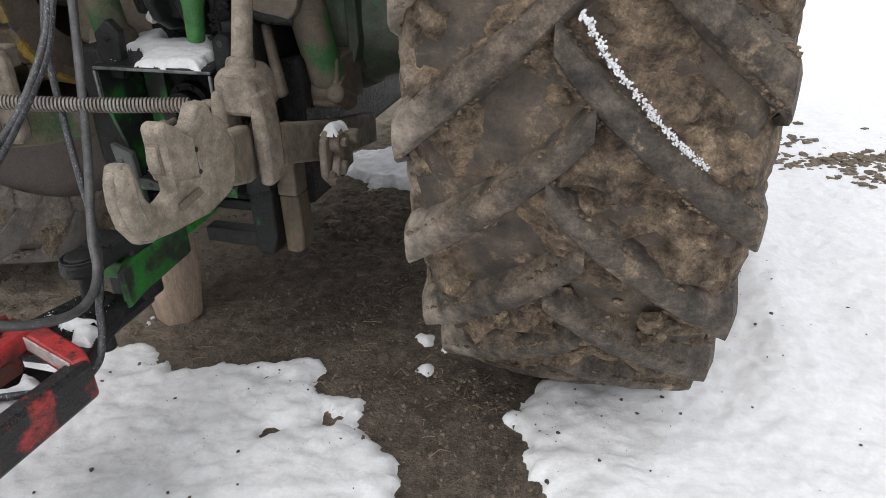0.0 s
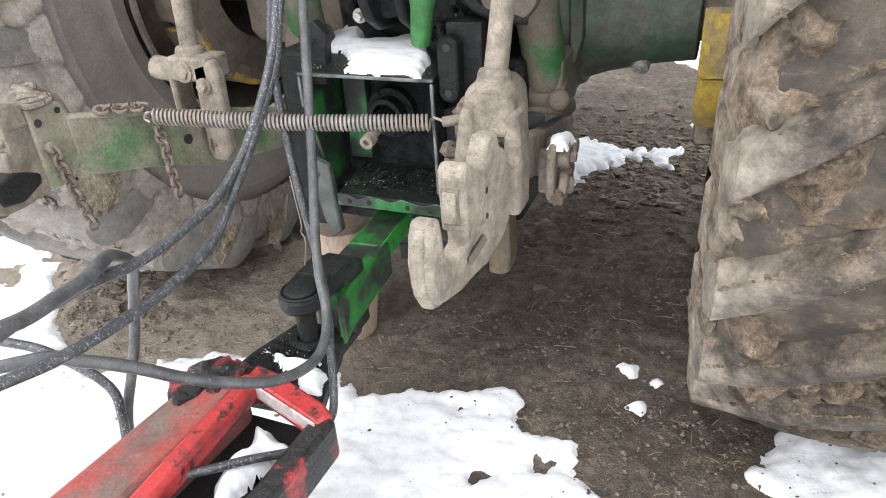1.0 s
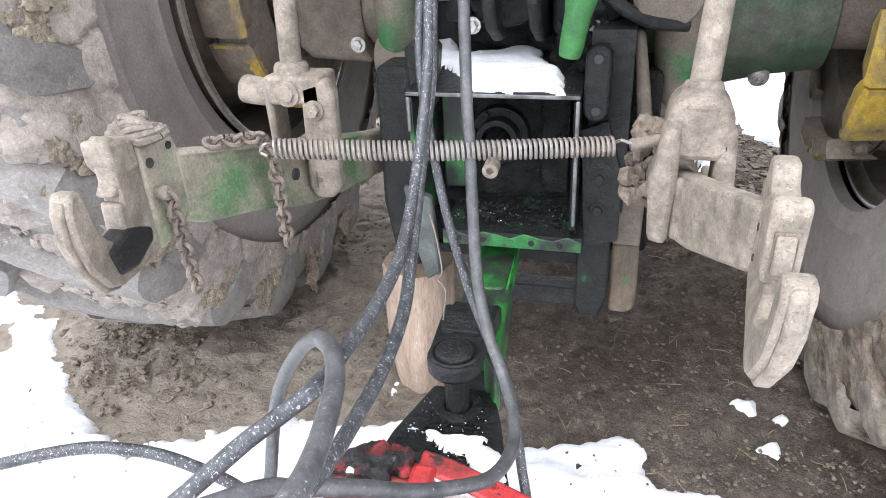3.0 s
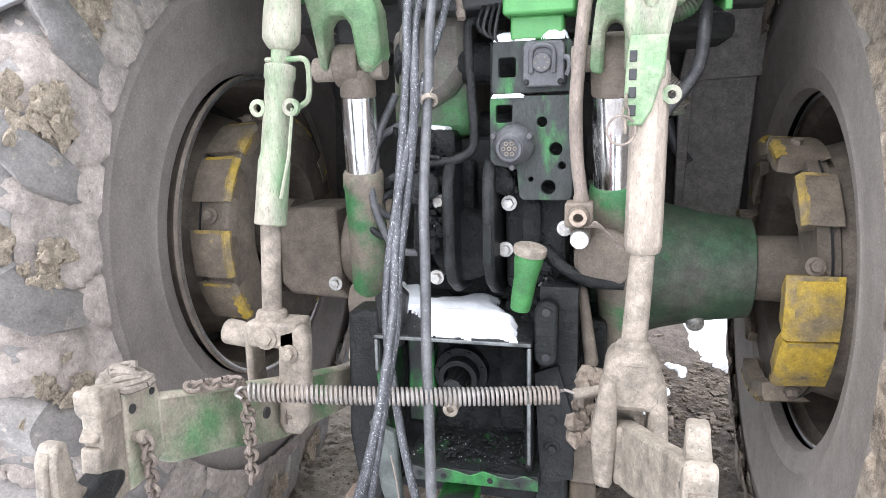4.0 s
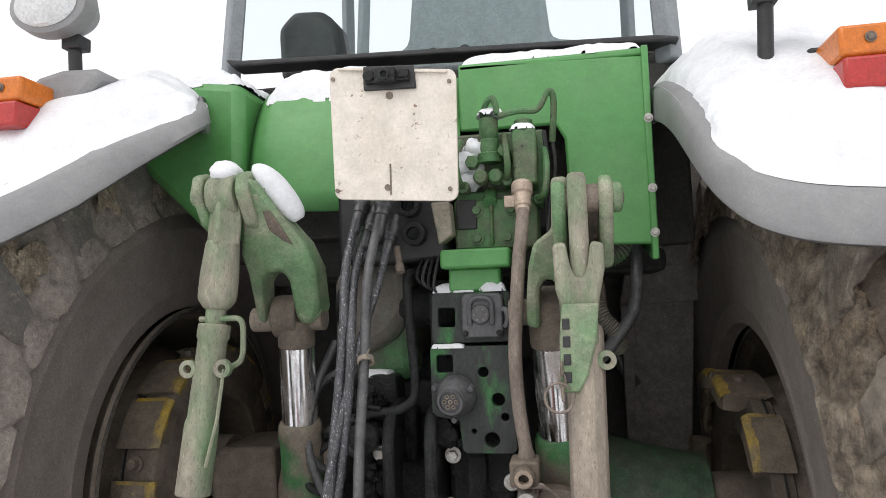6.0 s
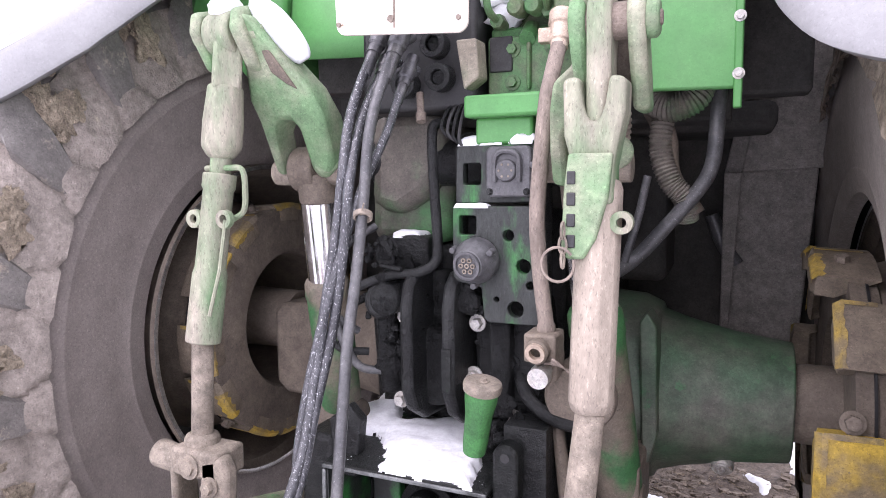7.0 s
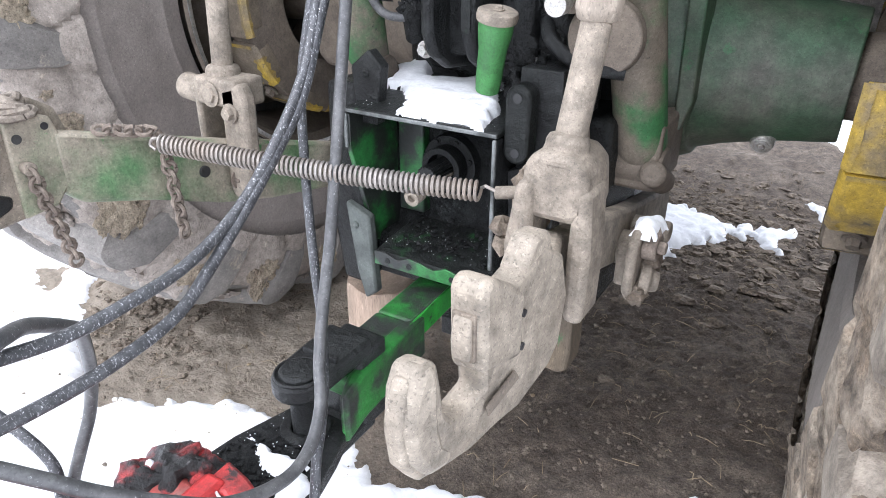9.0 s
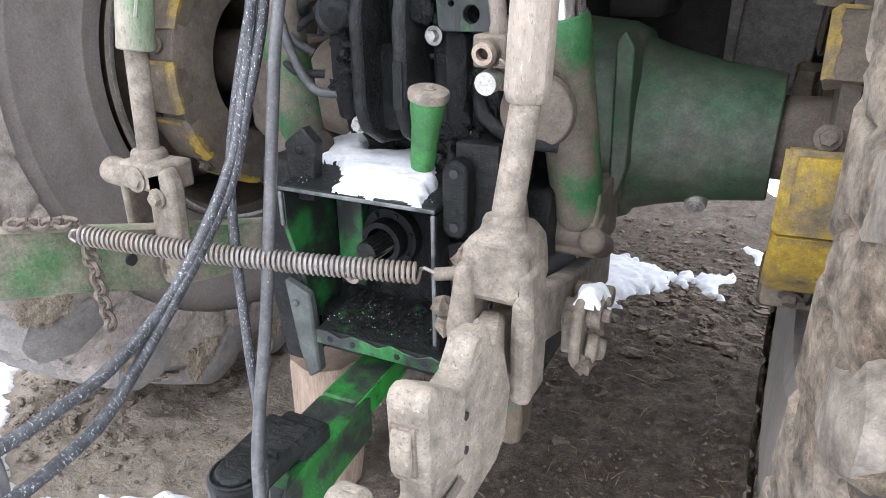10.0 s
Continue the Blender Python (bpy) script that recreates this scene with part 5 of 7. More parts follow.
        s.prism(top + low, -0.358, -0.325, put=lambda p: (p[0] + 0.26 * min(p[1] + 0.35, 0) + 0.06 * max(p[1] + 0.2, 0), p[1], p[2]))
        lsub("link_bar", s, green_dusty, "green link bar under pale dust", 0.008)
        lsub("link_hole", Shape().cyl((-0.322, -0.36, 0.80), (-0.327, -0.36, 0.80), 0.011, n=16), plastic_black, "", 0)
        lsub("link_bolt", Shape().bolt((-0.318, -0.29, 0.765), (1, 0, 0), 0.013, 0.014), rust, "rusty bolt head", 0)
        # upright head: plate, block, sliding latch and the lined jaw
        s = Shape().prism([(-0.652, 0.962), (-0.58, 0.948), (-0.565, 0.90), (-0.57, 0.84), (-0.60, 0.805), (-0.655, 0.80)], -0.422, -0.386)
        lsub("head_plate", s, green_dusty, "green head plate with two holes", 0.004)
        for y, z, r in ((-0.637, 0.925, 0.0075), (-0.592, 0.935, 0.006)):
            lsub("plate_hole", Shape().cyl((-0.3845, y, z), (-0.3865, y, z), r, n=14), plastic_black, "", 0)
        lsub("plate_bolt", Shape().cyl((-0.386, -0.638, 0.882), (-0.366, -0.638, 0.882), 0.008, n=16).ring((-0.376, -0.638, 0.882), (-0.366, -0.638, 0.882), 0.006, 0.0105, 18), steel_dusty, "dusty bolt holding the chain", 0.001)
        s = Shape().prism([(-0.716, 0.982), (-0.655, 0.970), (-0.650, 0.925), (-0.700, 0.928), (-0.716, 0.950)], -0.432, -0.388, put=lambda p: (p[0] - 0.24 * (p[1] + 0.65), p[1], p[2]))
        lsub("head_block", s, steel_hook, "pale dusty head block", 0.007)
        s = Shape().prism([(-0.704, 0.932), (-0.672, 0.928), (-0.680, 0.898), (-0.706, 0.905), (-0.728, 0.912)], -0.424, -0.394, put=lambda p: (p[0] - 0.24 * (p[1] + 0.65), p[1], p[2]))
        lsub("latch", s, steel_dusty, "sliding latch tongue", 0.005)
        s = Shape().prism([(-0.722, 0.902), (-0.690, 0.896), (-0.692, 0.868), (-0.705, 0.852), (-0.726, 0.862)], -0.424, -0.392, put=lambda p: (p[0] - 0.24 * (p[1] + 0.65), p[1], p[2]))
        lsub("jaw_lining", s, steel_dusty, "worn jaw lining", 0.005)
        # solid piece whose black is both oil and the jaw's painted shade
        s = Shape().prism([(-0.775, 0.862), (-0.722, 0.868), (-0.69, 0.855), (-0.665, 0.842), (-0.67, 0.825), (-0.72, 0.812), (-0.765, 0.822)], -0.421, -0.3865, put=lambda p: (p[0] - 0.24 * (p[1] + 0.65), p[1], p[2]))
        lsub("jaw_hollow", s, grease_plain, "oily block, dark for the shaded hollow of the jaw", 0.006)
    return link


lower_link(1)
lower_link(-1)


# ---- lift rods ----
def rod_group(name, label):
    g = thing(name, (0, 0, 0), "", "")
    attach(g, tractor)
    g.matrix_basis = Matrix.Translation((0, 0, 0))
    return tagged(g, label)


def sub_of(g, name, shape, material, label="", bevel=0.003, smooth=38):
    ob = new(name, mesh_of(name, shape, material, smooth))
    ob.parent = g
    if bevel:
        md = ob.modifiers.new("worn_edges", "BEVEL")
        md.width, md.segments, md.limit_method, md.angle_limit = bevel, 2, "ANGLE", radians(35)
    return tagged(ob, label)


g = rod_group("lift_rod", "green threaded lift rod furred with pale dust")
s = Shape().cyl((-0.335, -0.2, 1.70), (-0.278, -0.2, 1.70), 0.040, n=28)
s.beam((-0.306, -0.2, 1.70), (-0.312, -0.205, 1.60), 0.050, 0.056).turned((-0.312, -0.205, 1.61), (-0.322, -0.215, 1.478), [(0, 0.031), (0.5, 0.036), (0.85, 0.036), (1, 0.021)], 20)
sub_of(g, "top_eye", s, green_rod, "green forged top eye", 0.006)
sub_of(g, "thread", Shape().cyl((-0.321, -0.214, 1.49), (-0.324, -0.217, 1.44), 0.019, n=18), green_rod)
s = Shape().turned((-0.324, -0.216, 1.452), (-0.349, -0.252, 1.145), [(0, 0.030), (0.08, 0.030), (0.1, 0.027), (0.55, 0.0275), (0.6, 0.031), (1, 0.0315)], 24)
sub_of(g, "sleeve", s, green_rod, "green adjusting sleeve")
sub_of(g, "rod", Shape().cyl((-0.349, -0.252, 1.15), (-0.357, -0.258, 0.945), 0.0195, n=20), steel_dusty, "bare dusty rod")
s = Shape().tube(smooth_path([(-0.352, -0.22, 1.462), (-0.30, -0.222, 1.462), (-0.268, -0.222, 1.458), (-0.263, -0.222, 1.42), (-0.268, -0.222, 1.385), (-0.29, -0.225, 1.37)], 5), 0.0055, 8)
s.tube([(-0.29, -0.245, 1.37), (-0.297, -0.258, 1.28), (-0.312, -0.272, 1.20)], 0.0035, 6)
sub_of(g, "lock_lever", s, green_rod, "bent locking lever", 0)
for x in (-0.362, -0.293):
    s = Shape().ring((x, -0.237, 1.371), (x, -0.249, 1.371), 0.008, 0.017, 20)
    sub_of(g, "lug_eye", s, green_rod, "", 0.001)
s = Shape()
s.turned((-0.357, -0.256, 0.975), (-0.357, -0.258, 0.935), [(0, 0.030), (0.6, 0.034), (1, 0.046)], 22)
s.box((-0.395, -0.30, 0.905), (-0.285, -0.225, 0.958))
s.prism([(-0.325, 0.94), (-0.275, 0.955), (-0.262, 0.93), (-0.270, 0.75), (-0.29, 0.727), (-0.325, 0.727), (-0.335, 0.75)], -0.300, -0.270, "y")
s.box((-0.40, -0.30, 0.80), (-0.385, -0.24, 0.92))
s.cyl((-0.455, -0.27, 0.928), (-0.385, -0.27, 0.918), 0.027, 0.024, 20)
clevis = sub_of(g, "clevis", s, steel_dusty, "dusty forged clevis", 0.009)
sub_of(g, "bolt", Shape().bolt((-0.30, -0.302, 0.90), (0, -1, 0), 0.012, 0.014), steel_dusty, "", 0)
sub_of(g, "boss", Shape().bolt((-0.35, -0.302, 0.928), (0, -1, 0), 0.016, 0.006), steel_dusty, "", 0)

g = rod_group("lift_rod", "green and dust-coated lift rod with a chained strap")
arc = [(-0.2 + 0.040 * math.cos(radians(a)), 1.660 + 0.040 * math.sin(radians(a))) for a in range(0, 181, 15)]
s = Shape().prism(arc + [(-0.236, 1.58), (-0.238, 1.44), (-0.18, 1.44), (-0.17, 1.58)], 0.343, 0.376)
sub_of(g, "blade", s, green_rod, "flat green blade with an arched end", 0.009)
s = Shape().prism([(0.314, 1.572), (0.336, 1.575), (0.342, 1.535), (0.350, 1.514), (0.364, 1.514), (0.372, 1.535), (0.378, 1.575), (0.400, 1.57), (0.399, 1.525), (0.390, 1.485), (0.384, 1.452), (0.384, 1.40), (0.332, 1.40), (0.328, 1.452), (0.316, 1.495)], -0.248, -0.188, "y")
sub_of(g, "top_fork", s, green_rod, "green forged fork", 0.010)
s = Shape().beam((0.362, -0.215, 1.44), (0.357, -0.245, 1.10), 0.060, 0.054)
sub_of(g, "sleeve", s, sleeve_dust, "pale dusty adjusting sleeve", 0.020)
sub_of(g, "rod", Shape().turned((0.357, -0.245, 1.105), (0.345, -0.28, 0.93), [(0, 0.021), (1, 0.0225)], 20), steel_dusty, "bare dusty rod")
s = Shape()
strap = [(0.326, 1.47), (0.386, 1.47), (0.380, 1.41), (0.364, 1.352), (0.348, 1.325), (0.324, 1.325), (0.317, 1.337), (0.320, 1.42)]
s.prism(strap, -0.262, -0.246, "y")
sub_of(g, "strap", s, green_arm, "green perforated strap", 0.004)
for z in (1.437, 1.408, 1.379, 1.350):
    sub_of(g, "strap_slot", Shape().box((0.325, -0.2645, z - 0.009), (0.337, -0.2615, z + 0.009)), plastic_black, "", 0.002)
s = Shape()
for i in range(3):
    z = 1.365 - i * 0.02
    r = [(0.3215 + 0.005 * math.cos(a) * (1 if i % 2 else 0.2), -0.268 + 0.005 * math.cos(a) * (0.2 if i % 2 else 1), z + 0.012 * math.sin(a)) for a in np.linspace(0, 2 * math.pi, 13)]
    s.tube(r, 0.002, 5, False)
sub_of(g, "strap_chain", s, steel_dusty, "thin retaining chain", 0)
s = Shape().tube([(0.315 + 0.023 * math.cos(a), -0.27, 1.318 + 0.024 * math.sin(a)) for a in np.linspace(0.6, 6.6, 20)], 0.0022, 6)
sub_of(g, "pull_ring", s, hose_tan, "wire ring", 0)
s = Shape().ring((0.395, -0.225, 1.375), (0.395, -0.24, 1.375), 0.007, 0.016, 18)
sub_of(g, "lug_eye", s, green_rod, "", 0)
s = Shape()
s.turned((0.346, -0.278, 0.962), (0.345, -0.285, 0.92), [(0, 0.030), (0.7, 0.032), (1, 0.05)], 22)
s.prism([(0.300, 0.925), (0.318, 0.945), (0.372, 0.945), (0.392, 0.925), (0.398, 0.86), (0.375, 0.845), (0.315, 0.845), (0.294, 0.87)], -0.325, -0.225, "y")
s.prism([(0.294, 0.90), (0.32, 0.90), (0.322, 0.80), (0.315, 0.70), (0.284, 0.705), (0.278, 0.80)], -0.335, -0.265, "y")
s.prism([(0.375, 0.90), (0.40, 0.90), (0.407, 0.80), (0.405, 0.69), (0.375, 0.69), (0.372, 0.80)], -0.325, -0.25, "y")
sub_of(g, "clevis", s, steel_dusty, "dusty forged clevis", 0.012)
sub_of(g, "spring_pin", Shape().cyl((0.31, -0.28, 0.868), (0.245, -0.295, 0.858), 0.010, n=14), steel_dusty, "", 0.002)

# ---- lift arms, rockshaft and cylinders ----
part("rockshaft", Shape().cyl((-0.20, 0.15, 1.475), (0.30, 0.15, 1.47), 0.05, n=28), grease_plain, tractor, "dark oily rockshaft", 0.004)
for side in (-1, 1):
    g = rod_group("lift_arm", "chalky green forged lift arm with a forked end")
    o = 0.0 if side < 0 else -0.012
    cheeks = ((-0.362, -0.340), (-0.272, -0.245)) if side < 0 else ((0.316, 0.340), (0.396, 0.420))
    ear = [(-0.242, 1.70), (-0.235, 1.735), (-0.20, 1.745), (-0.165, 1.735), (-0.13, 1.68), (-0.14, 1.62), (-0.20, 1.64)]
    if side > 0:
        ear = [(-0.2 + 0.036 * math.cos(radians(a)), 1.668 + 0.036 * math.sin(radians(a))) for a in range(-15, 196, 15)] + [(-0.215, 1.62), (-0.16, 1.545), (-0.10, 1.545), (-0.135, 1.615)]
    for a, b in cheeks:
        sub_of(g, "cheek", Shape().prism([(y, z + o) for y, z in ear], a, b), green_arm, "rounded green ear", 0.008)
    xc = -0.252 if side < 0 else 0.30
    if side < 0:
        body = [(-0.278, 1.72), (-0.238, 1.725), (-0.203, 1.66), (-0.168, 1.61), (-0.155, 1.56), (-0.165, 1.48), (-0.18, 1.455), (-0.193, 1.445), (-0.210, 1.442), (-0.221, 1.458), (-0.216, 1.535), (-0.228, 1.552), (-0.262, 1.552), (-0.277, 1.535),
                (-0.286, 1.50), (-0.292, 1.448), (-0.308, 1.454), (-0.300, 1.55), (-0.303, 1.588), (-0.285, 1.64)]
        lean = 0.798
    else:
        body = [(0.316, 1.69), (0.345, 1.69), (0.350, 1.58), (0.352, 1.52), (0.347, 1.43), (0.320, 1.425), (0.318, 1.505), (0.308, 1.518), (0.292, 1.516), (0.284, 1.50), (0.280, 1.422), (0.255, 1.427), (0.258, 1.48), (0.266, 1.54), (0.278, 1.581), (0.313, 1.605)]
        lean = 0.783
        sub_of(g, "bridge", Shape().prism([(-0.15, 1.66), (-0.10, 1.66), (-0.08, 1.58), (-0.14, 1.58)], 0.33, 0.41), rust, "rusty bridge between the ears", 0.008)
    s = Shape().prism(body, 0.0, 0.075, "y", put=lambda p: (p[0], lean - 0.6 * p[2] + p[1], p[2]))
    sub_of(g, "forked_body", s, green_arm, "chalky green forked arm", 0.012)
    if side < 0:
        sub_of(g, "pocket", Shape().prism([(-0.232, 1.665), (-0.216, 1.665), (-0.186, 1.60), (-0.205, 1.61), (-0.228, 1.63)], -0.004, 0.004, "y", put=lambda p: (p[0], lean - 0.6 * p[2] + p[1], p[2])), rim_brown, "brown pocket on the arm's face", 0.003)
    sub_of(g, "tine_boss", Shape().cyl((xc + 0.05, -0.045, 1.478), (xc + 0.062, -0.075, 1.478), 0.030, 0.026, n=22), green_arm, "", 0.004)
    s = Shape().cyl((xc - 0.082, -0.035, 1.455), (xc + 0.08, -0.035, 1.455), 0.026, n=24)
    sub_of(g, "fork_pin", s, steel_dusty, "dusty pin", 0.003)
    pz = 1.70 if side < 0 else 1.652
    s = Shape().cyl((cheeks[0][0] - (0.012 if side < 0 else -0.004), -0.2, pz), (cheeks[1][1] + 0.012, -0.2, pz), 0.020 if side < 0 else 0.026, n=22)
    s.bolt((cheeks[1][1] + 0.010, -0.2, pz), (1, 0, 0), 0.012, 0.010)
    sub_of(g, "arm_pin", s, green_arm if side < 0 else rust, "pivot pin", 0.002)
    if side > 0:
        sub_of(g, "pin_head", Shape().turned((0.419, -0.2, pz), (0.437, -0.2, pz), [(0, 0.027), (0.7, 0.027), (1, 0.022)], 24), green_arm, "round green pin head", 0.002)

    g = rod_group("lift_cylinder", "lift cylinder with a scuffed chrome rod")
    if side < 0:
        a, b, c, r = Vector((-0.236, -0.04, 1.455)), Vector((-0.247, 0.0, 1.235)), Vector((-0.262, 0.07, 0.93)), 0.038
    else:
        a, b, c, r = Vector((0.298, -0.02, 1.455)), Vector((0.303, 0.05, 1.20)), Vector((0.335, 0.16, 0.80)), 0.042
    m_ = a + Vector((-0.014 if side < 0 else 0.0, 0, 0.005))
    s = Shape().cyl(m_ - Vector((0.028, 0, 0)), m_ + Vector((0.028, 0, 0)), 0.046, n=28).turned(a, a.lerp(b, 0.28), [(0, r * 1.05), (1, r * 1.03)], 24)
    sub_of(g, "rod_eye", s, rim_brown, "dirty brown rod eye", 0.006)
    sub_of(g, "rod", Shape().cyl(a.lerp(b, 0.25), b.lerp(c, 0.1), r, n=28), chrome, "scuffed chrome rod", 0)
    s = Shape().turned(b, c, [(0, r * 1.1), (0.03, r * 1.22), (0.12, r * 1.26), (0.14, r * 1.2), (0.93, r * 1.2), (1, r)], 28)
    sub_of(g, "barrel", s, green_barrel, "dirty green cylinder barrel", 0.003)
    s = Shape().cyl(c - Vector((0.05, 0, 0.02)), c + Vector((0.05, 0, -0.02)), 0.045, n=22)
    sub_of(g, "lower_eye", s, rim_brown, "", 0.006)
# a round dusty cover and clamp beside the barrel
s = Shape().turned((0.295, -0.02, 1.045), (0.275, 0.09, 1.045), [(0, 0.060), (0.2, 0.066), (0.25, 0.058), (1, 0.055)], 30)
part("round_cover", s, rim_brown, tractor, "dirty round cover with a dark rim", 0.003)
s = Shape().box((0.27, 0.12, 0.74), (0.38, 0.30, 0.88)).cyl((0.375, 0.10, 0.79), (0.375, 0.20, 0.74), 0.026, n=18).prism([(0.235, 0.98), (0.255, 0.98), (0.285, 0.80), (0.255, 0.79)], 0.0, 0.03, "y")
part("lower_bracket", s, rim_brown, tractor, "brown dirty bracket", 0.012)

# ---- valve and socket bracket ----
g = rod_group("socket_bracket", "black and green bracket plates with holes, socket and plug")
def holed_plate(outline, holes, y0, y1):
    """A plate in the x, z plane with true openings through it."""
    pts, edges = [], []
    for loop in [outline] + holes:
        base = len(pts)
        pts += [Vector(p) for p in loop]
        edges += [(base + i, base + (i + 1) % len(loop)) for i in range(len(loop))]
    flat_v, _, tris, _, _, _ = delaunay_2d_cdt(pts, edges, [], 0, 1e-6)
    mid = np.array([[sum(flat_v[i].x for i in t) / 3, sum(flat_v[i].y for i in t) / 3] for t in tris])
    keep = inside(mid[:, 0], mid[:, 1], outline) > 0
    for loop in holes:
        keep &= inside(mid[:, 0], mid[:, 1], loop) < 0
    s, n = Shape(), len(flat_v)
    s.v = [(p.x, y0, p.y) for p in flat_v] + [(p.x, y1, p.y) for p in flat_v]
    for t, ok in zip(tris, keep):
        if ok:
            s.f += [tuple(t), tuple(i + n for i in reversed(t))]
    count = {}
    for f in s.f[::2]:
        for a, b in zip(f, f[1:] + f[:1]):
            count[(a, b)] = 1
    s.f += [(b, a, a + n, b + n) for a, b in count if (b, a) not in count]
    return s


def round_hole(x, z, r, n=16):
    return [(x + r * math.cos(2 * math.pi * i / n), z + r * math.sin(2 * math.pi * i / n)) for i in range(n)]


def square_hole(x, z, w, h):
    c = 0.003
    return [(x - w + c, z - h), (x + w - c, z - h), (x + w, z - h + c), (x + w, z + h - c), (x + w - c, z + h), (x - w + c, z + h), (x - w, z + h - c), (x - w, z - h + c)]


s = holed_plate([(0.052, 1.388), (0.216, 1.388), (0.222, 1.382), (0.222, 1.178), (0.215, 1.17), (0.118, 1.17), (0.110, 1.178), (0.105, 1.235), (0.055, 1.245), (0.048, 1.255), (0.048, 1.384)],
                [square_hole(0.078, 1.352, 0.017, 0.018), round_hole(0.158, 1.334, 0.0105), round_hole(0.187, 1.278, 0.0135), round_hole(0.200, 1.243, 0.008), round_hole(0.172, 1.198, 0.015), round_hole(0.135, 1.215, 0.005)], -0.012, 0.008)
sub_of(g, "lower_plate", s, green_plate, "oily green plate with holes", 0.002)
s = holed_plate([(0.058, 1.50), (0.212, 1.50), (0.218, 1.494), (0.218, 1.395), (0.054, 1.392), (0.050, 1.40), (0.052, 1.494)], [square_hole(0.083, 1.447, 0.018, 0.020)], 0.0, 0.02)
sub_of(g, "upper_plate", s, green_plate, "dirty green upper plate", 0.002)
s = Shape().box((0.046, 0.008, 1.17), (0.052, 0.06, 1.50)).box((0.215, 0.008, 1.20), (0.221, 0.06, 1.50))
sub_of(g, "plate_web", s, grease_plain, "oily web behind the plates", 0.002)
s = Shape().prism([(0.118, 1.488), (0.126, 1.496), (0.196, 1.496), (0.204, 1.488), (0.204, 1.412), (0.196, 1.404), (0.126, 1.404), (0.118, 1.412)], -0.022, 0.0, "y")
ob = sub_of(g, "trailer_socket", s, socket_grey, "grey-black trailer socket", 0.004)
rim_path = [(0.136, -0.026, 1.432), (0.136, -0.026, 1.470), (0.143, -0.026, 1.483), (0.158, -0.026, 1.487), (0.175, -0.026, 1.483), (0.182, -0.026, 1.470), (0.182, -0.026, 1.432)]
sub_of(g, "lid_rim", Shape().tube(smooth_path(rim_path, 5), 0.0055, 8), socket_grey, "raised rim of the socket lid", 0)
sub_of(g, "socket_face", Shape().cyl((0.158, -0.02, 1.452), (0.158, -0.030, 1.452), 0.021, 0.019, 26), socket_grey, "round socket face", 0.002)
for k in range(6):
    q = k * 1.05
    sub_of(g, "socket_pin", Shape().cyl((0.158 + 0.012 * math.cos(q), -0.030, 1.452 + 0.012 * math.sin(q)), (0.158 + 0.012 * math.cos(q), -0.0312, 1.452 + 0.012 * math.sin(q)), 0.0022, n=8), steel_dusty, "", 0)
for x, z in ((0.126, 1.414), (0.196, 1.414)):
    sub_of(g, "socket_screw", Shape().bolt((x, -0.022, z), (0, -1, 0), 0.0045, 0.004), grease_plain, "", 0)
s = Shape().tube(smooth_path([(0.204, -0.02, 1.462), (0.212, -0.026, 1.458), (0.214, -0.028, 1.44), (0.208, -0.028, 1.425)], 4), 0.006, 8)
sub_of(g, "lid_catch", s, socket_grey, "bent lid catch", 0)
c, a = Vector((0.102, -0.012, 1.290)), Vector((-0.10, -0.96, -0.16)).normalized()
s = Shape().turned(c, c + a * 0.05, [(0, 0.042), (0.35, 0.043), (0.55, 0.041), (0.8, 0.033), (1, 0.028)], 30)
ob = sub_of(g, "round_connector", s, socket_grey, "round grey-black multi-pin connector", 0.002)
sub_of(g, "connector_ring", Shape().ring(c + a * 0.046, c + a * 0.056, 0.021, 0.027, 28), socket_grey, "raised ring", 0.001)
u_, v_, w_ = frame_of(a)
for k in range(7):
    r_ = 0.012 if k else 0.0
    q = c + a * 0.0505 + (u_ * math.cos(k * 1.05) + v_ * math.sin(k * 1.05)) * r_
    sub_of(g, "connector_pin", Shape().ring(q, q + a * 0.003, 0.0026, 0.0046, 10), steel_dusty, "", 0)
for k in range(3):
    q = c + a * 0.02 + (u_ * math.cos(k * 2.1 + 0.5) + v_ * math.sin(k * 2.1 + 0.5)) * 0.044
    sub_of(g, "connector_lug", Shape().cyl(q, q + a * 0.016, 0.007, 0.006, 10), socket_grey, "", 0.001)
s = Shape().box((0.078, -0.03, 1.548), (0.224, 0.06, 1.588)).box((0.09, 0.0, 1.50), (0.20, 0.05, 1.55))
sub_of(g, "cross_bar", s, green_clean, "green cross bar", 0.006)

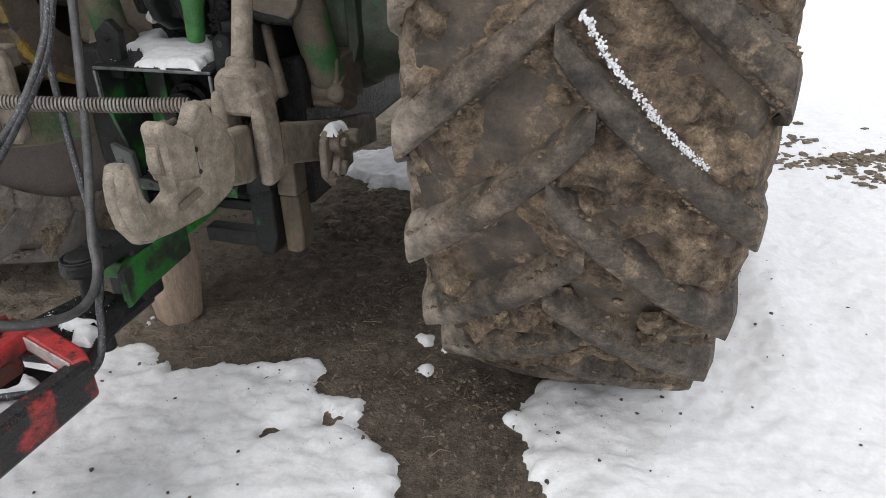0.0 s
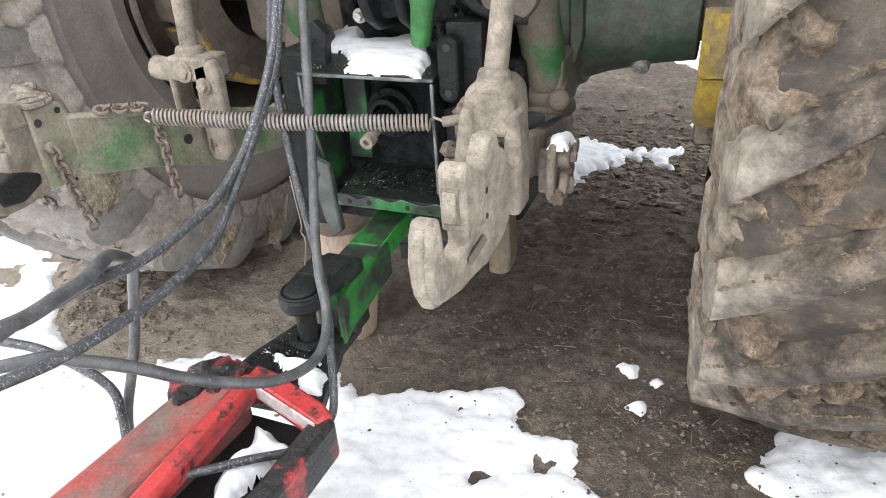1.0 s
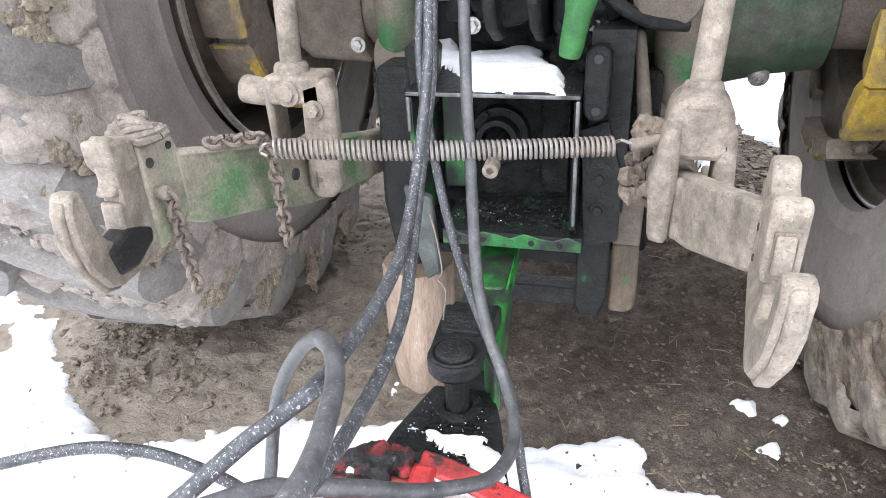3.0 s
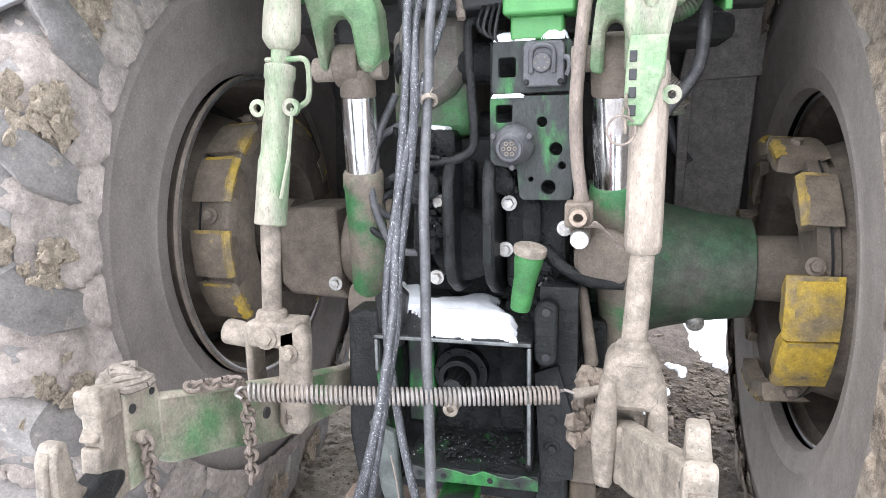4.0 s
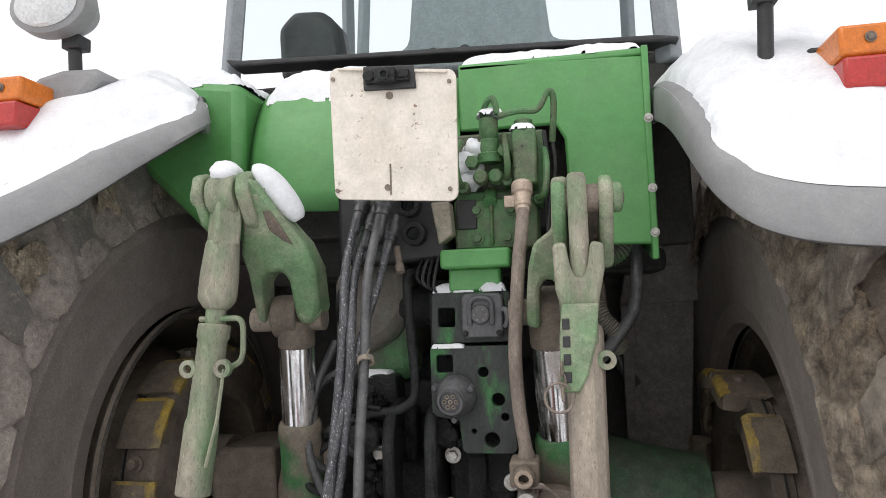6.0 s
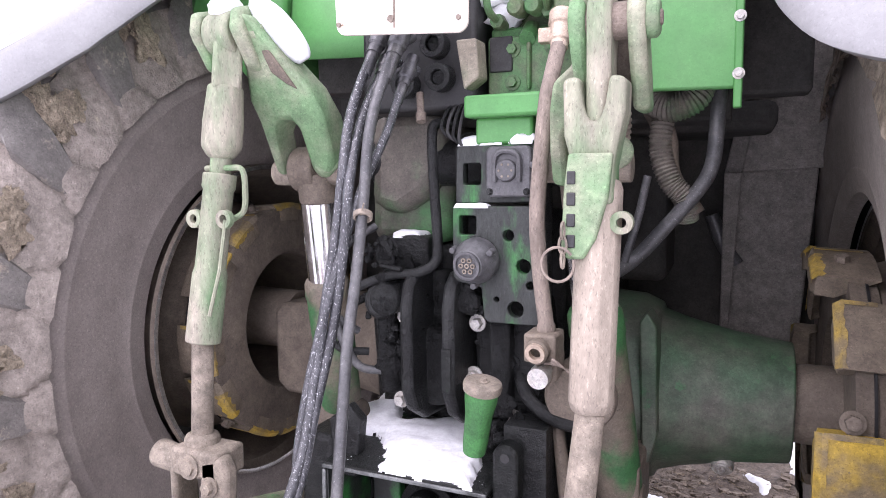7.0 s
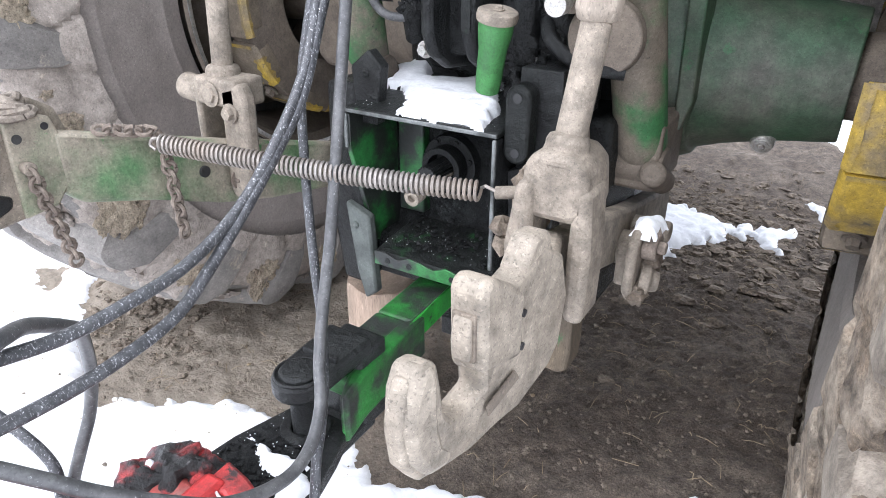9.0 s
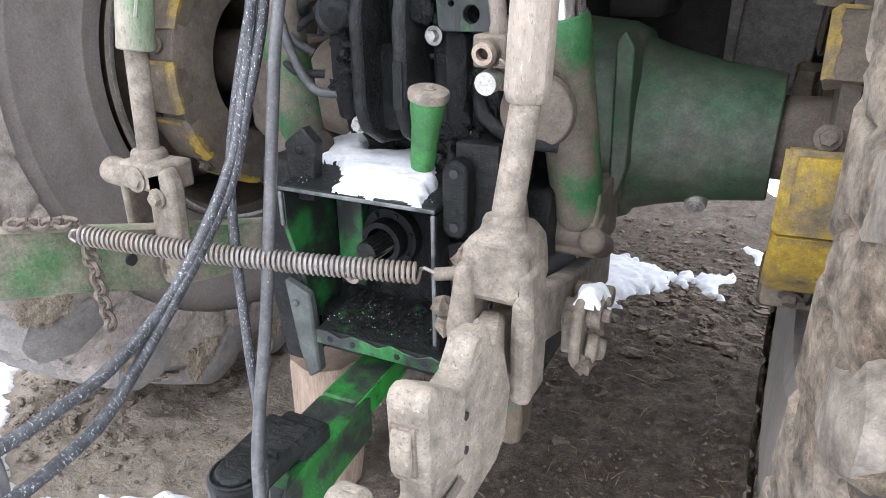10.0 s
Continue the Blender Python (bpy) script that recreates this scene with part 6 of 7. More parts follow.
# pipes and cast bits on the casing
for pts, r, mat, label in (
        ([(0.03, 0.06, 1.545), (0.004, 0.02, 1.545), (-0.002, 0.008, 1.52), (0.005, 0.0, 1.42), (0.012, -0.002, 1.31), (0.004, -0.004, 1.275), (-0.03, -0.004, 1.256), (-0.08, -0.002, 1.25), (-0.13, 0.0, 1.236), (-0.18, 0.0, 1.214), (-0.21, 0.04, 1.19)], 0.010, grease_plain, "thin bent oily pipe"),
        ([(-0.18, 0.05, 1.40), (-0.21, 0.0, 1.30), (-0.22, -0.02, 1.18), (-0.18, 0.0, 1.06), (-0.12, 0.03, 1.04)], 0.009, hose_grey, "thin rubber line"),
        ([(0.16, 0.05, 1.06), (0.20, -0.01, 1.03), (0.26, -0.02, 1.00), (0.33, 0.0, 0.99)], 0.013, grease_plain, "black oily hose"),
        ([(0.50, 0.27, 1.62), (0.497, 0.25, 1.53), (0.490, 0.25, 1.46), (0.465, 0.25, 1.41), (0.40, 0.25, 1.33), (0.345, 0.25, 1.268), (0.29, 0.2, 1.23)], 0.015, hose_grey, "dark hose behind the lift arm"),
        ([(0.375, 0.2, 1.44), (0.36, 0.19, 1.36), (0.335, 0.19, 1.27)], 0.008, hose_grey, "thin dusty line"),
        ([(0.47, 0.9, 1.33), (0.50, 0.9, 1.25), (0.54, 0.9, 1.19)], 0.02, hose_grey, "dusty pipe in the hollow"),
        ([(0.36, 0.3, 1.60), (0.40, 0.28, 1.52), (0.41, 0.28, 1.44), (0.46, 0.28, 1.36)], 0.022, rim_brown, "ribbed dirty hose")):
    ob = part("pipe", Shape().tube(smooth_path(pts, 6), r, 12), mat, tractor, label)
for pts, r in (([(0.405, 0.28, 1.64), (0.395, 0.27, 1.56), (0.392, 0.26, 1.49), (0.412, 0.255, 1.43), (0.44, 0.26, 1.395), (0.445, 0.28, 1.35)], 0.024), ([(0.36, 0.26, 1.60), (0.41, 0.24, 1.575), (0.455, 0.24, 1.59), (0.47, 0.26, 1.64)], 0.030)):
    path = smooth_path(pts, 16)
    part("corrugated_hose", Shape().tube(path, [r * (1.0 if k % 2 else 0.86) for k in range(len(path))], 16), housing_dusty, tractor, "dirty corrugated hose")
part("cable_sleeve", Shape().tube([(0.345 + 0.004 * math.sin(k * 0.2), -0.005 + 0.002 * k, 1.575 - 0.0045 * k) for k in range(30)], [0.022 * (1.0 if k % 2 else 0.84) for k in range(30)], 14), hose_tan, tractor, "dusty corrugated sleeve behind the arm")
for sh in (Shape().lump((-0.10, 0.06, 1.22), (0.045, 0.04, 0.05), 3, 8, 0.3), Shape().cyl((-0.10, 0.06, 1.20), (-0.10, -0.02, 1.20), 0.034, n=20), Shape().lump((-0.13, 0.14, 1.06), (0.06, 0.05, 0.08), 4, 10, 0.35),
           Shape().lump((-0.02, 0.20, 0.96), (0.14, 0.06, 0.06), 5, 12, 0.35), Shape().lump((0.14, 0.08, 0.93), (0.07, 0.08, 0.05), 6, 12, 0.3), Shape().cyl((0.075, 0.03, 1.205), (0.075, -0.015, 1.205), 0.024, n=18),
           ):
    part("greasy_fitting", sh, grease, case, "fitting buried in black grease", 0.006, 50)
s = Shape().prism([(-0.19, 1.58), (-0.02, 1.58), (-0.015, 1.46), (-0.06, 1.40), (-0.13, 1.36), (-0.20, 1.38)], 0.10, 0.22, "y")
s.box((-0.22, 0.14, 1.30), (-0.02, 0.4, 1.56))
part("rockshaft_housing", s, housing_dusty, tractor, "green and brown rockshaft housing", 0.03)
s = Shape()
for cx_, cz_, n_, w_ in ((-0.10, 1.20, 60, 0.042), (-0.085, 1.10, 40, 0.03), (0.085, 1.205, 24, 0.028), (-0.12, 1.29, 30, 0.035), (0.15, 0.95, 40, 0.05)):
    for k in range(n_):
        r = rng.uniform(0.004, 0.013)
        s.lump((cx_ + rng.gauss(0, w_ * 0.6), 0.01 + rng.gauss(0, 0.016), cz_ + rng.gauss(0, w_ * 0.7)), (r, r * 0.8, r), 1500 + k, 5, 0.6)
tagged(part("grease_crust", s, grease, case, "lumpy crust of black grease", 0, 30), kind="stuff")
# hose end with a dust plug
s = Shape().box((0.212, -0.095, 1.125), (0.268, -0.03, 1.175)).ring((0.240, -0.095, 1.150), (0.240, -0.118, 1.148), 0.011, 0.021, 24).box((0.222, -0.06, 1.085), (0.262, 0.0, 1.13))
ob = part("coupler_block", s, rim_brown, tractor, "dirty coupler block", 0.005)
part("open_coupler", Shape().ring((0.240, -0.112, 1.150), (0.240, -0.122, 1.148), 0.010, 0.017, 24), brass, ob, "open brass coupler")
s = Shape().turned((0.243, -0.07, 1.108), (0.243, -0.115, 1.104), [(0, 0.014), (0.5, 0.019), (1, 0.018)], 22)
part("dust_plug", s, galvanised, ob, "pale dust plug")
s = Shape()
for k in range(5):
    s.tube(smooth_path([(0.25 + 0.004 * k, -0.10, 1.128), (0.275, -0.11 - 0.004 * k, 1.13 + 0.003 * k), (0.30 + 0.004 * k, -0.10, 1.115 - 0.004 * k), (0.315 + 0.003 * k, -0.09, 1.085)], 5), 0.0018, 5)
part("frayed_cord", s, hose_tan, ob, "frayed cord")

# ---- remote valves under the board ----
g = rod_group("remote_valves", "green hydraulic valve block with fittings, capped ports and snow")
s = Shape().box((-0.16, 0.02, 1.57), (0.085, 0.2, 1.86))
sub_of(g, "coupler_panel", s, plastic_black, "black oily coupler panel", 0.01)
for x, z in ((0.008, 1.69), (0.018, 1.628), (-0.055, 1.62)):
    s = Shape().ring((x, 0.02, z), (x, -0.012, z), 0.014, 0.026, 24).cyl((x, 0.02, z), (x, -0.002, z), 0.014, n=16)
    sub_of(g, "port", s, grease_plain, "black open port", 0.002)
s = Shape().prism([(0.06, 1.69), (0.10, 1.69), (0.105, 1.62), (0.075, 1.60)], -0.02, 0.03, "y")
sub_of(g, "bracket", s, green_dusty, "", 0.004)
for name, lo, hi in (("valve_body", (0.10, 0.04, 1.59), (0.28, 0.18, 1.70)), ("valve_block", (0.10, 0.10, 1.70), (0.30, 0.2, 1.86)), ("valve_head", (0.235, 0.0, 1.72), (0.285, 0.1, 1.84)), ("valve_shelf", (0.10, 0.06, 1.695), (0.235, 0.12, 1.72)), ("valve_rib", (0.178, 0.03, 1.60), (0.186, 0.06, 1.685))):
    sub_of(g, name, Shape().box(lo, hi), green_valve, "green cast valve housing", 0.006)
for x, z in ((0.150, 1.615), (0.215, 1.615), (0.150, 1.675), (0.225, 1.675)):
    sub_of(g, "valve_bolt", Shape().bolt((x, 0.04, z), (0, -1, 0), 0.010, 0.012), green_valve, "", 0)
s = Shape().box((0.105, 0.036, 1.635), (0.150, 0.042, 1.70))
sub_of(g, "valve_gap", s, plastic_black, "", 0.004)
for x, z, r, h in ((0.182, 1.80, 0.021, 0.10), (0.258, 1.84, 0.020, 0.05)):
    s = Shape().turned((x, 0.05, z - 0.02), (x, 0.045, z + h - 0.02), [(0, r * 1.3), (0.2, r * 1.3), (0.22, r), (0.5, r), (0.52, r * 0.8), (0.6, r), (0.95, r), (1, r * 0.7)], 20)
    sub_of(g, "solenoid", s, green_valve, "green cartridge valve", 0.001)
for x in (0.165, 0.197):
    s = Shape().turned((x, 0.06, 1.745), (x, 0.0, 1.742), [(0, 0.012), (0.3, 0.012), (0.35, 0.016), (0.9, 0.016), (1, 0.012)], 14)
    sub_of(g, "fitting", s, green_valve, "green pipe fitting", 0)
s = Shape().cyl((0.180, 0.06, 1.715), (0.180, 0.03, 1.69), 0.015, n=14)
sub_of(g, "fitting", s, green_valve, "", 0)
for pts in ([(0.165, 0.08, 1.86), (0.175, 0.04, 1.90), (0.195, 0.02, 1.915), (0.205, 0.02, 1.88)], [(0.205, 0.02, 1.875), (0.25, 0.03, 1.885), (0.29, 0.03, 1.885), (0.315, 0.02, 1.92), (0.325, 0.03, 1.90), (0.318, 0.06, 1.82)]):
    s = Shape().tube(smooth_path(pts, 6), 0.007, 8)
    sub_of(g, "guard_wire", s, green_valve, "bent green guard", 0)
s = Shape().tube(smooth_path([(0.318, 0.06, 1.83), (0.322, 0.06, 1.76), (0.31, 0.06, 1.70), (0.30, 0.05, 1.62)], 5), 0.004, 6)
s.tube(smooth_path([(0.30, 0.08, 1.85), (0.305, 0.07, 1.78), (0.30, 0.07, 1.70), (0.30, 0.07, 1.6)], 5), 0.005, 6)
sub_of(g, "cable", s, plastic_black, "thin black cables", 0)
s = Shape().turned((0.252, 0.0, 1.72), (0.254, -0.03, 1.655), [(0, 0.022), (0.35, 0.022), (0.4, 0.018), (0.8, 0.018), (0.82, 0.015), (1, 0.015)], 18)
s.beam((0.252, -0.01, 1.682), (0.215, -0.012, 1.682), 0.024, 0.024)
sub_of(g, "hose_elbow", s, brass, "dusty brass-coloured elbow", 0.003)

for x, z, r in ((0.125, 1.725, 0.012), (0.22, 1.735, 0.011), (0.145, 1.78, 0.013), (0.215, 1.80, 0.012), (0.285, 1.69, 0.010)):
    s = Shape().turned((x, 0.10, z), (x, 0.02, z), [(0, r * 1.3), (0.3, r * 1.3), (0.32, r), (0.7, r), (0.72, r * 1.25), (1, r * 1.15)], 6)
    sub_of(g, "fitting", s, green_valve, "green hexagon fitting", 0.001)
for pts in ([(0.125, 0.03, 1.725), (0.12, -0.01, 1.74), (0.115, -0.005, 1.79), (0.12, 0.04, 1.83)], [(0.22, 0.03, 1.735), (0.225, -0.01, 1.755), (0.222, 0.0, 1.80), (0.215, 0.05, 1.84)], [(0.285, 0.02, 1.69), (0.30, -0.01, 1.70), (0.305, 0.0, 1.76), (0.30, 0.04, 1.80)]):
    sub_of(g, "feed_pipe", Shape().tube(smooth_path(pts, 6), 0.007, 8), green_valve, "bent green feed pipe", 0)
snow_patch([(0.235, 0.0), (0.285, 0.0), (0.285, 0.08), (0.24, 0.08)], lambda X, Y: 1.842 + 0 * X, 0.014, 0.003, 27, 0.006)

# ---- rear board with number lamp ----
g = rod_group("rear_board", "weathered white board, rust-specked, with a black lamp holder")
corner = []
for cx_, cz_, a0 in ((0.130, 1.902, 0), (-0.085, 1.925, 90), (-0.078, 1.70, 180), (0.127, 1.685, 270)):
    corner += [(cx_ + 0.018 * math.cos(radians(a0 + 15 * k)), cz_ + 0.018 * math.sin(radians(a0 + 15 * k))) for k in range(7)]
s = Shape().prism(corner, -0.172, -0.165, "y")
sub_of(g, "board", s, plate_white, "", 0.0015)
s = Shape().prism([(0.1325, 1.915), (-0.085, 1.94), (-0.082, 1.936), (0.13, 1.911)], -0.178, -0.164, "y")
sub_of(g, "board_edge", s, plate_white, "", 0.001)
lampbox = [(-0.032, 1.938), (0.068, 1.932), (0.072, 1.886), (-0.032, 1.890)]
s = Shape().prism(lampbox, -0.180, -0.172, "y")
sub_of(g, "lamp_base", s, plastic_black, "black lamp base", 0.003)
s = Shape().box((-0.005, -0.20, 1.898), (0.035, -0.18, 1.925)).ring((0.015, -0.20, 1.910), (0.015, -0.206, 1.910), 0.006, 0.011, 16).cyl((-0.018, -0.18, 1.915), (-0.018, -0.192, 1.915), 0.012, n=14).box((0.040, -0.192, 1.905), (0.06, -0.18, 1.922)).box((-0.025, -0.19, 1.900), (0.06, -0.18, 1.906))
sub_of(g, "lamp_fitting", s, grease_plain, "dark bulb holder without its cover", 0.002)
sub_of(g, "slit", Shape().box((0.0145, -0.1735, 1.685), (0.0175, -0.171, 1.745)), rust, "", 0)
for x, z, r in ((0.018, 1.878, 0.007), (-0.095, 1.92, 0.004), (0.135, 1.895, 0.004), (-0.09, 1.70, 0.004), (0.13, 1.69, 0.004), (0.01, 1.70, 0.006)):
    sub_of(g, "screw", Shape().cyl((x, -0.172, z), (x, -0.1755, z), r, n=12), rust, "rusty screw", 0)

# ---- green rear panel, fenders, lights ----
g = rod_group("rear_panel", "glossy green rear body panel with rounded edges")


def curved_panel(x0, x1, z0, z1, y_low, y_top, depth, n=16, m=14):
    """A panel that rolls forward at its top and at one side."""
    s = Shape()
    for j in range(m + 1):
        t = j / m
        z = z0 + (z1 - z0) * math.sin(t * math.pi / 2) ** 0.9
        y = y_low + (y_top - y_low) * (1 - math.cos(t * math.pi / 2))
        for i in range(n + 1):
            u = i / n
            e = max(0.0, 1 - u / 0.12)
            s.v.append((x0 + (x1 - x0) * u, y + depth * e * e, z + LEAN_Z * (x0 + (x1 - x0) * u)))
    for j in range(m):
        for i in range(n):
            a = j * (n + 1) + i
            f = (a, a + 1, a + n + 2, a + n + 1)
            s.f.append(f if x1 > x0 else f[::-1])
    return s


s = curved_panel(-0.46, 0.10, 1.70, 2.075, 0.14, 0.34, 0.05)
ob = sub_of(g, "panel", s, green_clean, "rounded green panel", 0, 60)
md = ob.modifiers.new("thick", "SOLIDIFY")
md.thickness = 0.008
s = Shape().prism([(0.10, 1.885), (0.325, 1.885), (0.345, 1.85), (0.352, 1.60), (0.53, 1.595), (0.535, 2.03), (0.10, 2.05)], 0.165, 0.18, "y")
sub_of(g, "panel", s, green_clean, "flat green panel with a cut-out", 0.006)
s = Shape().prism([(0.165, 2.048), (0.165, 2.03), (0.40, 2.09), (0.40, 2.11)], 0.10, 0.535)
sub_of(g, "panel_top", s, green_clean, "", 0.006)
s = Shape().prism([(0.155, 2.05), (0.155, 1.56), (0.175, 1.56), (0.42, 1.62), (0.42, 2.09)], 0.525, 0.54)
sub_of(g, "side_plate", s, green_clean, "green side plate", 0.003)
for z in (1.88, 1.72, 1.62):
    sub_of(g, "screw", Shape().bolt((0.533, 0.155, z), (0, -1, 0), 0.007, 0.006), galvanised, "", 0)
s = Shape().prism([(-0.462, 2.06), (-0.462, 1.70), (-0.55, 1.66), (-0.76, 1.86), (-0.72, 1.98), (-0.60, 2.08)], 0.16, 0.40, "y")
sub_of(g, "corner_panel", s, green_clean, "green corner panel", 0.028)
# added dark blocks fill the space behind the panel as its shade
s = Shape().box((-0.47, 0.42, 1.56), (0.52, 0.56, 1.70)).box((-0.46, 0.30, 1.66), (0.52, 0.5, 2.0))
sub_of(g, "backing", s, hollow_shade, "dark filler blocks for the shaded hollow behind the panel", 0.01)


FENDER_EDGE = {1: [(0.549, 0.60), (0.549, 0.30), (0.554, 0.0), (0.562, -0.19), (0.589, -0.285), (0.649, -0.335), (0.784, -0.355), (1.084, -0.36), (1.484, -0.36)],
               -1: [(0.62, 0.60), (0.60, 0.30), (0.55, 0.15), (0.475, 0.01), (0.430, -0.055), (0.418, -0.10), (0.438, -0.145), (0.50, -0.20), (0.58, -0.265), (0.70, -0.33), (0.85, -0.36), (1.05, -0.37), (1.45, -0.37)]}


def fender(side):
    g = rod_group("fender", "grey plastic fender over the wheel, heaped with snow")
    # plan of the edge: along the inner side, round the corner, along the rear
    edge = smooth_path([(x, y, 0) for x, y in FENDER_EDGE[side]], 7)
    n = len(edge) - 1

    def top_z(x, y):
        return 0.985 + np.sqrt(1.072 ** 2 - np.minimum(y - 0.45, 0.0) ** 2) - 0.16 * np.clip(x - 0.56, 0, 1) - 0.05 * np.clip((x - 0.8) / 0.6, 0, 1) + LEAN_Z * x * side + ((0.055 * np.clip((x - 0.58) / 0.32, 0, 1) - 0.032) if side > 0 else -0.006 - 0.014 * np.clip((x - 0.42) / 0.12, 0, 1))

    s, w = Shape(), 0
    for i, p in enumerate(edge):
        a, b = edge[max(i - 1, 0)], edge[min(i + 1, n)]
        d = (b - a).normalized()
        out = Vector((d.y, -d.x, 0)) * -1.0
        out = out if out.dot(Vector((p.x - 0.95, p.y - 0.2, 0))) > 0 else -out
        z = float(top_z(p.x, p.y))
        t = Vector((0.59 + 0.90 * i / n, 0.62, 0))
        h = 0.092 if side > 0 else 0.052 + 0.046 * min(1.0, max(0.0, (p.x - 0.41) / 0.17))
        row = [(p - out * 0.012, z - h), (p + out * 0.002, z - h + 0.002), (p + out * 0.006, z - h + 0.010), (p + out * 0.002, z - 0.022), (p - out * 0.004, z - 0.008), (p - out * 0.018, z)]
        q0 = p - out * 0.018
        for k in range(1, 15):
            q = q0.lerp(t, k / 14)
            row.append((q, float(top_z(q.x, q.y))))
        w = len(row)
        s.v += [(q.x * side, q.y, z) for q, z in row]
    for i in range(n):
        for j in range(w - 1):
            f = (i * w + j, (i + 1) * w + j, (i + 1) * w + j + 1, i * w + j + 1)
            s.f.append(f if side > 0 else f[::-1])
    ob = sub_of(g, "shell", s, plastic_grey, "grey plastic shell", 0, 40)
    md = ob.modifiers.new("thick", "SOLIDIFY")
    md.thickness, md.offset = 0.010, -1
    s = Shape().prism([(0.80, -0.006), (0.885, -0.006), (0.885, 0.002), (0.80, 0.002)], -0.37, -0.357, "y", put=lambda p: (p[0] * side, p[1], p[2] + float(top_z(p[0], -0.36)) - 0.028))
    sub_of(g, "trim_strip", s, plastic_grey, "", 0.002)
    # lamp cluster
    xa, xb, zc = (0.785 if side > 0 else 0.74), 0.97, 1.885 + LEAN_Z * 0.8 * side
    g2 = rod_group("rear_light", "orange and red rear light cluster half buried in snow")
    s = Shape().box((xa * side, -0.24, zc), (xb * side, -0.13, zc + 0.052)) if side > 0 else Shape().box((-xb, -0.24, zc), (-xa, -0.13, zc + 0.052))
    sub_of(g2, "indicator_lens", s, amber, "orange lens", 0.006)
    s = Shape().box((xa * side, -0.25, zc - 0.055), (xb * side, -0.13, zc - 0.003)) if side > 0 else Shape().box((-xb, -0.25, zc - 0.055), (-xa, -0.13, zc - 0.003))
    sub_of(g2, "tail_lens", s, red_lens, "red lens", 0.006)
    s = Shape().box((min(side * (xa - 0.012), side * xb), -0.14, zc - 0.06), (max(side * (xa - 0.012), side * xb), -0.02, zc + 0.055))
    sub_of(g2, "light_body", s, plastic_black, "black housing", 0.006)
    s = Shape().bolt(((xa + 0.045) * side, -0.242, zc + 0.028), (0, -1, 0), 0.006, 0.003)
    sub_of(g2, "lens_screw", s, rust, "", 0)
    # work lamp
    g3 = rod_group("work_lamp", "round grey work lamp on a short black stalk")
    c = Vector((0.735 * side, -0.14, 2.115 + LEAN_Z * 0.75 * side))
    s = Shape()
    s.turned(c + Vector((0, -0.045, 0)), c + Vector((0, 0.07, 0.0)), [(0, 0.055), (0.06, 0.075), (0.35, 0.078), (0.8, 0.05), (1, 0.02)], 30)
    s.v = [(c.x + (p[0] - c.x) * 1.25, p[1], c.z + (p[2] - c.z) * 0.85) for p in s.v]
    sub_of(g3, "lamp_shell", s, plastic_grey, "grey lamp shell", 0.002)
    s = Shape().turned(c + Vector((0, -0.044, 0)), c + Vector((0, -0.056, 0)), [(0, 0.062), (0.5, 0.056), (1, 0.02)], 30)
    s.v = [(c.x + (p[0] - c.x) * 1.25, p[1], c.z + (p[2] - c.z) * 0.85) for p in s.v]
    sub_of(g3, "lens", s, lamp_glass, "pale ribbed lens", 0)
    s = Shape().cyl(c + Vector((0.02 * -side, 0.02, -0.05)), c + Vector((0.03 * -side, 0.02, -0.24)), 0.014, n=14).box((c.x - 0.025 * side - 0.022, c.y, c.z - 0.085), (c.x - 0.025 * side + 0.022, c.y + 0.04, c.z - 0.055))
    sub_of(g3, "stalk", s, plastic_black, "black stalk", 0.003)
    if side < 0:
        s = Shape().prism([(-0.83, 1.92), (-0.82, 1.975), (-0.78, 2.0), (-0.72, 2.012), (-0.645, 2.008), (-0.62, 1.995), (-0.65, 1.965), (-0.70, 1.92)], -0.15, -0.03, "y")
        sub_of(g3, "lamp_base", s, plastic_grey, "grey plastic lamp base", 0.014)
    # snow on the fender
    fine = smooth_path([(x, y, 0) for x, y in FENDER_EDGE[side]], 28 if side > 0 else 19)
    m = len(fine) - 1
    P = np.array([(p.x, p.y) for p in fine])
    T = np.c_[0.59 + 0.90 * np.arange(m + 1) / m, np.full(m + 1, 0.62)]
    V = np.linspace(0.0, 1.0, 90) ** 1.5
    X, Y = P[:, :1] + (T - P)[:, :1] * V, P[:, 1:] + (T - P)[:, 1:] * V
    outline = [(p.x, p.y) for p in edge] + [(1.6, -0.36), (1.6, 0.9), (FENDER_EDGE[side][0][0], 0.9)]
    gap = 0.030 + 0.016 * fbm(X, Y, 4, 3, 40 + side)
    if side < 0:
        gap = gap * (0.45 + 0.55 * np.clip((X - 0.45) / 0.15, 0, 1))
        gap = gap + 0.05 * np.clip((X - 0.66) / 0.1, 0, 1) * np.clip((0.85 - X) / 0.1, 0, 1)
    D = inside(X, Y, outline) - gap + 0.008 * fbm(X, Y, 14, 4, 41 + side)
    Z = top_z(X, Y) + 0.070 * np.sqrt(np.clip(D / 0.10, 0, 1)) * (1 + 0.25 * fbm(X, Y, 6, 3, 42 + side)) - np.clip(-D / 0.012, 0, 1) * 0.012 + 0.05 * np.clip((Y + 0.2) / 0.4, 0, 1) * np.clip(D / 0.1, 0, 1)
    s, cols = Shape(), X.shape[1]
    s.v = [(x * side, y, z) for x, y, z in zip(X.ravel(), Y.ravel(), Z.ravel())]
    okay = V > 0.004
    for j in range(X.shape[0] - 1):
        for i in range(cols - 1):
            if okay[i]:
                f = (j * cols + i, (j + 1) * cols + i, (j + 1) * cols + i + 1, j * cols + i + 1)
                s.f.append(f if side > 0 else f[::-1])
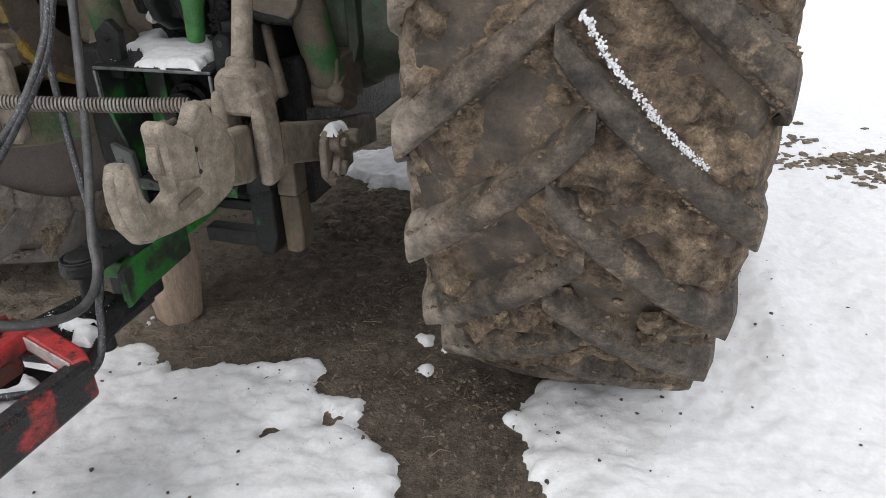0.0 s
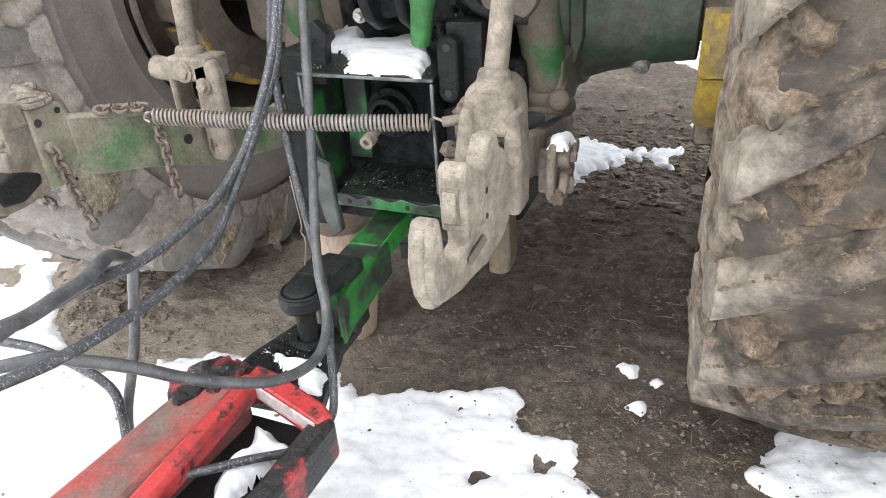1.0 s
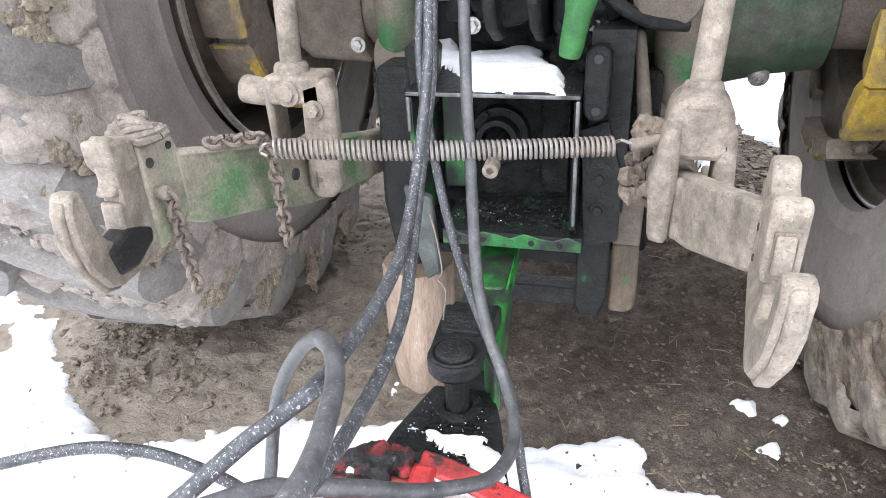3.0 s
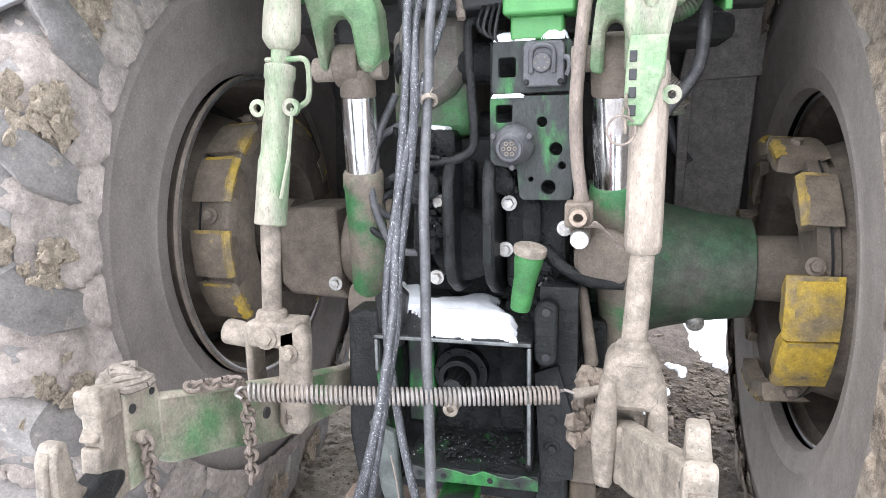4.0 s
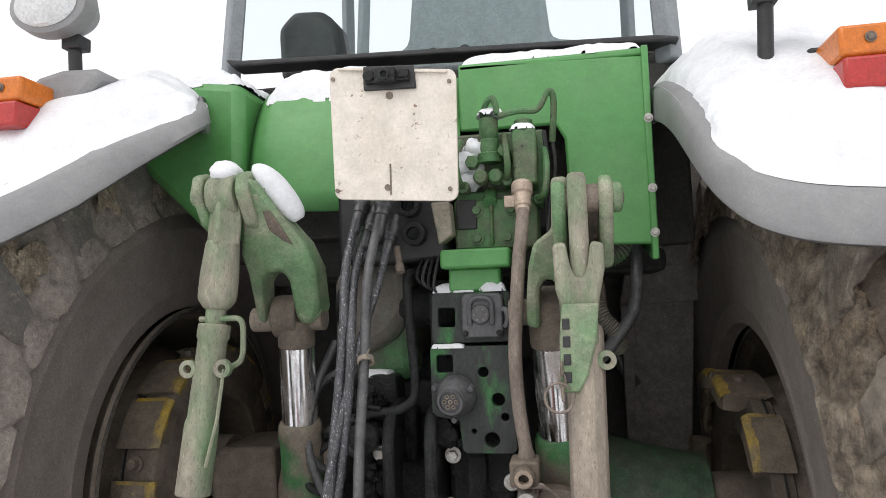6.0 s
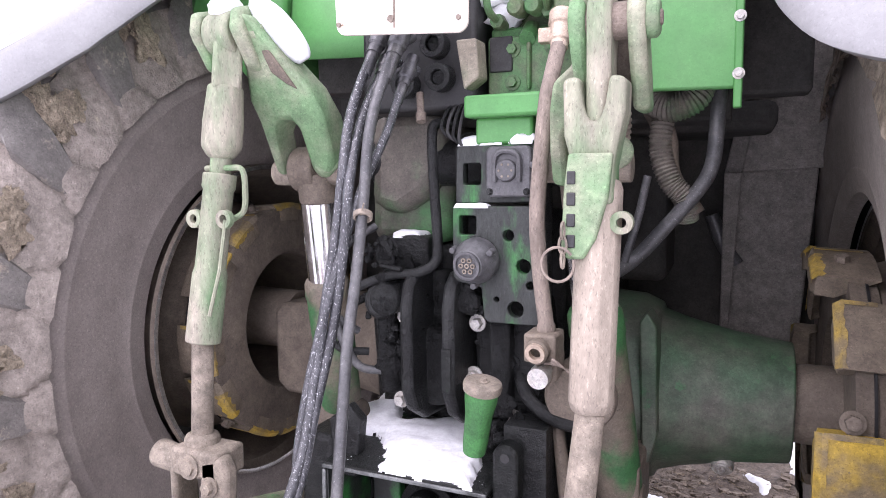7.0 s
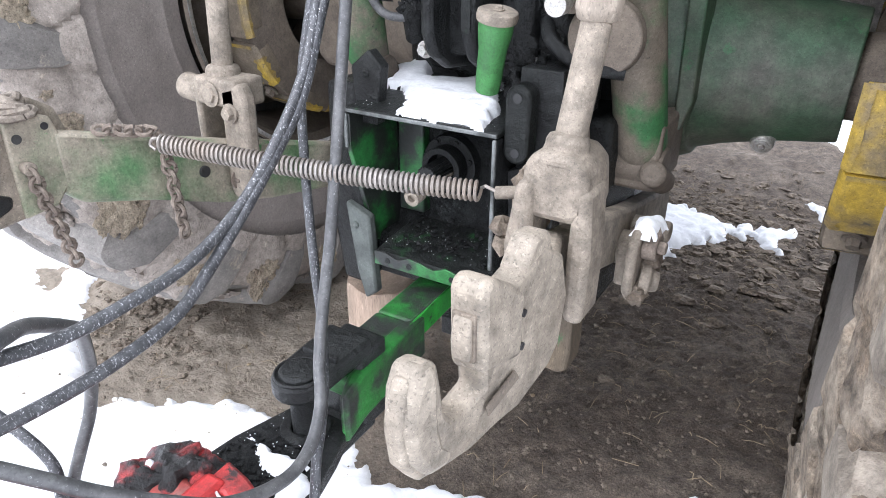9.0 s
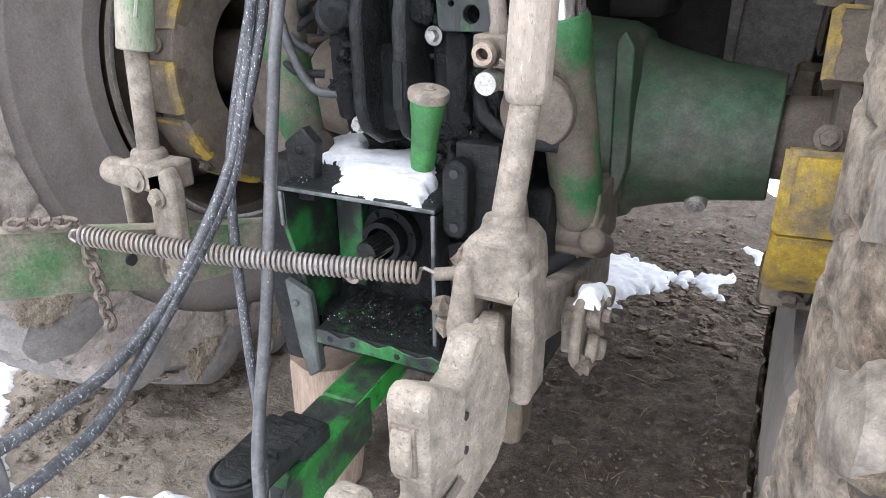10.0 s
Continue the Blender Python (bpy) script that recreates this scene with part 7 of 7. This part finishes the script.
    single("snow_patch", s, snow_white, "thick smooth layer of white snow on the fender", "snow", "snow on the machine", smooth=80)


fender(1)
fender(-1)

# ---- cab ----
g = rod_group("cab", "tractor cab with a large rear window and grey frame")
s = Shape().prism([(-0.64, 2.215), (0.66, 2.16), (0.66, 2.172), (0.60, 2.182), (-0.60, 2.232), (-0.66, 2.24)], 0.44, 0.52, "y")
sub_of(g, "window_sill", s, plastic_black, "dark lower window frame", 0.006)
for x, w in ((-0.68, 0.05), (0.64, 0.05)):
    s = Shape().beam((x, 0.50, 2.12), (x * 0.97, 0.64, 3.25), w, 0.06)
    sub_of(g, "pillar", s, cab_grey, "grey cab pillar", 0.008)
s = Shape().box((-0.75, 0.4, 3.24), (0.75, 1.75, 3.38))
sub_of(g, "roof", s, cab_grey, "cab roof", 0.03)
for x in (-0.68, 0.66):
    for y in (1.7,):
        s = Shape().beam((x, y, 1.7), (x, y, 3.25), 0.05, 0.05)
        sub_of(g, "pillar", s, cab_grey, "", 0.008)
s = Shape().prism([(-0.66, 2.22), (0.64, 2.165), (0.62, 3.25), (-0.65, 3.25)], 0.505, 0.511, "y", put=lambda p: (p[0], p[1] + (p[2] - 2.2) * 0.13, p[2]))
ob = sub_of(g, "rear_glass", s, glass, "tinted rear window", 0)
ob.visible_shadow = False
s = Shape().prism([(-0.12, 2.20), (0.46, 2.17), (0.44, 2.26), (0.32, 2.28), (0.29, 2.60), (-0.10, 2.62), (-0.13, 2.30), (-0.2, 2.27), (-0.2, 2.22)], 0.62, 0.70, "y")
sub_of(g, "seat_back", s, cab_grey, "grey back of the driver's seat and console", 0.03)
for x in (-0.045, 0.055):
    sub_of(g, "knob", Shape().turned((x, 0.62, 2.255), (x, 0.60, 2.255), [(0, 0.02), (0.7, 0.02), (1, 0.012)], 18), plastic_black, "black round knob", 0)
s = Shape().prism([(-0.60, 2.25), (-0.61, 2.44), (-0.55, 2.50), (-0.44, 2.49), (-0.38, 2.42), (-0.36, 2.30), (-0.44, 2.24)], 0.70, 0.80, "y")
sub_of(g, "side_seat", s, plastic_black, "dark folded side seat", 0.03)
# floor and wall below the cab carry painted shade in their colour
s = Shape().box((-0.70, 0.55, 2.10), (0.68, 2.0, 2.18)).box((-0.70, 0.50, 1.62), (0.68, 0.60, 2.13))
sub_of(g, "cab_floor", s, hollow_shade, "", 0.01)
s = Shape().beam((-0.26, 0.56, 2.22), (-0.24, 0.66, 3.25), 0.03, 0.03)
sub_of(g, "window_post", s, cab_grey, "", 0.004)

# ---- spring and chains ----
s = Shape()
a, b = Vector((-0.301, -0.455, 0.884)), Vector((0.222, -0.302, 0.858))
u, v, w = frame_of(b - a)
pts = []
turns = 66
for i in range(turns * 12 + 1):
    t = i / (turns * 12)
    sag = -0.006 * math.sin(math.pi * t)
    pts.append(a.lerp(b, t) + Vector((0, 0, sag)) + (u * math.cos(i * math.pi / 6) + v * math.sin(i * math.pi / 6)) * 0.0145)
s.tube(pts, 0.0028, 6)
spring = thing("tension_spring", a, "long steel coil spring stretched between the lower links", "spring")
part("coil", s, spring_steel, spring)
part("end_hook", Shape().tube([pts[-1], Vector((0.232, -0.302, 0.868)), Vector((0.25, -0.30, 0.862))], 0.0028, 8), spring_steel, spring)
part("end_hook", Shape().tube(smooth_path([pts[0], a + Vector((-0.012, -0.004, 0.008)), a + Vector((-0.022, -0.006, -0.004)), a + Vector((-0.012, -0.004, -0.012))], 5), 0.0028, 8), spring_steel, spring)


def chain(points, label, n_links):
    top = thing("chain", points[0], label, "chain", "hitch chains")
    path = smooth_path(points, 16)
    length = [0.0]
    for p, q in zip(path, path[1:]):
        length.append(length[-1] + (q - p).length)
    s = Shape()
    l, r, wire = length[-1] / n_links * 0.70, 0.0105, 0.0040
    ring = [(math.copysign(max(0, l - r), math.sin(k)) + r * math.sin(k), r * math.cos(k), 0) for k in np.linspace(0, 2 * math.pi, 17)]
    s.tube([(p[1], p[2], p[0]) for p in ring], wire, 6, False)
    me = mesh_of("link", s, rust)
    for i in range(n_links):
        d = length[-1] * (i + 0.5) / n_links
        k = next(j for j in range(len(length) - 1) if length[j + 1] >= d)
        c = path[k].lerp(path[k + 1], (d - length[k]) / max(1e-6, length[k + 1] - length[k]))
        w = (path[min(k + 1, len(path) - 1)] - path[k]).normalized()
        q = w.to_track_quat("Z", "Y").to_matrix().to_4x4()
        ob = new("link", me)
        ob.parent = top
        ob.matrix_parent_inverse = top.matrix_basis.inverted()
        ob.matrix_basis = Matrix.Translation(c) @ q @ Matrix.Rotation(radians(90 * (i % 2) + 30), 4, "Z")
    return top


chain([(-0.366, -0.638, 0.880), (-0.372, -0.63, 0.84), (-0.388, -0.61, 0.77), (-0.40, -0.59, 0.69)], "rusty chain hanging from the green head plate", 12)
chain([(-0.375, -0.52, 0.912), (-0.345, -0.47, 0.902), (-0.328, -0.445, 0.895), (-0.316, -0.44, 0.85), (-0.317, -0.435, 0.78), (-0.325, -0.425, 0.695)], "rusty chain draped over the link bar", 18)
s = Shape()
for k in range(5):
    loop = [(-0.402 + (0.036 - 0.005 * k) * math.cos(q) + 0.006 * math.sin(3 * q + k), -0.625 + (0.026 - 0.004 * k) * math.sin(q), 0.961 + 0.0055 * k + 0.004 * math.sin(2 * q + 1.3 * k)) for q in np.linspace(0.9 * k, 0.9 * k + 2 * math.pi, 19)]
    s.tube(loop, 0.0062, 7)
single("rope_coil", s, rope_muddy, "muddy coil of rope lying on the link head", "rope")
s = Shape()
for k in range(26):
    s.lump((0.275 + rng.uniform(-0.035, 0.03), -0.24 + rng.uniform(-0.03, 0.03), 0.80 + rng.uniform(-0.06, 0.07)), (rng.uniform(0.008, 0.02),) * 3, 70 + k, 4, 0.5)
single("mud_clump", s, clod_mat, "ragged clump of mud and trash hung beside the clevis", "mud", kind="stuff", smooth=0)

# ---- hydraulic hoses ----
HOSES = [
    ([(-0.078, -0.02, 1.70), (-0.078, -0.075, 1.672), (-0.084, -0.15, 1.558), (-0.074, -0.20, 1.447), (-0.076, -0.222, 1.345), (-0.080, -0.262, 1.20), (-0.078, -0.29, 1.115), (-0.068, -0.345, 1.013), (-0.057, -0.431, 0.923),
      (-0.046, -0.526, 0.853), (-0.032, -0.637, 0.815), (-0.027, -0.735, 0.805), (-0.031, -0.815, 0.801), (-0.022, -0.91, 0.823), (-0.042, -0.94, 0.813), (-0.068, -0.98, 0.803), (-0.118, -1.04, 0.769), (-0.24, -1.2, 0.70), (-0.4, -1.6, 0.6)], 0.0088, hose_black),
    ([(-0.055, -0.02, 1.66), (-0.062, -0.075, 1.63), (-0.070, -0.14, 1.54), (-0.058, -0.205, 1.43), (-0.056, -0.225, 1.345), (-0.066, -0.25, 1.20), (-0.070, -0.30, 1.08), (-0.060, -0.365, 0.975), (-0.052, -0.442, 0.905), (-0.041, -0.521, 0.849),
      (-0.029, -0.599, 0.801), (-0.016, -0.674, 0.765), (-0.008, -0.757, 0.753), (-0.006, -0.85, 0.750), (-0.01, -0.98, 0.76), (-0.05, -1.2, 0.78), (-0.15, -1.7, 0.7)], 0.0088, hose_black),
    ([(-0.022, -0.03, 1.70), (-0.025, -0.095, 1.662), (-0.035, -0.165, 1.54), (-0.034, -0.20, 1.40), (-0.036, -0.225, 1.28), (-0.030, -0.265, 1.18), (-0.020, -0.30, 1.08), (-0.011, -0.338, 0.952), (0.0, -0.372, 0.855), (0.010, -0.405, 0.763), (0.024, -0.447, 0.676), (0.052, -0.498, 0.605), (0.085, -0.54, 0.555),
      (0.112, -0.60, 0.530), (0.121, -0.665, 0.530), (0.108, -0.745, 0.556), (0.066, -0.804, 0.590), (0.034, -0.855, 0.633), (0.005, -0.90, 0.68), (-0.04, -0.94, 0.712), (-0.10, -0.985, 0.73), (-0.3, -1.15, 0.70), (-0.5, -1.6, 0.6)], 0.0096, hose_grey),
    ([(-0.012, -0.03, 1.64), (-0.015, -0.08, 1.61), (-0.025, -0.13, 1.52), (-0.045, -0.195, 1.41), (-0.068, -0.24, 1.28), (-0.088, -0.29, 1.12), (-0.086, -0.335, 0.99), (-0.066, -0.366, 0.883), (-0.046, -0.388, 0.794), (-0.018, -0.416, 0.709), (0.016, -0.447, 0.629), (0.06, -0.50, 0.57), (0.094, -0.551, 0.53),
      (0.113, -0.587, 0.502), (0.127, -0.616, 0.447), (0.143, -0.662, 0.409), (0.14, -0.74, 0.41), (0.06, -0.85, 0.45), (-0.08, -1.0, 0.46), (-0.3, -1.4, 0.45)], 0.0078, hose_black),
    ([(-0.3, -1.7, 0.70), (-0.05, -1.38, 0.84), (0.035, -1.18, 0.882), (0.047, -1.08, 0.878), (0.039, -1.03, 0.866), (0.026, -0.98, 0.858), (0.009, -0.93, 0.848), (-0.016, -0.88, 0.842), (-0.053, -0.836, 0.821), (-0.092, -0.78, 0.775), (-0.13, -0.748, 0.735), (-0.180, -0.722, 0.665), (-0.212, -0.712, 0.60), (-0.226, -0.722, 0.535), (-0.224, -0.752, 0.483), (-0.234, -0.775, 0.42), (-0.243, -0.785, 0.35), (-0.25, -0.77, 0.24), (-0.26, -0.74, 0.12), (-0.27, -0.70, 0.02)], 0.0096, hose_grey),
    ([(-0.75, -1.0, 0.55), (-0.50, -0.86, 0.575), (-0.38, -0.82, 0.57), (-0.29, -0.80, 0.53), (-0.235, -0.79, 0.48), (-0.222, -0.80, 0.42), (-0.226, -0.81, 0.34), (-0.236, -0.80, 0.20), (-0.25, -0.77, 0.02)], 0.0088, hose_black),
]
for path, r, mat in HOSES:
    h = thing("hydraulic_hose", path[0], "grey-black hydraulic hose hanging from the tractor's couplers" if path[0][2] > 1 else "black hydraulic hose looped over the red drawbar", "hose", "hydraulic hoses")
    part("hose", Shape().tube(smooth_path(path, 9), r, 12), mat, h, "wet rubber hose, snow-dusted")
    if path[0][2] > 1:
        p, q = Vector(path[1]), Vector(path[2])
        s = Shape().turned(p + (p - q) * 0.55, p + (q - p) * 0.05, [(0, r * 1.5), (0.35, r * 1.5), (0.38, r * 1.9), (0.75, r * 1.9), (0.8, r * 1.5), (1, r * 1.5)], 14).cyl(p, p + (q - p) * 0.42, r * 1.3, r * 1.2, 14)
        part("coupler", s, coupler_steel, h, "steel crimped coupler")
s = Shape().ring((-0.032, -0.205, 1.382), (-0.03, -0.21, 1.374), 0.0125, 0.0165, 16).tube([(-0.03, -0.215, 1.38), (-0.018, -0.225, 1.40)], 0.0015, 5)
single("cable_tie", s, steel_dusty, "pale cable tie binding two hoses", "cable tie")
h = thing("hydraulic_hose", (0.253, -0.03, 1.66), "thick hose coated in tan dust, hanging beside the lift arm", "hose", "hydraulic hoses")
part("hose", Shape().tube(smooth_path([(0.254, -0.03, 1.66), (0.250, -0.065, 1.60), (0.245, -0.075, 1.56), (0.236, -0.078, 1.46), (0.230, -0.075, 1.365), (0.233, -0.062, 1.265), (0.242, -0.06, 1.19), (0.243, -0.06, 1.16)], 7), [0.0135] * 43 + [0.016] * 7, 14), hose_tan, h)
s = Shape().tube(smooth_path([(-0.078, -0.36, 0.74), (-0.064, -0.375, 0.70), (-0.056, -0.38, 0.64), (-0.068, -0.37, 0.615), (-0.05, -0.385, 0.60), (-0.055, -0.40, 0.53), (-0.045, -0.42, 0.47)], 6), 0.0016, 5)
single("twine", s, hose_tan, "thin strand of pale twine caught on a hose", "twine")

# ---- log blocks under the hitch ----
def log_block(c, r, h, label, seed, tilt=0.0):
    s = Shape()
    rg = random.Random(seed)
    n = 22
    bumps = [1 + rg.uniform(-0.07, 0.07) for _ in range(n)]
    for z, k in ((0, 0.80), (h * 0.35, 0.98), (h * 0.97, 1.0), (h, 0.97)):
        s.v += [(c[0] + tilt * z + r * k * bumps[i] * math.cos(2 * math.pi * i / n), c[1] + r * k * bumps[i] * math.sin(2 * math.pi * i / n), c[2] + z + rg.uniform(-0.004, 0.004)) for i in range(n)]
    for j in range(3):
        s.f += [(j * n + i, j * n + (i + 1) % n, (j + 1) * n + (i + 1) % n, (j + 1) * n + i) for i in range(n)]
    s.f.append(tuple(range(3 * n, 4 * n)))
    return single("log_block", s, wood, label, "log", "log supports", smooth=35)


log_block((-0.272, 0.085, -0.01), 0.092, 0.392, "pale sawn log standing under the hitch block as a support", 3, 0.02)
s = Shape().prism([(0.224, 0.52), (0.283, 0.52), (0.286, 0.40), (0.282, 0.352), (0.262, 0.34), (0.226, 0.342)], 0.0, 0.07, "y")
ob = part("wedge", s, wood_old, tractor, "worn painted wooden wedge", 0.006)

# ---- red implement drawbar ----
imp = thing("implement_drawbar", (-0.02, -0.6, 0), "worn red implement drawbar with greasy tongue and snow", "drawbar")
s = Shape().prism([(-0.068, -0.43), (0.045, -0.43), (0.072, -0.50), (0.10, -0.60), (0.12, -0.66), (-0.12, -0.68), (-0.105, -0.56)], 0.388, 0.424, "z")
part("tongue", s, grease, imp, "black greasy tongue plate", 0.006)
s = Shape().ring((-0.008, -0.486, 0.424), (-0.008, -0.486, 0.436), 0.024, 0.044, 28)
part("eye_bush", s, grease, imp, "greasy eye round the pin", 0.003)
s = Shape().prism([(-0.022, -0.638), (0.03, -0.648), (0.155, -0.692), (0.185, -0.712), (0.170, -0.742), (0.02, -0.690), (-0.02, -0.70)], 0.425, 0.476, "z")
part("front_bar", s, red_paint, imp, "bright red front bar", 0.006)
part("bar_flange", Shape().beam((0.005, -0.6915, 0.462), (0.168, -0.7435, 0.462), 0.004, 0.030), bare_edge, imp, "bare scratched inner edge", 0.001)
s = Shape().beam((-0.062, -0.69, 0.425), (-0.125, -1.5, 0.44), 0.118, 0.094)
part("side_bar", s, red_dirty, imp, "muddy red side bar", 0.014)
s = Shape().beam((-0.008, -0.672, 0.462), (0.028, -1.5, 0.478), 0.040, 0.040)
part("side_rail", s, red_paint, imp, "worn bright red rail along the side bar", 0.009)
s = Shape().beam((0.172, -0.715, 0.428), (0.150, -1.5, 0.44), 0.044, 0.086)
part("side_bar", s, red_greasy, imp, "red side bar under black grease", 0.010)
s = Shape().box((-0.06, -1.5, 0.378), (0.16, -0.69, 0.396))
part("bottom_plate", s, grease, imp, "dark pocket floor", 0.004)
s = Shape().lump((-0.086, -0.690, 0.462), (0.052, 0.050, 0.030), 61, 16, 0.35).lump((-0.11, -0.735, 0.462), (0.036, 0.040, 0.024), 62, 14, 0.4).lump((-0.045, -0.665, 0.458), (0.036, 0.028, 0.024), 63, 14, 0.4)
part("grease_heap", s, red_greasy, imp, "heap of black grease over red paint", 0, 50)
s = Shape()
for k in range(220):
    u, v = rng.random(), rng.random()
    r = rng.uniform(0.0015, 0.005)
    s.lump((-0.02 + (u - 0.5) * (0.09 + 0.08 * v), -0.50 - 0.12 * v, 0.4285), (r, r, r * 0.6), 200 + k, 4, 0.5)
tagged(part("grease_crumbs", s, grease, imp, "crumbs of black grease", 0, 0), kind="stuff")
s = Shape().box((-0.12, -1.6, -0.02), (0.02, -1.45, 0.44))
part("leg", s, red_dirty, imp, "", 0.01)

# ---- snow on the machine ----
def flat(z, sx=0.0, sy=0.0):
    return lambda X, Y: z + sx * X + sy * Y


snow_patch([(-0.20, 0.013), (-0.195, 0.06), (-0.25, 0.165), (-0.23, 0.215), (-0.165, 0.175), (-0.12, 0.11), (-0.077, 0.12), (-0.02, 0.15), (0.03, 0.145), (0.07, 0.05), (0.105, -0.03), (0.122, -0.108), (0.03, -0.104), (-0.06, -0.103), (-0.09, -0.04), (-0.131, 0.02), (-0.16, 0.03)], flat(0.895, 0, 0.10), 0.016, 0.004, 3, 0.012, "bright snow patch on the hitch block")
snow_patch([(-0.075, -0.55), (0.05, -0.56), (0.06, -0.60), (0.0, -0.59)], flat(0.430), 0.012, 0.005, 5)
snow_patch([(0.022, -0.722), (0.06, -0.728), (0.112, -0.752), (0.100, -0.79), (0.085, -0.83), (0.085, -0.875), (0.06, -0.90), (0.035, -0.87), (0.035, -0.80)], flat(0.394), 0.072, 0.004, 6, 0.012, "heap of snow in the red drawbar")
snow_patch([(0.03, -0.57), (0.085, -0.575), (0.105, -0.63), (0.06, -0.64)], flat(0.424), 0.016, 0.004, 31, 0.010)
snow_patch([(-0.125, -0.70), (-0.105, -0.70), (-0.10, -0.72), (-0.125, -0.72)], flat(0.478), 0.012, 0.003, 32, 0.006)
cap = Shape().lump((-0.306, -0.2, 1.742), (0.031, 0.032, 0.026), 21, 14, 0.12)
single("snow_patch", cap, snow_white, "rounded cap of snow on the lift rod eye", "snow", "snow on the machine", smooth=80)
cap = Shape().tube(smooth_path([(-0.252, -0.20, 1.738), (-0.240, -0.196, 1.738), (-0.222, -0.185, 1.722), (-0.203, -0.170, 1.695), (-0.188, -0.155, 1.668), (-0.180, -0.148, 1.652)], 6), [0.004 + 0.022 * math.sin(math.pi * min(1.0, (i + 1) / 32)) ** 0.45 for i in range(31)], 16)
single("snow_patch", cap, snow_white, "smooth heap of snow lying along the lift arm", "snow", "snow on the machine", smooth=80)
snow_patch([(0.05, -0.005), (0.21, -0.005), (0.20, 0.04), (0.06, 0.04)], flat(1.503), 0.018, 0.004, 10, 0.010)
snow_patch([(0.05, -0.016), (0.12, -0.016), (0.12, 0.0), (0.05, 0.0)], flat(1.388), 0.006, 0.003, 11, 0.005)
heap = Shape().lump((0.118, 0.06, 1.782), (0.045, 0.03, 0.026), 12, 14, 0.3).lump((0.150, 0.06, 1.808), (0.03, 0.026, 0.026), 13, 12, 0.3).lump((0.128, 0.07, 1.742), (0.04, 0.03, 0.024), 14, 12, 0.3)
single("snow_patch", heap, snow_white, "snow packed between the valves and the board", "snow", "snow on the machine", smooth=80)
snow_patch([(0.16, 0.02), (0.21, 0.02), (0.21, 0.07), (0.16, 0.07)], flat(1.885), 0.014, 0.004, 13, 0.006)
snow_patch([(0.38, -0.02), (0.43, -0.02), (0.42, 0.05), (0.37, 0.05)], flat(0.715), 0.018, 0.005, 14, 0.012)
snow_patch([(-0.135, 0.095), (-0.075, 0.095), (-0.07, 0.15), (-0.14, 0.15)], flat(1.319), 0.012, 0.004, 15, 0.008)
snow_patch([(0.62, 0.85), (0.70, 0.85), (0.70, 0.93), (0.62, 0.93)], flat(0.935), 0.02, 0.006, 17, 0.01)
snow_patch([(-0.68, 0.165), (-0.47, 0.175), (-0.47, 0.40), (-0.70, 0.40)], lambda X, Y: 2.065 - 0.10 * np.clip(-0.56 - X, 0, 1) + 0.0 * Y, 0.05, 0.006, 23, 0.008)
snow_patch([(-0.42, 0.215), (-0.13, 0.215), (-0.13, 0.36), (-0.42, 0.36)], lambda X, Y: np.minimum(1.985 + 0.9 * (Y - 0.20), 2.072) + LEAN_Z * X, 0.035, 0.005, 18, 0.005)
snow_patch([(0.11, 0.172), (0.52, 0.172), (0.52, 0.40), (0.11, 0.40)], lambda X, Y: 2.050 + 0.264 * (Y - 0.165) + 0.0 * X, 0.018, 0.006, 19, 0.006)
snow_patch([(-0.01, -0.455), (0.03, -0.46), (0.03, -0.47), (-0.01, -0.47)], flat(0.54), 0.006, 0.003, 20, 0.004)

s = Shape()
strip = smooth_path([(1.062, -0.526, 1.10), (1.080, -0.529, 1.075), (1.108, -0.533, 1.035), (1.152, -0.538, 0.988), (1.19, -0.539, 0.948), (1.228, -0.538, 0.912), (1.265, -0.534, 0.885)], 12)
for k in range(700):
    t = rng.random() ** 0.8
    p = strip[int(t * (len(strip) - 1))]
    r = rng.uniform(0.0006, 0.003) * (1.1 - 0.5 * t)
    s.lump((p.x + rng.gauss(0, 0.003), p.y + rng.gauss(0, 0.002), p.z + rng.gauss(0, 0.003)), (r, r, r), 300 + k, 3, 0.5)
single("snow_patch", s, snow_white, "thin line of snow caught along a tyre lug", "snow", "snow on the machine", smooth=80)

# crumbs of snow scattered over the greasy castings and the soil
s = Shape()
for k in range(240):
    r = rng.uniform(0.0004, 0.0014)
    if k < 110:
        p = (rng.uniform(-0.13, 0.13), rng.uniform(-0.09, 0.04), 0.594)
    elif k < 190:
        p = (rng.uniform(-0.09, 0.05), rng.uniform(-0.62, -0.47), 0.430)
    elif k < 240:
        p = (rng.uniform(-0.19, 0.14), rng.uniform(-0.10, 0.0), 0.890)
    else:
        p = (rng.uniform(-0.9, 0.9), rng.uniform(-0.25, 0.9), 0.004)
    s.lump(p, (r, r, r * 0.8), 500 + k, 3, 0.3)
single("snow_crumbs", s, snow_white, "tiny crumbs of snow scattered over soil and castings", "snow crumbs", kind="stuff", smooth=0)
